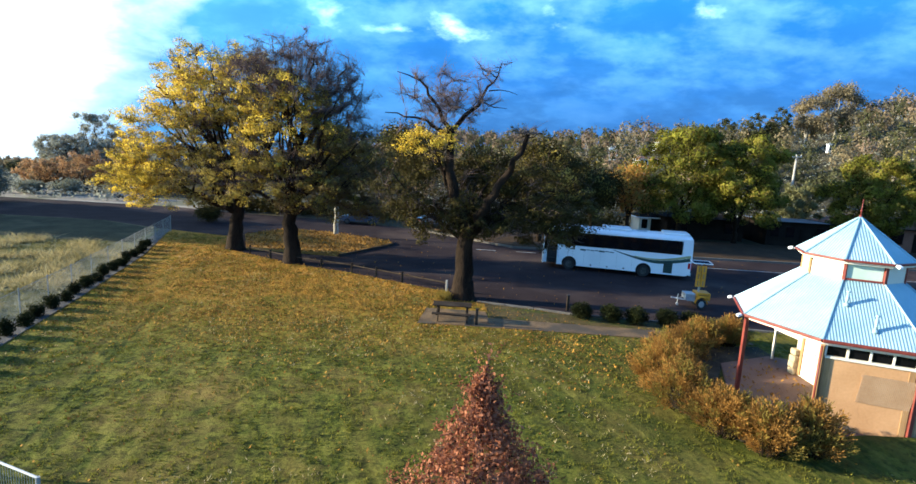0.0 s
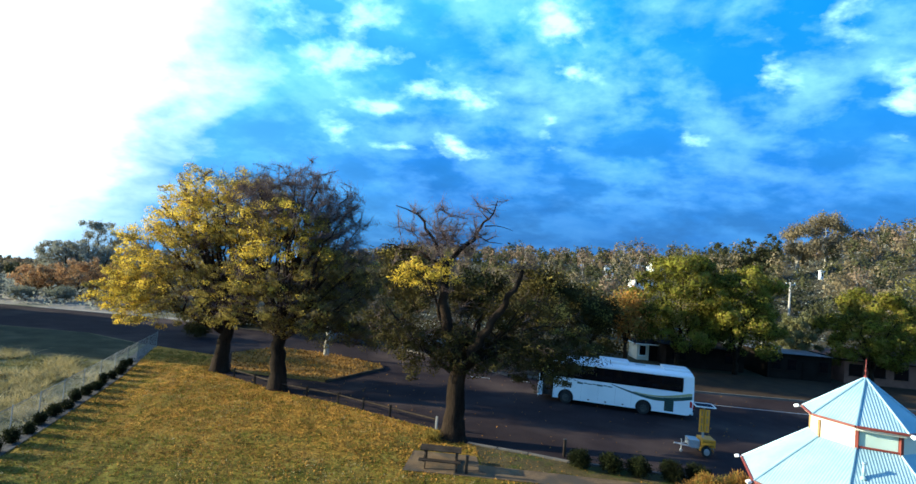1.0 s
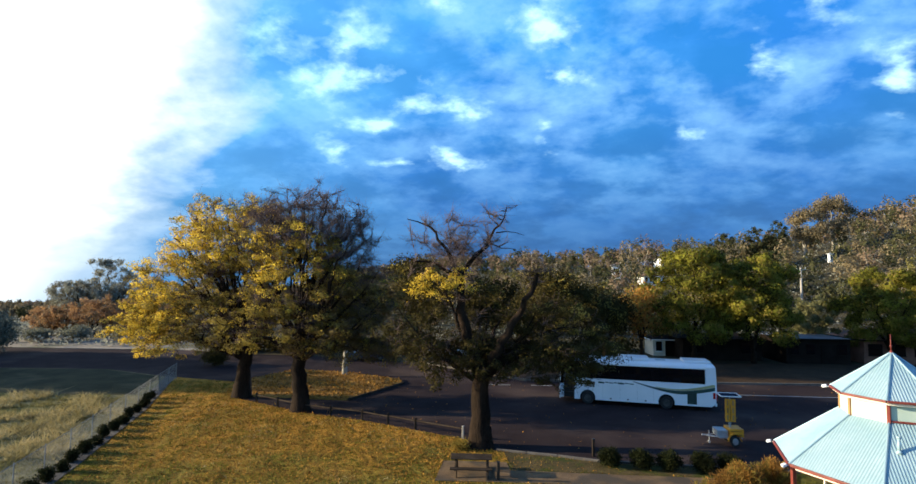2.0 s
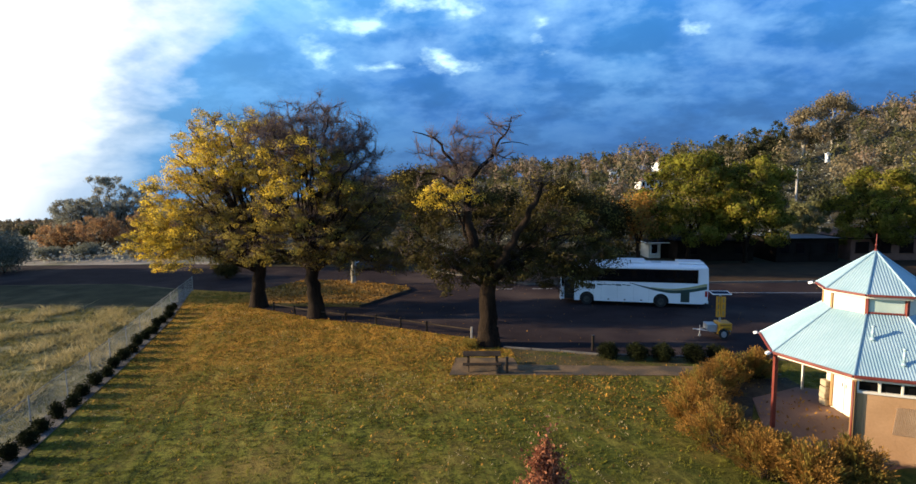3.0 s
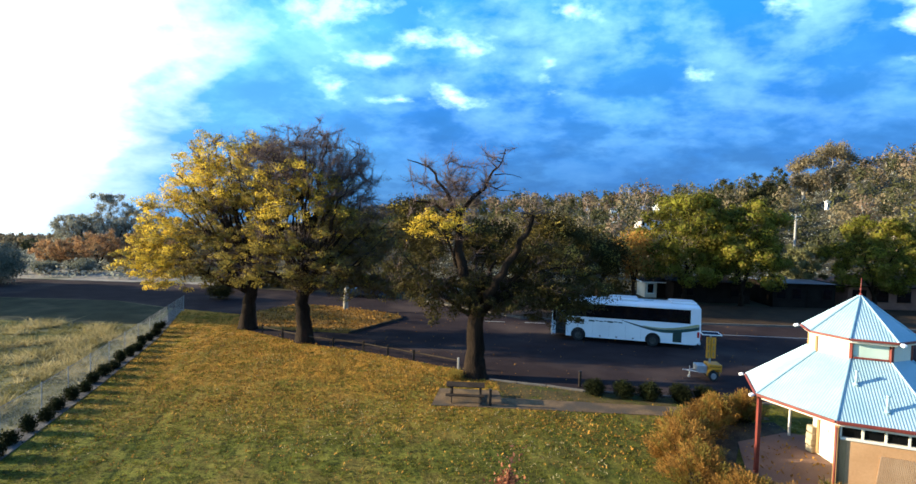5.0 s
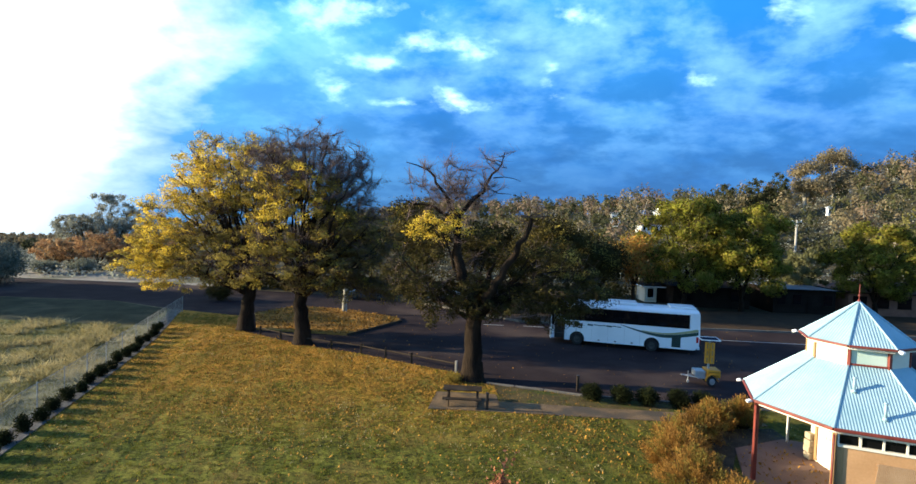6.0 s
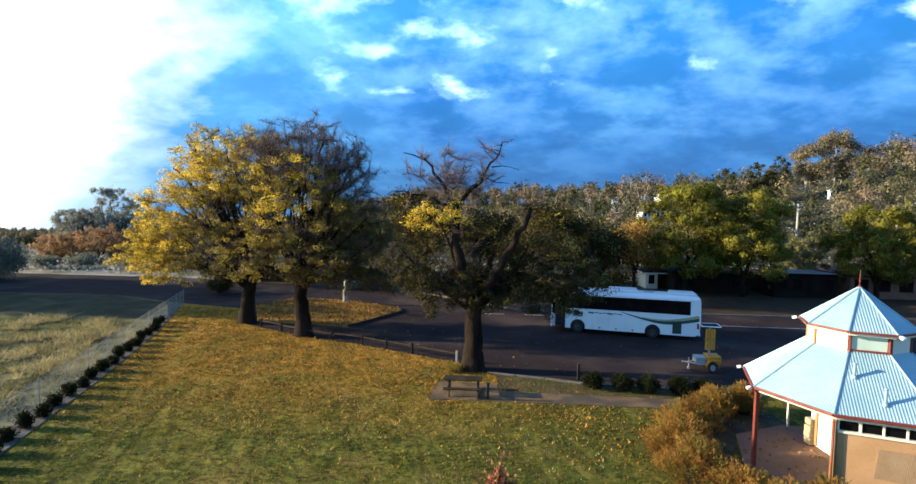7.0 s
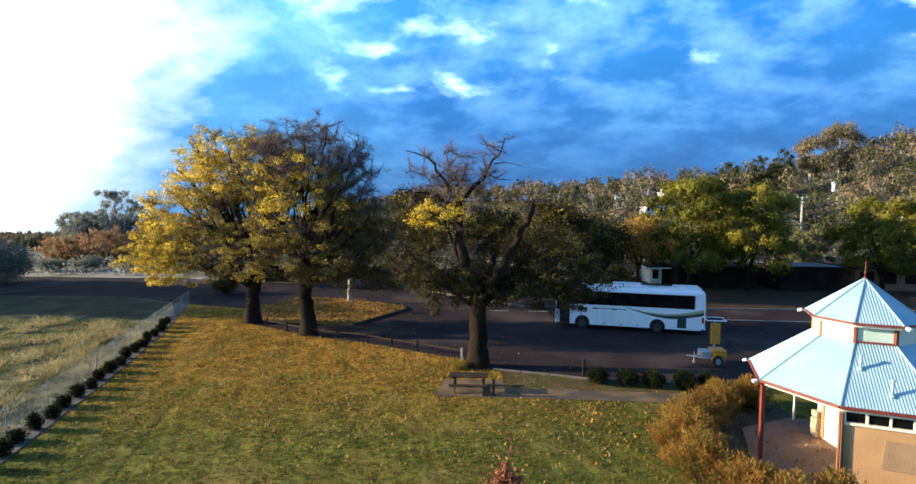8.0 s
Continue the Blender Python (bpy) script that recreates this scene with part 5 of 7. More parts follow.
# dark pines on the hill's skyline
for k, (x, y, h, r) in enumerate([(77.0, 140, 11.8, 2.8), (83.5, 140, 12.0, 2.5), (69.8, 140, 10.6, 3.0), (80.2, 138, 9.6, 2.4)]):
    leafy_tree("pine_tree", (x, y), 81 + k, "dark green pine on the skyline of the hill", h, r, 0.25, (("leaf_hill_dark", 1, "dark green needles"),), 4200, 0.36, "pines on the hill", 0.10, clumps=46)
# the tall gum on the hill
leafy_tree("gum_tree", (92.0, 142), 61, "tall pale-limbed gum tree standing over the hill", 13.4, 5.4, 0.5, (("leaf_gum", 1, "grey olive gum leaves"),), 8400, 0.42, "", 0.22, bark="bark_pale", open_crown=True)
leafy_tree("gum_tree", (102.4, 146), 62, "pale-limbed gum tree on the hill", 15.8, 5.4, 0.45, (("leaf_gum", 1, "grey olive gum leaves"),), 7600, 0.42, "", 0.22, bark="bark_pale", open_crown=True)


def shrub(name, at, seed, label, r, h, mat, n, size, group, category="shrub", spiky=0.0, pointed=1.0):
    """A bush: short stems and bunches of small leaves over an uneven dome."""
    rng = np.random.default_rng(seed)
    root = thing(name, Matrix.Translation((*at, 0.0)), label, category, group)
    p = Plant(seed)
    blobs = [(0, 0, h * 0.48, r * 0.82, r * 0.82, h * 0.46)]
    for k in range(10):
        a = k * 2.4 + seed
        q = rng.uniform(0.25, 0.62)
        blobs.append((q * r * math.cos(a), q * r * math.sin(a), h * rng.uniform(0.3, 0.72), r * rng.uniform(0.28, 0.42), r * rng.uniform(0.28, 0.42), h * rng.uniform(0.22, 0.32)))
    for k in range(9):
        a = k * 0.7 + seed
        p.tube([(0.05 * math.cos(a), 0.05 * math.sin(a), -0.05), (0.3 * r * math.cos(a), 0.3 * r * math.sin(a), h * 0.35), (0.6 * r * math.cos(a), 0.6 * r * math.sin(a), h * 0.7)], 0.025, 0.008, 4, p.wood)
    raw("stem", np.array(p.wood[0]), p.wood[1], M["bark"], root)["kind"] = "stuff"
    c = in_blobs(rng, blobs, n // 5)
    c = np.repeat(c, 5, 0) + rng.normal(0, size * 0.9, (n // 5 * 5, 3)) * (1, 1, 1 + spiky)
    c = c[c[:, 2] > 0.04]
    cards("foliage", [leaf_cards(rng, c, size, -spiky, np.array((0, 0, h * 0.2)), 0.34 if spiky else 0.6)], M[mat], root)["kind"] = "stuff"
    return root


def feathery_shrub(at, seed, r, h):
    """A bush of many upright feathery plumes, each a tapering bunch of fine leaves on its own stem."""
    rng = np.random.default_rng(seed)
    root = thing("feathery_shrub", Matrix.Translation((*at, 0.0)), "feathery orange-olive shrub round the pavilion", "shrub", "shrubs round the pavilion")
    p = Plant(seed)
    pts, way, kind = [], [], []
    for k in range(58):
        a = k * 2.4 + rng.uniform(-0.3, 0.3)
        q = math.sqrt((k + 0.5) / 58)
        out = np.array((math.cos(a), math.sin(a), 0.0))
        tip = out * r * q * rng.uniform(0.92, 1.12) + (0, 0, h * (1.02 - 0.62 * q ** 2.2) * rng.uniform(0.84, 1.14))
        foot = out * r * 0.25 * q
        p.tube([foot + (0, 0, -0.05), foot * 0.4 + tip * 0.45, tip], 0.016, 0.004, 3, p.wood)
        long = rng.uniform(0.50, 0.85) * min(1.0, tip[2] + 0.1)
        d = (tip - foot) / np.linalg.norm(tip - foot) + out * 0.15
        n = 195
        u = rng.random(n) ** 0.8
        s = rng.normal(0, 1, (n, 3))
        s /= np.linalg.norm(s, axis=1, keepdims=True)
        girth = 0.05 + 0.155 * np.sin(np.pi * np.clip(u * 0.9 + 0.1, 0, 1)) ** 0.8
        pts.append(tip - d * (long * u)[:, None] + s * (girth * rng.uniform(0.5, 1.1, n))[:, None])
        way.append(d * 0.9 + s * 0.6)
        kind.append(np.full(n, rng.random() < 0.42))
    raw("stem", np.array(p.wood[0]), p.wood[1], M["bark"], root)["kind"] = "stuff"
    c, d, olive = np.concatenate(pts), np.concatenate(way), np.concatenate(kind)
    ok = c[:, 2] > 0.04
    c, d, olive = c[ok], d[ok], olive[ok]
    for mat, sel, words in (("leaf_shrub", ~olive, "orange tan feathery foliage"), ("leaf_shrub_green", olive, "olive feathery foliage")):
        n = int(sel.sum())
        e = np.cross(d[sel], rng.normal(0, 1, (n, 3)))
        e /= np.linalg.norm(e, axis=1, keepdims=True) + 1e-9
        w = (0.068 * rng.uniform(0.6, 1.4, n))[:, None]
        v = np.stack([c[sel] - d[sel] * w * 0.5, c[sel] + e * w * 0.22, c[sel] + d[sel] * w * 0.6, c[sel] - e * w * 0.22], 1).reshape(-1, 3)
        cards("foliage", [(v, np.arange(4 * n).reshape(n, 4))], M[mat], root, words)["kind"] = "stuff"


for k, (x, y, r, h) in enumerate([(12.2, 23.6, 0.95, 1.35), (10.9, 22.2, 1.0, 1.4), (9.6, 21.0, 1.15, 1.5), (8.7, 19.2, 1.3, 1.65), (8.6, 17.3, 1.3, 1.6), (9.2, 15.7, 1.2, 1.45), (10.0, 14.7, 1.05, 1.50), (11.3, 14.75, 0.95, 1.60), (10.0, 16.6, 0.8, 0.9), (13.6, 24.0, 0.9, 1.3)]):
    feathery_shrub((x, y), 70 + k, r * 1.08, h)
for k, (x, y) in enumerate([(7.5, 27.05), (8.95, 26.75), (10.2, 26.6), (11.7, 26.35), (13.0, 26.4)]):
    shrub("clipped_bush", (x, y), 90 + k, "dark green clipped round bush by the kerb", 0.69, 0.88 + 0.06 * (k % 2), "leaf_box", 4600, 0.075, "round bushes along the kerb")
# low bushes along the fence
for k in range(22):
    u = k / 21
    y = 14.4 + 25.4 * u ** 1.15
    left = np.interp(y, [11, 16, 21.8, 26.5, 36.6, 48], [-14.35, -15.6, -17.1, -18.4, -21.4, -25.8])
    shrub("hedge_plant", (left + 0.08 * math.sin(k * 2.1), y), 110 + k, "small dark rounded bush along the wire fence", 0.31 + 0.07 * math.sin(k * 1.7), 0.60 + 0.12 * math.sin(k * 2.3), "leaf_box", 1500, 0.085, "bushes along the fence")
shrub("wild_bush", (-53.6, 60.2), 141, "large grey-green bush at the road's edge", 3.5, 5.2, "leaf_bush", 11000, 0.20, "bushes by the paddock")
shrub("wild_bush", (-59.5, 60.0), 142, "large grey-green bush at the road's edge", 3.6, 4.2, "leaf_bush", 9000, 0.20, "bushes by the paddock")
for k, (x, y, r, h) in enumerate([(-53.0, 73.0, 2.3, 2.2), (-57.6, 72.0, 2.0, 1.8), (-48.8, 76.5, 1.8, 1.6)]):
    shrub("wild_bush", (x, y), 144 + k, "low grey-green bush beside the gravel road", r, h, "leaf_bush", 4200, 0.18, "bushes by the paddock")
shrub("grass_clump", (0.25, 29.2), 147, "low yellow-green grass clump at the elm's foot", 0.55, 0.46, "leaf_shrub_green", 1500, 0.09, "", "grass clump", 0.6)
shrub("wild_bush", (-25.0, 54.5), 143, "dark bush at the end of the fence", 1.6, 1.6, "leaf_dark", 3500, 0.16, "bushes by the paddock")


def red_tree():
    root = thing("red_maple", Matrix.Translation((1.45, 10.4, 0)), "small cone-shaped tree with dry red-brown leaves", "tree")
    p = Plant(151)
    p.limb([(0, 0, -0.1), (0.02, 0, 1.5), (0, 0.02, 2.9), (0, 0, 3.95)], 0.07, 0.012, 8, 0.015, 0.3, 0.12)
    pts = []
    for k in range(380):
        z = 3.75 - 3.3 * p.rng.random() ** 0.62
        r = 1.95 * ((3.80 - z) / 3.3) ** 1.25 * p.rng.uniform(0.35, 1.15)
        a = p.rng.uniform(0, 2 * math.pi)
        pts.append((r * math.cos(a), r * math.sin(a), z + p.rng.normal(0, 0.10)))
    p.branches(pts, -0.1, 0.1, 4)
    ends = p.spray(4, 0.17, 0.005, 0.7)
    c = scatter(p.rng, ends, 5, 0.07)
    c = np.concatenate([c, np.stack([p.rng.normal(0, 0.05, 120), p.rng.normal(0, 0.05, 120), p.rng.uniform(3.2, 3.95, 120)], 1)])
    finish_tree(p, root, [("foliage", "leaf_red", [leaf_cards(p.rng, c, 0.085, 0.2)], "dry red brown leaves")])


red_tree()


VIEWS = ((62.1, 164.0, 2.4), (48.6, 136.0, 3.6), (43.9, 150.0, 2.4), (91.7, 132.0, 2.2))


def woods():
    """The wooded hill behind: one mesh for each kind of tree."""
    rng = np.random.default_rng(200)
    kinds = {"leaf_gum": [], "leaf_hill_dark": [], "leaf_hill_brown": [], "leaf_hill_olive": []}
    stems = Plant(201)
    spots = []
    for _ in range(9000):
        y = 78 + 190 * rng.random() ** 0.8
        x = rng.uniform(-0.98, 0.98) * (y + 6)
        if y + 0.25 * x < 84 and x < 75:
            continue
        if x < -0.30 * y and y < 104:
            continue
        if -112 < x < -84 and y < 130:
            continue
        if abs(x - 57.5 * y / 90) < 4.5 and 60 < y < 97:
            continue
        if any(abs(x - hx * y / hy) < w and hy - 34 < y < hy + 5 for hx, hy, w in VIEWS):
            continue
        gap = 3.3 + 0.010 * y
        if all((x - a) ** 2 + (y - b) ** 2 > gap * gap for a, b in spots[-400:]):
            spots.append((x, y))
        if len(spots) > 1120:
            break
    names = list(kinds)
    for x, y in spots:
        side = x / y
        tone = noise.noise((x * 0.02, y * 0.02, 3.0))
        wts = np.array([0.36 + 0.3 * tone, 0.44, (0.14 if side > 0.38 else 0.36) - 0.2 * tone, 0.07])
        wts = np.clip(wts, 0.03, 1)
        if side < -0.3:
            wts = np.array([0.7, 0.15, 0.3, 0.05])
        kind = names[rng.choice(4, p=wts / wts.sum())]
        if abs(x - 57.5 * y / 90) < 6.5 and y < 128:
            kind = "leaf_hill_dark"
        h = rng.uniform(5.5, 10.5) * (1.0 if side > 0.3 else 0.85) * (0.55 if side < -0.45 else 0.7 if side < -0.25 else 1)
        r = h * rng.uniform(0.26, 0.42)
        z0 = terrain(x, y)
        c = np.array((x, y, z0 + h * 0.58))
        blobs = [(*c, r * 0.8, r * 0.8, h * 0.34)]
        for k in range(6):
            a = rng.uniform(0, 6.28)
            blobs.append((c[0] + 0.6 * r * math.cos(a), c[1] + 0.6 * r * math.sin(a), c[2] + rng.uniform(-0.3, 0.36) * h, r * rng.uniform(0.3, 0.5), r * 0.4, h * rng.uniform(0.10, 0.18)))
        n = int(125 + 305 * (100 / y) ** 1.5)
        pts, way = in_blobs(rng, blobs, n // 3, True, 0.55)
        pts, way = np.repeat(pts, 3, 0), np.repeat(way, 3, 0)
        pts = pts + rng.normal(0, 0.22, pts.shape)
        kinds[kind].append(leaf_cards(rng, pts, 0.285 + 0.0020 * y, 0.1, normal=way * (1, 1, 1.3), loose=0.18))
        if kind in ("leaf_gum", "leaf_hill_brown") and rng.random() < 0.35:
            for _ in range(2):
                a = rng.uniform(0, 6.28)
                stems.tube([(x, y, z0), (x + 0.2 * r * math.cos(a), y + 0.2 * r * math.sin(a), z0 + h * 0.45), (x + 0.5 * r * math.cos(a), y + 0.5 * r * math.sin(a), z0 + h * 0.8)], 0.15, 0.05, 4, stems.wood)
    words = {"leaf_gum": "grey olive gum woods on the hill", "leaf_hill_dark": "dark evergreen woods on the hill", "leaf_hill_brown": "brown autumn woods on the hill", "leaf_hill_olive": "olive green woods on the hill"}
    for kind, chunks in kinds.items():
        tagged(cards("woods", chunks, M[kind]), words[kind], "woods", "", "stuff")
    tagged(raw("tree_stems", np.array(stems.wood[0]), stems.wood[1], M["bark_pale"]), "pale gum trunks on the wooded hill", "tree trunks", "", "stuff")


woods()

# ---------------------------------------------------------------- the coach


def wheel(parent, c, r, w, axis, tyre_label="", hub="rim"):
    """A wheel at c that turns about the unit vector axis: tyre with rim, hub and bolts."""
    axis = Vector(axis)
    c = Vector(c)
    bm = bmesh.new()
    add_tube(bm, c - axis * w * 0.5, c - axis * w * 0.36, r * 0.90, r, 28)
    add_tube(bm, c - axis * w * 0.36, c + axis * w * 0.36, r, r, 28)
    add_tube(bm, c + axis * w * 0.36, c + axis * w * 0.5, r, r * 0.90, 28)
    tyre = part("tyre", bm, M["tyre"], parent, tyre_label)
    bm = bmesh.new()
    add_tube(bm, c - axis * (w * 0.5 + 0.012), c + axis * (w * 0.5 + 0.012), r * 0.58, r * 0.58, 24)
    add_tube(bm, c - axis * (w * 0.5 + 0.05), c + axis * (w * 0.5 + 0.05), r * 0.22, r * 0.22, 16)
    for k in range(8):
        a = k * math.pi / 4
        u = axis.orthogonal().normalized()
        v = axis.cross(u)
        q = c + (u * math.cos(a) + v * math.sin(a)) * r * 0.38
        add_tube(bm, q - axis * (w * 0.5 + 0.03), q + axis * (w * 0.5 + 0.03), r * 0.05, r * 0.05, 6)
    part("rim", bm, M[hub], tyre, "metal wheel rim")


def side_panel(outline, y0, y1):
    """A bmesh of a flat outline in x and z, from y0 to y1."""
    bm = bmesh.new()
    a = [bm.verts.new((x, y0, z)) for x, z in outline]
    b = [bm.verts.new((x, y1, z)) for x, z in outline]
    bm.faces.new(a)
    bm.faces.new(b[::-1])
    n = len(outline)
    for k in range(n):
        bm.faces.new((a[k], a[(k + 1) % n], b[(k + 1) % n], b[k]))
    return bm


def arch(x, r, z, steps=12):
    """Outline points over a wheel, from the front of the arch to its back."""
    a0 = math.asin(min(1, (z - 0.5) / r))
    return [(x - r * math.cos(a0 + (math.pi - 2 * a0) * k / steps), 0.5 + r * math.sin(a0 + (math.pi - 2 * a0) * k / steps)) for k in range(steps + 1)]


def build_coach():
    g = thing("coach", Matrix.Translation((7.545, 40.542, -0.07)) @ Matrix.Rotation(radians(-13.5), 4, "Z"), "white touring coach with dark windows, its front door open", "bus")
    L, W, front, rear = 10.75, 2.5, 2.03, 7.46
    # chassis and floor
    bm = bmesh.new()
    add_box(bm, (L / 2 + 0.05, W / 2, 0.95), (L - 0.5, W - 0.5, 1.1), None, 0.05)
    part("chassis", bm, M["black_trim"], g)
    near = [(1.06, 1.88), (1.06, 0.34)] + arch(front, 0.53, 0.34) + arch(rear, 0.53, 0.34) + [(L - 0.35, 0.34), (L - 0.06, 0.62), (L, 1.3), (L - 0.02, 1.88)]
    far = [(0.05, 1.88), (0.0, 1.2), (0.08, 0.34)] + arch(front, 0.53, 0.34) + arch(rear, 0.53, 0.34) + [(L - 0.35, 0.34), (L - 0.06, 0.62), (L, 1.3), (L - 0.02, 1.88)]
    part("side_panel", side_panel(near, 0.0, 0.10), M["bus_white"], g)
    part("side_panel", side_panel(far, W - 0.10, W), M["bus_white"], g)
    # band of dark windows
    for y in (0.015, W - 0.055):
        bm = bmesh.new()
        add_box(bm, ((1.10 + L - 0.75) / 2, y + 0.02, 2.40), (L - 1.85, 0.04, 1.02), None, 0.012)
        band = part("window_band", bm, M["dark_glass"], g, "band of dark tinted side windows")
        for k in range(1, 6):
            bm = bmesh.new()
            add_box(bm, (1.10 + (L - 1.85) * k / 6, y + 0.02, 2.40), (0.02, 0.046, 1.0))
            part("pillar", bm, M["dark_glass"], band)
    # roof: a loft of rounded cross sections
    bm = bmesh.new()
    loops = []
    for x, dz in ((0.18, -0.16), (0.32, -0.03), (0.7, 0.0), (L - 0.5, 0.0), (L - 0.12, -0.04), (L - 0.03, -0.18)):
        sec = [(0.0, 2.90), (0.0, 3.02 + dz), (0.10, 3.16 + dz), (0.30, 3.25 + dz), (W / 2, 3.29 + dz), (W - 0.30, 3.25 + dz), (W - 0.10, 3.16 + dz), (W, 3.02 + dz), (W, 2.90)]
        loops.append([bm.verts.new((x, y, z)) for y, z in sec])
    for a, b in zip(loops[:-1], loops[1:]):
        for k in range(len(a)):
            bm.faces.new((a[k], a[(k + 1) % len(a)], b[(k + 1) % len(a)], b[k]))
    bm.faces.new(loops[0])
    bm.faces.new(loops[-1][::-1])
    part("roof", bm, M["bus_white"], g)
    for x0, x1, h in ((4.3, 6.4, 0.20), (8.7, 10.5, 0.15)):
        bm = bmesh.new()
        add_box(bm, ((x0 + x1) / 2, W / 2, 3.26 + h / 2), (x1 - x0, 1.75, h), None, 0.07)
        part("roof_unit", bm, M["bus_white"], g, "white roof air conditioning unit")
    bm = bmesh.new()
    add_box(bm, (7.2, W / 2, 3.30), (0.7, 0.6, 0.05), None, 0.02)
    part("roof_hatch", bm, M["galvanised"], g, "grey roof hatch")
    # rear end
    rear_out = [(L - 0.70, 0.55), (L - 0.28, 0.36), (L - 0.04, 0.62), (L + 0.02, 1.3), (L, 2.2), (L - 0.04, 3.05), (L - 0.70, 3.05)]
    part("rear_body", side_panel(rear_out, 0.012, W - 0.012), M["bus_white"], g)
    bm = bmesh.new()
    add_box(bm, (L + 0.005, W / 2, 2.35), (0.05, W - 0.5, 0.85), None, 0.02)
    part("rear_window", bm, M["dark_glass"], g, "dark rear window")
    for y in (0.10, W - 0.10):
        bm = bmesh.new()
        add_box(bm, (L - 0.01, y, 1.10), (0.10, 0.20, 0.55), None, 0.03)
        part("tail_lamp", bm, M["lamp_red"], g, "red tail lamp")
    bm = bmesh.new()
    add_box(bm, (L - 0.03, W / 2, 0.48), (0.14, W - 0.2, 0.22), None, 0.04)
    part("bumper", bm, M["bus_white"], g)
    # front end
    front_out = [(0.10, 0.40), (0.02, 0.8), (0.06, 1.4), (0.30, 1.4), (0.30, 0.40)]
    part("front_body", side_panel(front_out, 0.05, W - 0.05), M["bus_white"], g)
    part("windscreen", side_panel([(0.05, 1.42), (0.22, 3.0), (0.30, 3.0), (0.26, 1.42)], 0.06, W - 0.06), M["dark_glass"], g, "large dark windscreen")
    bm = bmesh.new()
    add_box(bm, (1.06, 0.03, 1.65), (0.07, 0.06, 2.55), None, 0.01)
    add_box(bm, (0.20, 0.03, 2.85), (0.1, 0.05, 0.35), None, 0.01)
    part("door_frame", bm, M["black_trim"], g)
    bm = bmesh.new()
    add_box(bm, (0.62, 0.55, 0.75), (0.8, 0.9, 0.08))
    add_box(bm, (0.62, 0.75, 1.0), (0.8, 0.5, 0.08))
    part("step", bm, M["black_trim"], g, "dark entrance steps")
    bm = bmesh.new()
    add_box(bm, (0.03, -0.34, 1.62), (0.05, 0.72, 2.30), Matrix.Rotation(radians(10), 3, "Z"), 0.02)
    door = part("door", bm, M["bus_white"], g, "white entrance door swung open")
    bm = bmesh.new()
    add_box(bm, (0.03, -0.34, 1.95), (0.062, 0.5, 1.3), Matrix.Rotation(radians(10), 3, "Z"), 0.01)
    part("door_pane", bm, M["dark_glass"], door, "dark door pane")
    # mirrors
    for y in (-0.28, W + 0.28):
        bm = bmesh.new()
        add_tube(bm, (0.15, 0.05 if y < 0 else W - 0.05, 2.9), (-0.2, y, 2.7), 0.02, 0.02, 6)
        add_box(bm, (-0.2, y, 2.45), (0.10, 0.20, 0.42), None, 0.03)
        part("mirror", bm, M["black_trim"], g, "black wing mirror")
    # wheels and arches
    for x in (front, rear):
        for y, s in ((0.17, -1), (W - 0.17, 1)):
            wheel(g, (x, y, 0.44), 0.44, 0.28, (0, 1, 0), "black coach tyre", "dark_rim")
            bm = bmesh.new()
            pts = arch(x, 0.53, 0.34, 14)
            for (ax, az), (bx, bz) in zip(pts[:-1], pts[1:]):
                m = Vector(((ax + bx) / 2, 0.0 if s < 0 else W, (az + bz) / 2))
                add_box(bm, m, (0.17, 0.05, 0.035), Matrix.Rotation(-math.atan2(bz - az, bx - ax), 3, "Y"))
            part("arch_trim", bm, M["black_trim"], g)
    # luggage doors: fine joints, handles
    for x in (3.1, 4.3, 5.5, 6.6):
        bm = bmesh.new()
        add_box(bm, (x, -0.001, 1.02), (0.010, 0.006, 1.1))
        part("panel_joint", bm, M["galvanised"], g)
        bm = bmesh.new()
        add_box(bm, (x + 0.55, -0.006, 0.50), (0.13, 0.02, 0.08), None, 0.006)
        part("handle", bm, M["black_trim"], g, "recessed dark handle")
    bm = bmesh.new()
    add_box(bm, (9.15, -0.004, 0.92), (0.62, 0.016, 0.92), None, 0.006)
    grille = part("engine_grille", bm, M["bus_green"], g, "dark green engine grille")
    for k in range(6):
        bm = bmesh.new()
        add_box(bm, (9.15, -0.014, 0.55 + 0.14 * k), (0.54, 0.014, 0.05), None, 0.004)
        part("louvre", bm, M["black_trim"], grille)

    # sweeping stripes along the side
    def stripe(pts_low, pts_high, mat, label):
        bm = bmesh.new()
        lo = [bm.verts.new((x, -0.004, z)) for x, z in pts_low]
        hi = [bm.verts.new((x, -0.004, z)) for x, z in pts_high]
        for k in range(len(lo) - 1):
            bm.faces.new((lo[k], lo[k + 1], hi[k + 1], hi[k]))
        low = bmesh.ops.extrude_face_region(bm, geom=list(bm.faces))
        bmesh.ops.translate(bm, vec=(0, 0.006, 0), verts=[v for v in low["geom"] if isinstance(v, bmesh.types.BMVert)])
        part("stripe", bm, mat, g, label)

    n = 28
    xs = [5.2 + (L - 0.10 - 5.2) * k / n for k in range(n + 1)]
    curve = [1.84 - 0.50 * math.sin(min(1.0, (x - 5.2) / 3.1) * math.pi / 2) + 0.30 * max(0, (x - 8.4) / 2.0) ** 1.6 for x in xs]
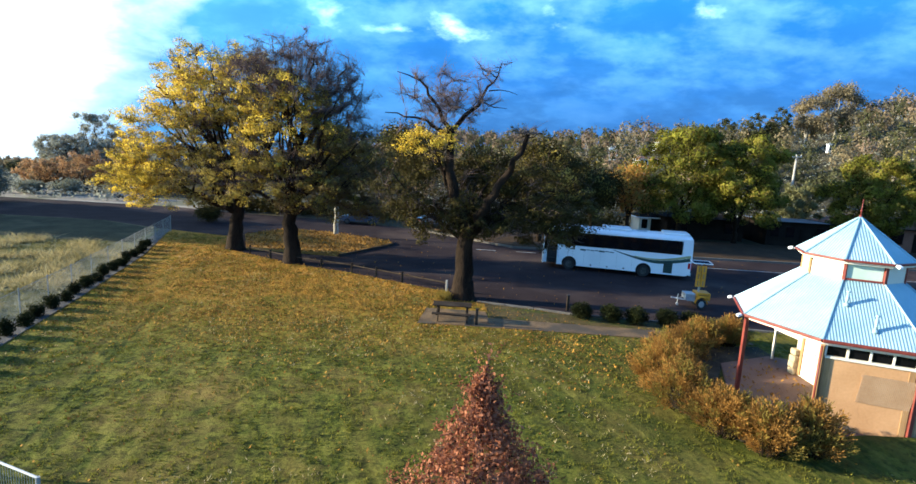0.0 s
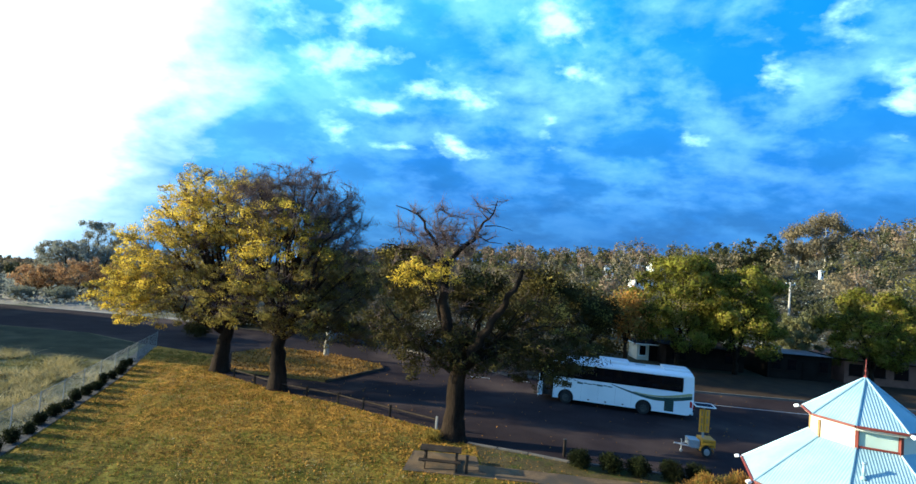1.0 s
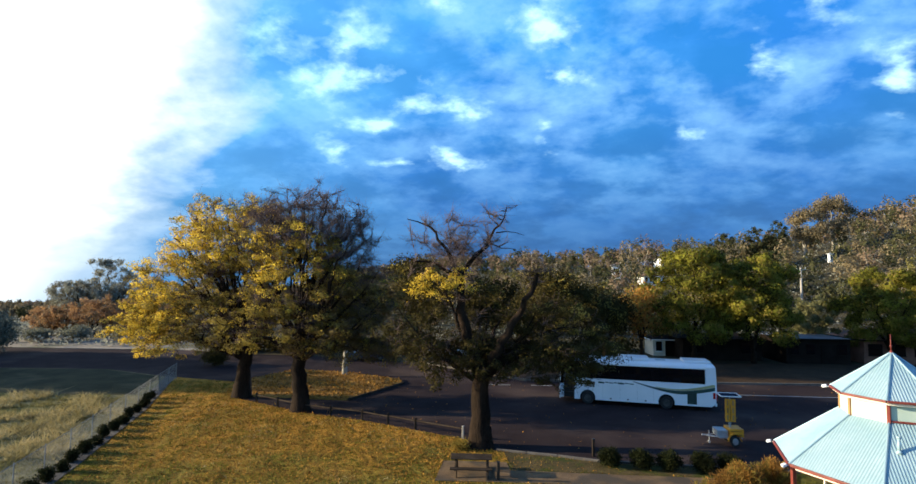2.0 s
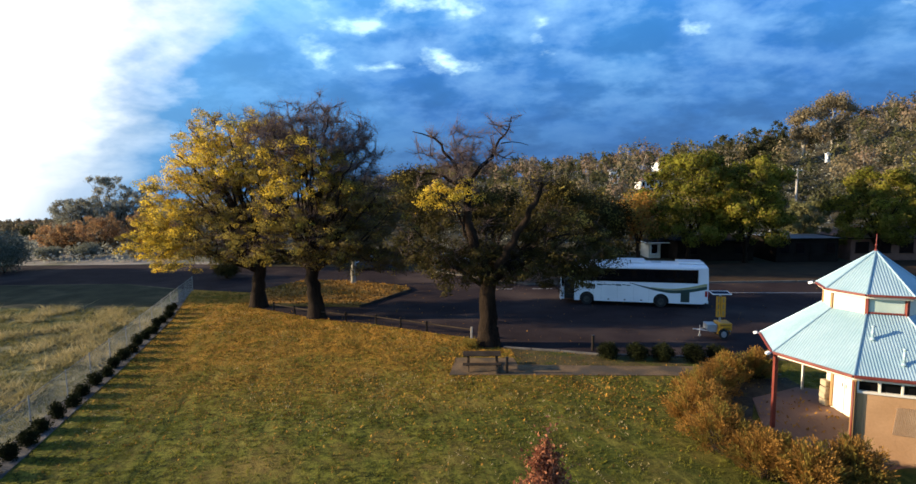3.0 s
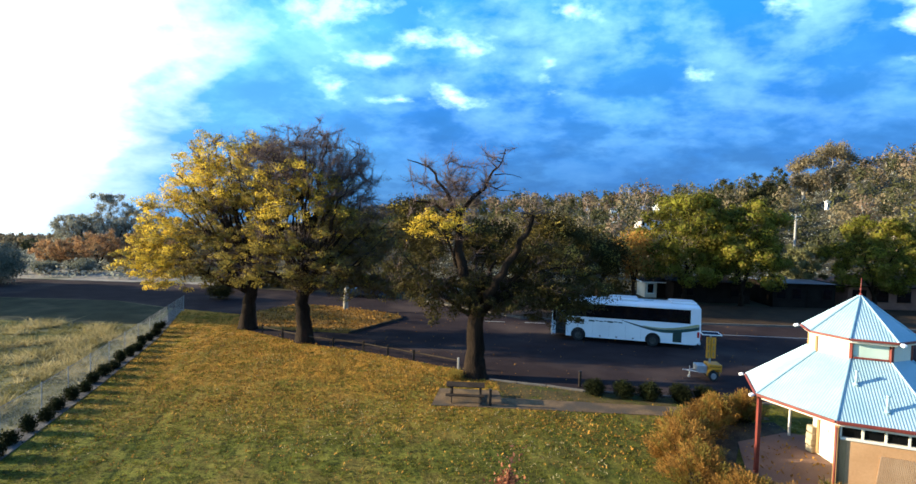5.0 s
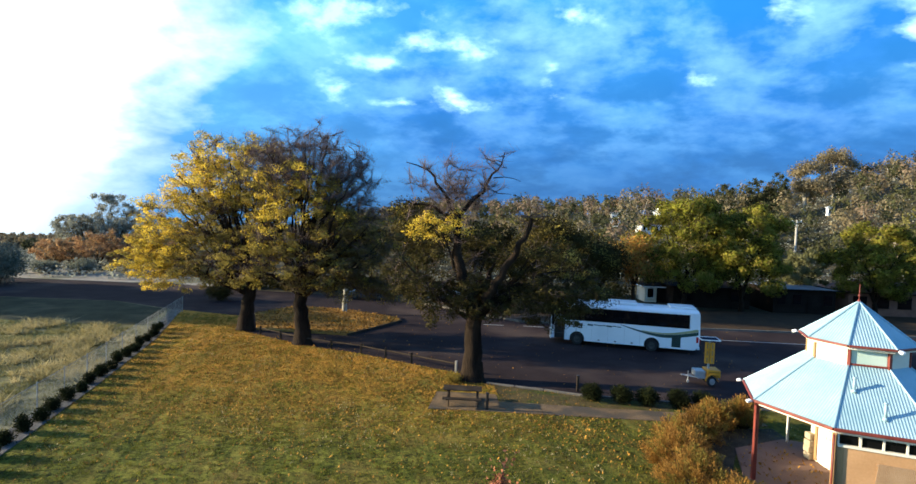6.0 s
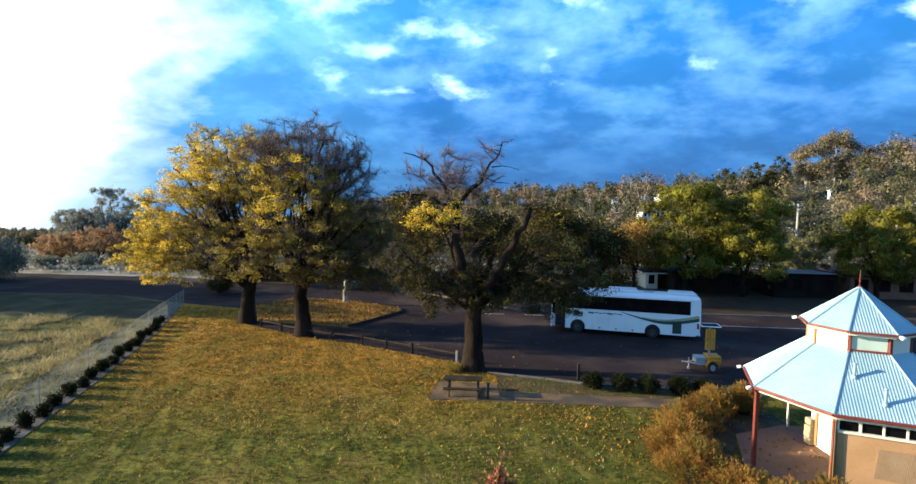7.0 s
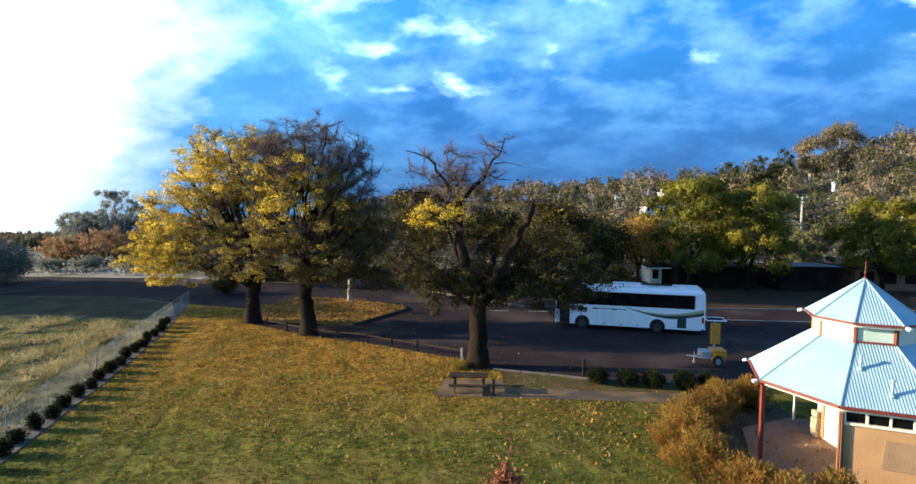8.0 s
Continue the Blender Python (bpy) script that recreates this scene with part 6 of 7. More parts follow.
    thick = [0.04 + 0.20 * min(1, (x - 5.2) / 3.0) for x in xs]
    stripe([(x, c - t) for x, c, t in zip(xs, curve, thick)], list(zip(xs, curve)), M["bus_green"], "dark green sweeping stripe")
    k0 = 8
    band = [(x, c + 0.012, 0.05 + 0.16 * (k / (n - k0)) ** 1.2) for k, (x, c) in enumerate(zip(xs[k0:], curve[k0:]))]
    stripe([(x, c) for x, c, t in band], [(x, min(1.87, c + t)) for x, c, t in band], M["bus_gold"], "pale gold sweeping stripe")
    bm = bmesh.new()
    add_box(bm, (L - 0.16, -0.004, 1.12), (0.16, 0.014, 0.42), None, 0.006)
    part("side_lamp", bm, M["lamp_red"], g, "red lamp wrapped round the rear corner")
    # unreadable painted name, as plain bars
    x = 2.75
    for k, w in enumerate((0.5, 0.28, 0.34, 0.26, 0.5, 0.3, 0.36)):
        bm = bmesh.new()
        add_box(bm, (x + w / 2, -0.003, 1.62 + 0.03 * (k % 2)), (w * 0.85, 0.008, 0.07 + 0.05 * (k in (0, 4))), Matrix.Rotation(0.05, 3, "Y"))
        part("name_bar", bm, M["bus_green"], g)
        x += w


build_coach()


def build_trailer():
    g = thing("sign_trailer", Matrix.Translation((15.3, 31.0, -0.07)) @ Matrix.Rotation(radians(-7), 4, "Z") @ Matrix.Diagonal((0.80, 0.9, 0.95, 1)), "yellow traffic sign trailer with folded board and solar panel", "trailer")
    bm = bmesh.new()
    for y in (-0.45, 0.45):
        add_box(bm, (-0.1, y, 0.48), (1.5, 0.08, 0.10), None, 0.01)
    for x in (-0.8, -0.1, 0.6):
        add_box(bm, (x, 0, 0.48), (0.08, 0.9, 0.10), None, 0.01)
    part("frame", bm, M["galvanised"], g, "galvanised steel frame")
    bm = bmesh.new()
    add_tube(bm, (-0.8, 0.4, 0.48), (-1.55, 0.0, 0.46), 0.04, 0.04, 8)
    add_tube(bm, (-0.8, -0.4, 0.48), (-1.55, 0.0, 0.46), 0.04, 0.04, 8)
    add_tube(bm, (-1.5, 0.0, 0.46), (-1.85, 0.0, 0.48), 0.045, 0.045, 8)
    part("drawbar", bm, M["galvanised"], g)
    bm = bmesh.new()
    add_tube(bm, (-1.35, 0.0, 0.08), (-1.35, 0.0, 0.75), 0.03, 0.03, 8)
    add_tube(bm, (-1.35, -0.04, 0.09), (-1.35, 0.04, 0.09), 0.09, 0.09, 12)
    part("jockey_wheel", bm, M["galvanised"], g)
    bm = bmesh.new()
    add_box(bm, (-0.62, 0, 0.70), (0.72, 0.86, 0.36), None, 0.03)
    part("battery_box", bm, M["galvanised"], g, "grey battery box")
    bm = bmesh.new()
    add_box(bm, (0.28, 0, 0.76), (0.95, 1.0, 0.46), None, 0.04)
    cab = part("control_box", bm, M["yellow_paint"], g, "yellow control box")
    for z in (0.66, 0.86):
        bm = bmesh.new()
        add_box(bm, (0.28, -0.505, z), (0.7, 0.02, 0.03))
        part("vent", bm, M["black_trim"], cab)
    for s in (-1, 1):
        wheel(g, (0.1, 0.62 * s, 0.33), 0.33, 0.2, (0, 1, 0), "small black trailer tyre", "galvanised")
        bm = bmesh.new()
        for k in range(9):
            a = radians(15 + 150 * k / 8)
            add_box(bm, (0.1 + 0.42 * math.cos(a), 0.62 * s, 0.33 + 0.42 * math.sin(a)), (0.17, 0.26, 0.02), Matrix.Rotation(math.pi / 2 - a, 3, "Y"))
        part("mudguard", bm, M["yellow_paint"], g)
    bm = bmesh.new()
    add_box(bm, (0.05, 0, 1.75), (0.12, 0.12, 2.1), None, 0.01)
    part("mast", bm, M["galvanised"], g)
    for x, w in ((-0.13, 0.30), (0.23, 0.34)):
        bm = bmesh.new()
        add_box(bm, (x, -0.10, 1.97), (w, 0.08, 1.32), None, 0.015)
        board = part("board", bm, M["yellow_paint"], g, "yellow folded sign board")
        for z in (1.54, 1.97, 2.40):
            bm = bmesh.new()
            add_box(bm, (x, -0.145, z), (w * 0.28, 0.02, 0.30), None, 0.004)
            part("lamp_bar", bm, M["timber"], board)
    tilt = Matrix.Rotation(radians(4), 3, "X")
    bm = bmesh.new()
    add_box(bm, (0.05, 0.1, 2.82), (1.30, 0.80, 0.03), tilt)
    panel = part("solar_panel", bm, M["solar"], g, "dark solar panel with pale frame")
    bm = bmesh.new()
    for dx, dy, sx, sy in ((0, 0.40, 1.36, 0.05), (0, -0.40, 1.36, 0.05), (0.65, 0, 0.05, 0.8), (-0.65, 0, 0.05, 0.8)):
        add_box(bm, tilt @ Vector((dx, dy, 0.012)) + Vector((0.05, 0.1, 2.82)), (sx, sy, 0.05), tilt)
    part("panel_frame", bm, M["white_paint"], panel)


build_trailer()

# ---------------------------------------------------------------- park furniture


def picnic_table(at, turn):
    g = thing("picnic_table", Matrix.Translation((*at, 0.025)) @ Matrix.Rotation(turn, 4, "Z"), "dark weathered timber picnic table with two benches", "picnic table")
    for k in range(5):
        bm = bmesh.new()
        add_box(bm, (0, (k - 2) * 0.155, 0.745), (1.9, 0.14, 0.045), None, 0.008)
        part("plank", bm, M["old_timber"], g)
    for s in (-1, 1):
        for k in range(2):
            bm = bmesh.new()
            add_box(bm, (0, s * (0.66 + 0.15 * k), 0.45), (1.9, 0.14, 0.045), None, 0.008)
            part("bench_plank", bm, M["old_timber"], g)
        bm = bmesh.new()
        add_box(bm, (0.72 * s, 0, 0.42), (0.07, 1.66, 0.09), None, 0.008)
        add_box(bm, (0.72 * s, 0, 0.69), (0.07, 0.74, 0.07), None, 0.008)
        part("bearer", bm, M["old_timber"], g)
        for t in (-1, 1):
            part("leg", beam((0.72 * s + 0.06, t * 0.60, 0.0), (0.72 * s + 0.06, t * 0.22, 0.70), 0.05, 0.10, 0.008), M["old_timber"], g)


picnic_table((0.75, 25.75), radians(-2))


def rail_fence():
    """Low timber posts with one rail between the lawn and the asphalt."""
    g = thing("rail_fence", Matrix.Identity(4), "low weathered timber post and rail barrier along the lawn", "fence")
    pts = [Vector((-14.6, 39.2, 0)), Vector((-10.6, 36.6, 0)), Vector((-6.1, 34.9, 0)), Vector((-2.5, 32.9, 0)), Vector((0.35, 31.3, 0))]
    posts = []
    for a, b in zip(pts[:-1], pts[1:]):
        n = max(1, round((b - a).length / 2.2))
        posts += [a.lerp(b, k / n) for k in range(n)]
    posts.append(pts[-1])
    rng = random.Random(3)
    for p in posts:
        bm = bmesh.new()
        add_box(bm, p + Vector((0, 0, 0.22)), (0.13, 0.13, 0.84 + rng.uniform(-0.03, 0.05)), Matrix.Rotation(rng.uniform(-0.3, 0.3), 3, "Z"), 0.02)
        # the last post gets paler wood to look sunlit
        part("post", bm, M["pole_wood"] if p == posts[-1] else M["old_timber"], g)
    for p, q in zip(posts[:-1], posts[1:]):
        bm = bmesh.new()
        add_tube(bm, p + Vector((0, 0.02, 0.46 + rng.uniform(-0.02, 0.02))), q + Vector((0, 0.02, 0.46 + rng.uniform(-0.02, 0.02))), 0.05, 0.045, 8)
        part("rail", bm, M["old_timber"], g)


rail_fence()


def bollard(at):
    g = thing("bollard", Matrix.Translation((*at, -0.05)), "short dark timber bollard beside the path", "bollard")
    bm = bmesh.new()
    add_box(bm, (0, 0, 0.42), (0.13, 0.13, 0.86), None, 0.015)
    part("post", bm, M["old_timber"], g)
    bm = bmesh.new()
    add_box(bm, (0, 0, 0.86), (0.15, 0.15, 0.04), None, 0.012)
    part("cap", bm, M["black_trim"], g)


for at in ((1.95, 25.0), (7.1, 28.6)):
    bollard(at)


def wire_fence():
    line = [Vector((-24.9, 47.2, 0)), Vector((-22.05, 37.3, 0)), Vector((-19.05, 27.1, 0)), Vector((-17.75, 22.3, 0)), Vector((-16.25, 16.5, 0)), Vector((-14.95, 11.5, 0)), Vector((-13.9, 7.0, 0))]
    g = thing("wire_fence", Matrix.Identity(4), "galvanised chain-link fence between lawn and paddock", "fence")
    posts = []
    for a, b in zip(line[:-1], line[1:]):
        n = max(1, round((b - a).length / 2.9))
        posts += [a.lerp(b, k / n) for k in range(n)]
    posts.append(line[-1])
    H = 1.35
    for p in posts:
        bm = bmesh.new()
        add_tube(bm, p + Vector((0, 0, -0.2)), p + Vector((0, 0, H + 0.05)), 0.026, 0.026, 8)
        bmesh.ops.create_icosphere(bm, subdivisions=1, radius=0.032, matrix=Matrix.Translation(p + Vector((0, 0, H + 0.05))))
        part("post", bm, M["wire"], g)
    for p, q in zip(posts[:-1], posts[1:]):
        bm = bmesh.new()
        add_tube(bm, p + Vector((0, 0, H)), q + Vector((0, 0, H)), 0.014, 0.014, 6)
        part("top_rail", bm, M["wire"], g)
        verts, faces = [], []
        length = (q - p).length
        step, r = 0.13, 0.0032
        u = (q - p).normalized()
        side = Vector((-u.y, u.x, 0))
        n = int(length / step)
        rise = int(H / step)
        for s in (-1, 1):
            for k in range(-rise if s > 0 else 0, n if s > 0 else n + rise):
                a, b = k * step, k * step + s * rise * step
                za, zb = 0.03, H
                t0, t1 = 0.0, 1.0
                if a < 0:
                    t0 = -a / (b - a)
                if b > length:
                    t1 = (length - a) / (b - a)
                if a > length:
                    t0 = (length - a) / (b - a)
                if b < 0:
                    t1 = -a / (b - a)
                if t1 - t0 < 0.02:
                    continue
                m = p + u * (a + (b - a) * t0) + Vector((0, 0, za + (zb - za) * t0))
                w = p + u * (a + (b - a) * t1) + Vector((0, 0, za + (zb - za) * t1))
                base = len(verts)
                for c in (m, w):
                    verts += [c + u * r, c - u * r * 0.5 + side * r, c - u * r * 0.5 - side * r]
                faces += [(base, base + 1, base + 4, base + 3), (base + 1, base + 2, base + 5, base + 4), (base + 2, base, base + 3, base + 5)]
        raw("wire_mesh", verts, faces, M["wire"], g, "grey diamond wire mesh")["kind"] = "stuff"


wire_fence()


def yard_fence():
    """The short return of wire fence at the foot of the lawn."""
    g = thing("wire_gate", Matrix.Identity(4), "grey pipe and wire gate at the edge of the lawn", "gate")
    line = [Vector((-11.9, 11.9, 0)), Vector((-9.4, 11.0, 0)), Vector((-7.3, 10.2, 0))]
    for p in line:
        bm = bmesh.new()
        add_tube(bm, p + Vector((0, 0, -0.2)), p + Vector((0, 0, 1.22)), 0.04, 0.04, 8)
        part("post", bm, M["galvanised"], g)
    for p, q in zip(line[:-1], line[1:]):
        for z in (1.2, 0.12):
            bm = bmesh.new()
            add_tube(bm, p + Vector((0, 0, z)), q + Vector((0, 0, z)), 0.028, 0.028, 8)
            part("rail", bm, M["galvanised"], g)
        n = 26
        for k in range(1, n):
            c = p.lerp(q, k / n)
            bm = bmesh.new()
            add_tube(bm, c + Vector((0, 0, 0.12)), c + Vector((0, 0, 1.2)), 0.006, 0.006, 4)
            part("wire", bm, M["galvanised"], g)


yard_fence()


def power_pole(at, h):
    z0 = terrain(*at)
    g = thing("power_pole", Matrix.Translation((*at, z0)), "grey timber power pole with one cross-arm", "power pole")
    bm = bmesh.new()
    add_tube(bm, (0, 0, -0.5), (0, 0, h), 0.22, 0.15, 10)
    part("pole", bm, M["pole_wood"], g, "", True)
    part("cross_arm", beam((-1.5, 0, h - 0.35), (1.0, 0.2, h - 0.35), 0.16, 0.16, 0.01), M["pole_wood"], g)
    part("brace", beam((-0.7, 0, h - 0.4), (0, 0, h - 1.1), 0.06, 0.06), M["galvanised"], g)
    for x in (-1.4, -0.7, 0.8):
        bm = bmesh.new()
        add_tube(bm, (x, 0.08, h - 0.27), (x, 0.08, h - 0.02), 0.06, 0.04, 8)
        part("insulator", bm, M["white_paint"], g)
    for x, far in ((-1.4, (9.5, 4.0, h - 4.6)), (0.8, (10.5, 5.0, h - 4.9))):
        a, b = Vector((x, 0.08, h - 0.05)), Vector(far)
        bm = bmesh.new()
        pts = [a.lerp(b, k / 10) - Vector((0, 0, 0.5 * 4 * (k / 10) * (1 - k / 10))) for k in range(11)]
        for p, q in zip(pts[:-1], pts[1:]):
            add_tube(bm, p, q, 0.035, 0.035, 5)
        part("cable", bm, M["black_trim"], g, "sagging dark cable")


power_pole((57.4, 90.0), 11.6 - terrain(57.4, 90.0))

# ---------------------------------------------------------------- buildings


def house(name, at, size, wall_h, roof_h, turn, wall_mat, roof_mat, label, windows=2, hip=0.35, group="", eave=0.4, door=True, trim="white_paint"):
    """A small house: walls with openings filled by windows and a door, and a hipped roof with eaves."""
    z0 = terrain(*at) if at[1] > 70 else -0.05
    g = thing(name, Matrix.Translation((*at, z0)) @ Matrix.Rotation(turn, 4, "Z"), label, "building", group)
    w, d = size
    for sx, sy, lx, ly in ((0, -1, w, 0.2), (0, 1, w, 0.2), (-1, 0, 0.2, d - 0.4), (1, 0, 0.2, d - 0.4)):
        bm = bmesh.new()
        add_box(bm, (sx * (w / 2 - 0.1), sy * (d / 2 - 0.1), wall_h / 2 - 0.4), (lx, ly, wall_h + 0.8))
        part("wall", bm, wall_mat, g)
    bm = bmesh.new()
    e = eave
    lo = [bm.verts.new(v) for v in ((-w / 2 - e, -d / 2 - e, wall_h), (w / 2 + e, -d / 2 - e, wall_h), (w / 2 + e, d / 2 + e, wall_h), (-w / 2 - e, d / 2 + e, wall_h))]
    k = hip * d
    hi = [bm.verts.new((-w / 2 + k, 0, wall_h + roof_h)), bm.verts.new((w / 2 - k, 0, wall_h + roof_h))]
    bm.faces.new((lo[0], lo[1], hi[1], hi[0]))
    bm.faces.new((lo[1], lo[2], hi[1]))
    bm.faces.new((lo[2], lo[3], hi[0], hi[1]))
    bm.faces.new((lo[3], lo[0], hi[0]))
    bm.faces.new(lo[::-1])
    part("roof", bm, roof_mat, g)
    bm = bmesh.new()
    for a, b in zip(lo_pts(w, d, e, wall_h), lo_pts(w, d, e, wall_h)[1:] + lo_pts(w, d, e, wall_h)[:1]):
        add_tube(bm, a, b, 0.06, 0.06, 6)
    part("gutter", bm, M[trim], g)
    n = windows + (1 if door else 0)
    for j in range(n):
        x = (j + 0.5) / n * w - w / 2
        is_door = door and j == n // 2
        ww, hh, zc = (0.95, 2.05, 1.02) if is_door else (min(1.6, w / n * 0.55), 1.15, wall_h * 0.58)
        bm = bmesh.new()
        add_box(bm, (x, -d / 2 - 0.01, zc), (ww + 0.16, 0.09, hh + 0.16), None, 0.01)
        win = part("door" if is_door else "window", bm, M[trim] if not is_door else M["dark_wall"], g)
        if not is_door:
            bm = bmesh.new()
            add_box(bm, (x, -d / 2 - 0.05, zc), (ww, 0.03, hh))
            part("pane", bm, M["dark_glass"], win)
            bm = bmesh.new()
            add_box(bm, (x, -d / 2 - 0.08, zc - hh / 2 - 0.08), (ww + 0.24, 0.16, 0.05))
            part("sill", bm, M[trim], win)
    return g


def lo_pts(w, d, e, z):
    return [Vector(v) for v in ((-w / 2 - e, -d / 2 - e, z), (w / 2 + e, -d / 2 - e, z), (w / 2 + e, d / 2 + e, z), (-w / 2 - e, d / 2 + e, z))]


house("kiosk", (25.0, 67.4), (2.7, 3.0), 1.9, 0.9, 0.0, M["cream_wall"], M["dark_wall"], "small cream kiosk with a dark hipped roof", 1, 0.4, door=True)
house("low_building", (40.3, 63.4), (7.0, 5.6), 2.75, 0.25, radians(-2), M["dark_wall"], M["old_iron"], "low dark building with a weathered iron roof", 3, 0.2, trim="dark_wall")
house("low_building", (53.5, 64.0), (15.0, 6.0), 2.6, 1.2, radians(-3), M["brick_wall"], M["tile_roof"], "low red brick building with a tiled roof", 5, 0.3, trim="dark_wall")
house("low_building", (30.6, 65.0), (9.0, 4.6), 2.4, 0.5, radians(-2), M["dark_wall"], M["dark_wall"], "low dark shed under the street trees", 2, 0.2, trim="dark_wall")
HILL = "houses on the wooded hill"
house("hill_house", (48.6, 136.0), (5.6, 4.0), 1.9, 0.7, 0.1, M["white_paint"], M["tile_roof"], "long white house among the trees on the hill", 4, 0.3, HILL)
house("hill_house", (43.9, 150.0), (2.6, 4.0), 3.4, 0.8, -0.2, M["white_paint"], M["tile_roof"], "tall white house among the trees on the hill", 2, 0.3, HILL)
house("hill_house", (62.1, 164.0), (3.4, 4.0), 2.6, 0.8, 0.2, M["white_paint"], M["tile_roof"], "white house high among the trees", 2, 0.3, HILL)
house("hill_house", (91.7, 132.0), (0.7, 0.9), 2.1, 0.3, 0.0, M["white_paint"], M["iron_roof"], "narrow white tower house on the hill", 1, 0.3, HILL, 0.15, False)

house("far_house", (-92.0, 126.0), (7.0, 5.0), 3.0, 1.2, -0.1, M["cream_wall"], M["tile_roof"], "cream house among far trees beyond the paddock", 2, 0.3)

# ---------------------------------------------------------------- parked cars


def parked_car(at, turn, paint, label, z=-0.07):
    g = thing("parked_car", Matrix.Translation((*at, z)) @ Matrix.Rotation(turn, 4, "Z"), label, "car", "parked cars")
    prof = [(-2.15, 0.35), (-2.2, 0.62), (-2.05, 0.86), (-1.15, 0.95), (1.75, 0.98), (2.15, 0.88), (2.2, 0.5), (2.1, 0.32)]
    part("body", side_panel(prof, -0.86, 0.86), paint, g)
    cab = [(-1.15, 0.95), (-0.45, 1.42), (0.95, 1.46), (1.7, 0.98)]
    part("cabin", side_panel(cab, -0.74, 0.74), M["dark_glass"], g, "dark car windows")
    bm = bmesh.new()
    add_box(bm, (0.25, 0, 1.455), (1.45, 1.40, 0.05), None, 0.02)
    part("roof", bm, paint, g)
    for x in (-1.35, 1.35):
        for y in (-0.78, 0.78):
            wheel(g, (x, y, 0.32), 0.32, 0.2, (0, 1, 0), "black car tyre")
    for y in (-0.6, 0.6):
        bm = bmesh.new()
        add_box(bm, (-2.17, y, 0.68), (0.08, 0.36, 0.14), None, 0.03)
        part("headlight", bm, M["white_paint"], g, "clear headlight")
        bm = bmesh.new()
        add_box(bm, (2.17, y, 0.74), (0.08, 0.36, 0.14), None, 0.03)
        part("tail_lamp", bm, M["lamp_red"], g, "red tail lamp")


parked_car((-44.0, 72.4), radians(-12), M["car_blue"], "dark blue parked car beyond the paddock", 0.0)
parked_car((-10.2, 59.6), radians(4), M["car_blue"], "dark blue parked car behind the trees")
parked_car((-1.6, 60.6), radians(-160), M["car_silver"], "silver parked car in the shade of the trees", 0.02)

# ---------------------------------------------------------------- grass, fallen leaves, undergrowth


def on_ground(rng, n, box, test):
    x = rng.uniform(box[0], box[1], n)
    y = rng.uniform(box[2], box[3], n)
    ok = np.array([test(a, b) for a, b in zip(x, y)])
    return np.stack([x[ok], y[ok]], 1)


def blades(rng, spots, height, width, per, lean=0.5, z=0.0):
    """Upright grass blades in small tufts, as narrow triangles."""
    c = np.repeat(spots, per, 0) + rng.normal(0, width * 1.2, (len(spots) * per, 2))
    n = len(c)
    a = rng.uniform(0, 2 * math.pi, n)
    h = height * rng.uniform(0.5, 1.3, n)
    w = width * rng.uniform(0.6, 1.3, n) * 0.5
    base = np.column_stack([c, np.full(n, z - 0.01)])
    side = np.column_stack([np.cos(a), np.sin(a), np.zeros(n)]) * w[:, None]
    tip = base + np.column_stack([rng.normal(0, lean, n) * h, rng.normal(0, lean, n) * h, h])
    v = np.stack([base - side, base + side, tip], 1).reshape(-1, 3)
    return v, np.arange(3 * n).reshape(n, 3)


def flat_leaves(rng, spots, size, z):
    n = len(spots)
    c = np.column_stack([spots, z + rng.uniform(0.004, 0.055, n)])
    a = rng.uniform(0, 2 * math.pi, n)
    t = rng.normal(0, 0.8, (n, 2))
    d = np.column_stack([np.cos(a), np.sin(a), t[:, 0]])
    e = np.column_stack([-np.sin(a), np.cos(a), t[:, 1]])
    s = (size * rng.uniform(0.6, 1.3, n))[:, None]
    v = np.stack([c - d * s * 0.5, c + e * s * 0.32, c + d * s * 0.5, c - e * s * 0.32], 1)
    v[:, :, 2] = np.maximum(v[:, :, 2], z + 0.003)
    return v.reshape(-1, 3), np.arange(4 * n).reshape(n, 4)


def litter(x, y):
    """How thick the leaves lie: most under the elms, drifting down the lawn."""
    d = 0.0
    for cx, cy, r in ((-14, 37, 11), (-4, 31, 9), (1, 28, 4), (-9, 31, 9), (6, 22.5, 3)):
        d += 0.66 * math.exp(-((x - cx) ** 2 + (y - cy) ** 2) / (r * r))
    return d * (0.55 + 0.9 * (noise.noise((x * 0.35, y * 0.35, 1.0)) + 0.3)) + 0.006


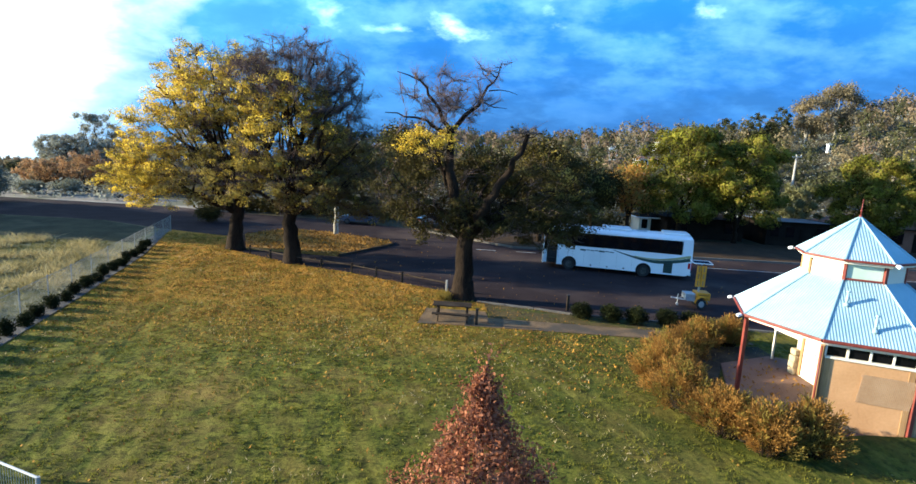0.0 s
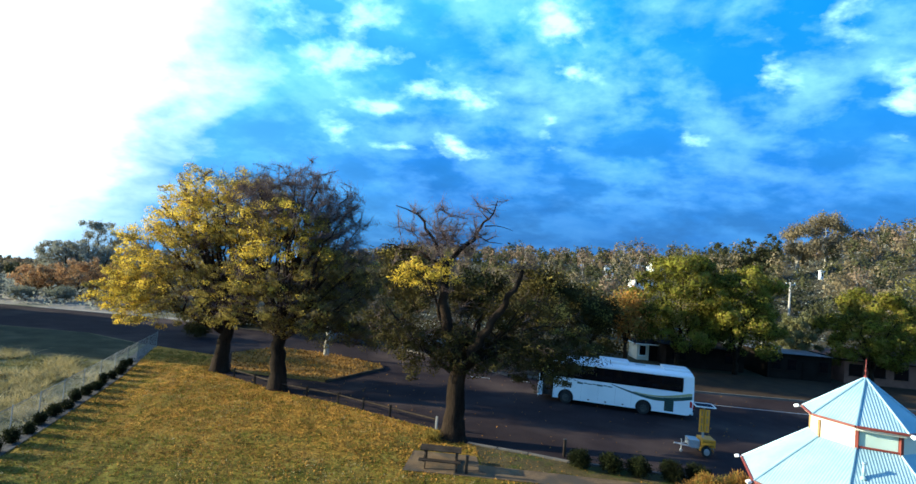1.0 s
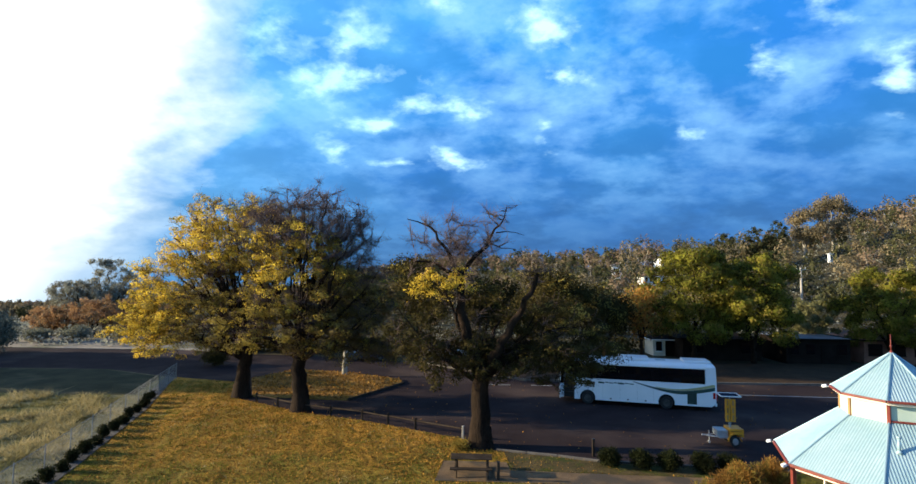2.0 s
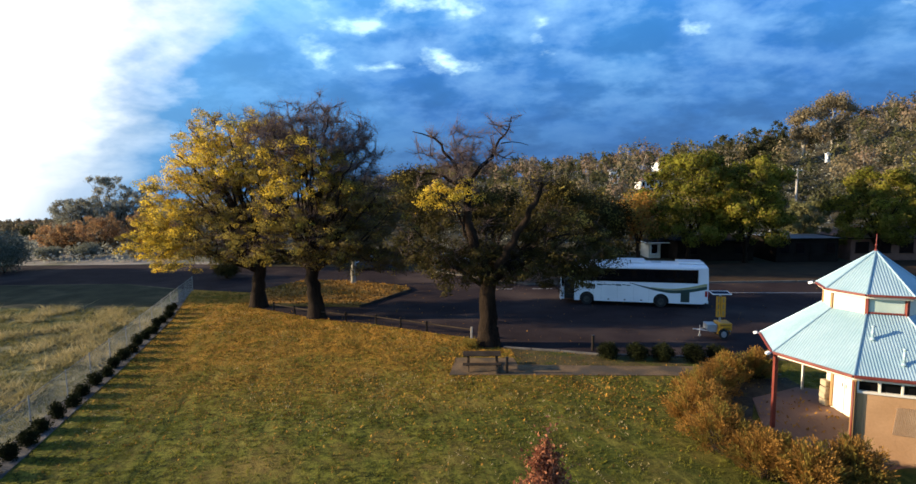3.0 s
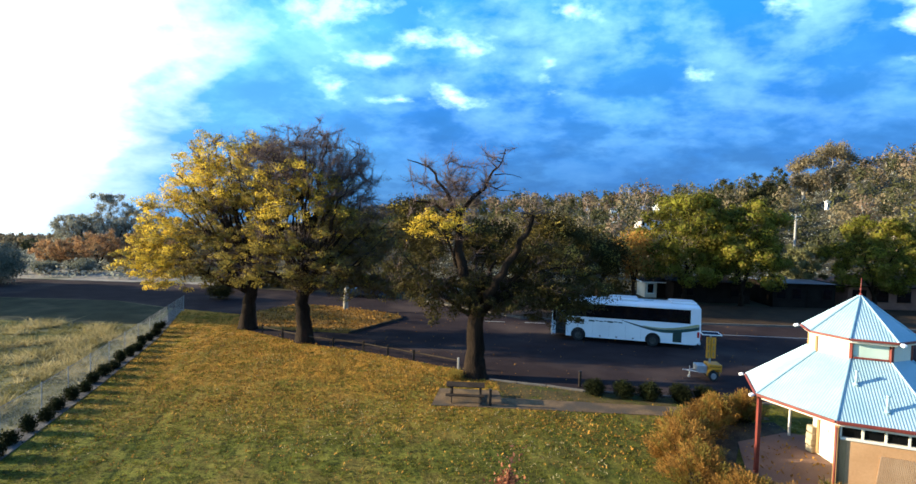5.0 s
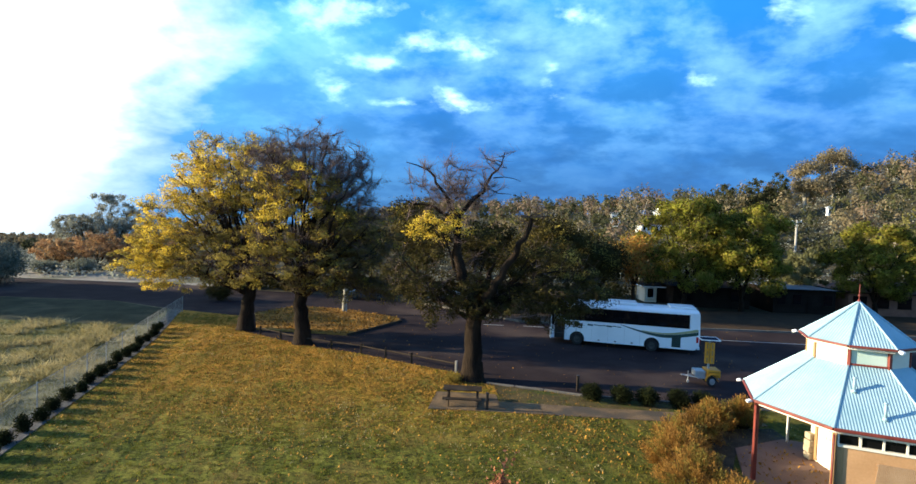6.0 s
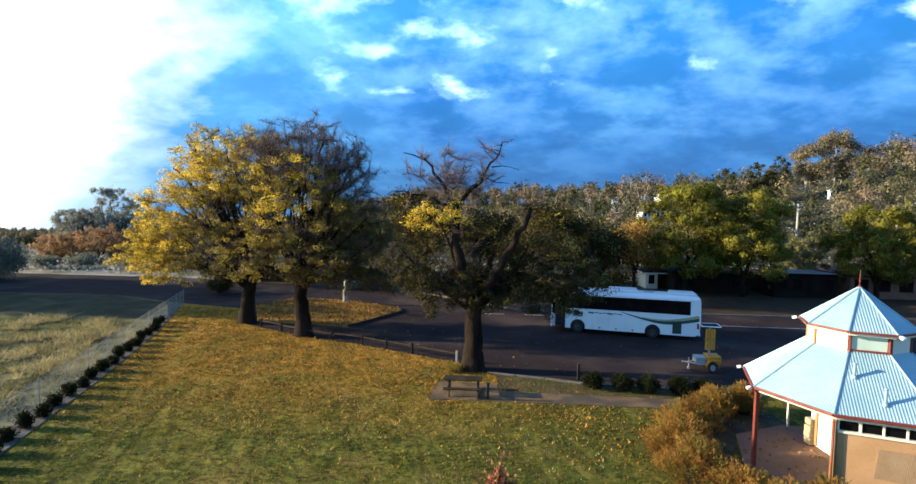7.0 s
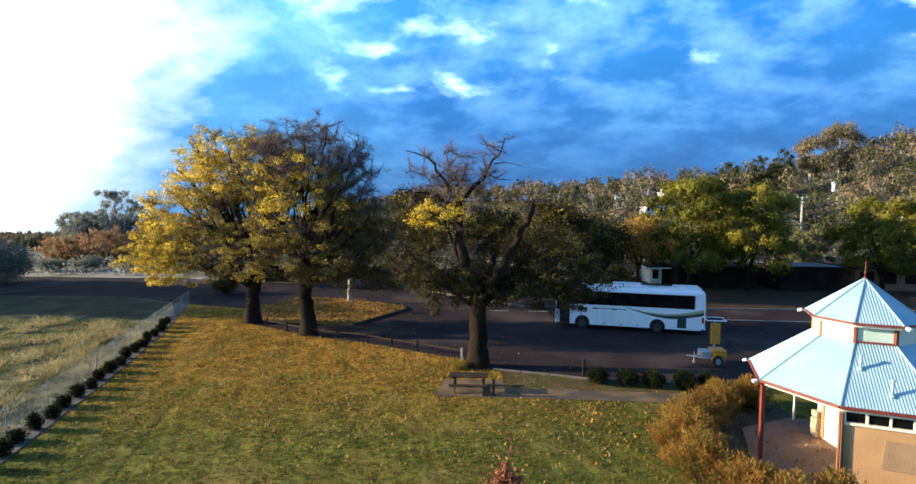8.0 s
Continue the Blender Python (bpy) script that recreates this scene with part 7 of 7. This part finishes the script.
def scatter_ground():
    rng = np.random.default_rng(300)
    lawn = lambda x, y: inside(x, y, LAWN) and not inside(x, y, PATH_OUT) and not (inside(x, y, STRIP) and rng.random() < 0.75) and math.hypot(x - GX, y - GY) > 4.0
    spots = on_ground(rng, 62000, (-27, 22, 8, 47), lambda x, y: lawn(x, y) and noise.noise((x * 1.1, y * 1.1, 2.0)) > -0.12)
    tagged(cards("grass", [blades(rng, spots, 0.075, 0.042, 4, 0.55)], M["blade"]), "short green lawn grass", "grass", "", "stuff")
    dry = on_ground(rng, 9000, (-27, 22, 8, 47), lambda x, y: lawn(x, y) and noise.noise((x * 0.16, y * 0.16, 5.0)) > 0.05)
    tagged(cards("grass", [blades(rng, dry, 0.075, 0.045, 3, 0.7)], M["dry_blade"]), "dry yellow tufts in the lawn", "grass", "", "stuff")
    rng2 = np.random.default_rng(301)
    fall = on_ground(rng2, 190000, (-27, 22, 9, 48), lambda x, y: lawn(x, y) and rng2.random() < litter(x, y))
    tagged(cards("fallen_leaves", [flat_leaves(rng2, fall, 0.074, 0.012)], M["fallen"]), "yellow and brown leaves lying on the lawn", "leaves", "", "stuff")
    isl = on_ground(rng2, 9000, (-19, -4, 39, 53), lambda x, y: inside(x, y, ISLAND))
    road = on_ground(rng2, 3500, (-20, 40, 24, 50), lambda x, y: inside(x, y, ROAD) and not inside(x, y, ISLAND) and rng2.random() < 0.12 + 0.5 * litter(x, y))
    tagged(cards("fallen_leaves", [flat_leaves(rng2, isl, 0.15, 0.068), flat_leaves(rng2, road, 0.10, -0.066)], M["fallen"]), "orange leaves on the island and along the asphalt", "leaves", "", "stuff")
    porch = on_ground(rng2, 300, (GX - 4, GX, GY - 3.4, GY + 3.4), lambda x, y: math.hypot(x - GX, y - GY) < 3.5)
    tagged(cards("fallen_leaves", [flat_leaves(rng2, porch, 0.11, 0.095)], M["fallen"]), "dead leaves blown on to the porch floor", "leaves", "", "stuff")
    pad = on_ground(rng2, 17000, (-58, -14, 10, 43), lambda x, y: inside(x, y, PADDOCK) and y < 40.5 + 1.6 * noise.noise((x * 0.3, 4.0, 0.0)))
    high = [p for p in pad if noise.noise((p[0] * 0.3, p[1] * 0.3, 9.0)) > 0.06]
    low = [p for p in pad if noise.noise((p[0] * 0.3, p[1] * 0.3, 9.0)) <= 0.06]
    tagged(cards("dry_grass", [blades(rng2, np.array(high), 0.46, 0.07, 8, 0.95, -0.02)], M["straw_blade"]), "long dry straw-coloured paddock grass", "grass", "", "stuff")
    tagged(cards("dry_grass", [blades(rng2, np.array(low), 0.20, 0.06, 6, 0.8, -0.02)], M["paddock_blade"]), "shorter olive grass between the dry tufts", "grass", "", "stuff")
    # scrub between the trees of the hill and beyond the paddock
    spots = [(rng2.uniform(-0.05, 0.95) * y, y) for y in rng2.uniform(74, 190, 2600)]
    spots += [(rng2.uniform(-1.05, -0.62) * y, y) for y in rng2.uniform(68, 120, 900)]
    bush = np.array([(x, y, terrain(x, y) + 0.3) for x, y in spots if y + 0.25 * x > 84 or x < 0])
    bush = np.repeat(bush, 9, 0) + rng2.normal(0, 0.6, (len(bush) * 9, 3)) * (1.2, 1.2, 0.9)
    tagged(cards("scrub", [leaf_cards(rng2, bush, 0.5, normal=np.tile((0.0, 0.0, 1.0), (len(bush), 1)))], M["leaf_haze_grey"]), "low grey-green scrub between the trees", "scrub", "", "stuff")
    # undergrowth below the far trees, its leaves dark to deepen the shade there
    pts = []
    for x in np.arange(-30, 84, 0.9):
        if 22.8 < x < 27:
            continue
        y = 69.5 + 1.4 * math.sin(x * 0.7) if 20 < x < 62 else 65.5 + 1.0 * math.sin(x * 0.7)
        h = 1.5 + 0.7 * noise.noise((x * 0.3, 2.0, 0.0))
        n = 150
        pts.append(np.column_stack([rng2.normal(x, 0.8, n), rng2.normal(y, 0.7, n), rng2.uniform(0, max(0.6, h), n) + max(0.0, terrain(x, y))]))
    tagged(cards("undergrowth", [leaf_cards(rng2, np.concatenate(pts), 0.42)], M["leaf_dark"]), "undergrowth below the far trees, coloured dark for shade", "undergrowth", "", "stuff")


scatter_ground()
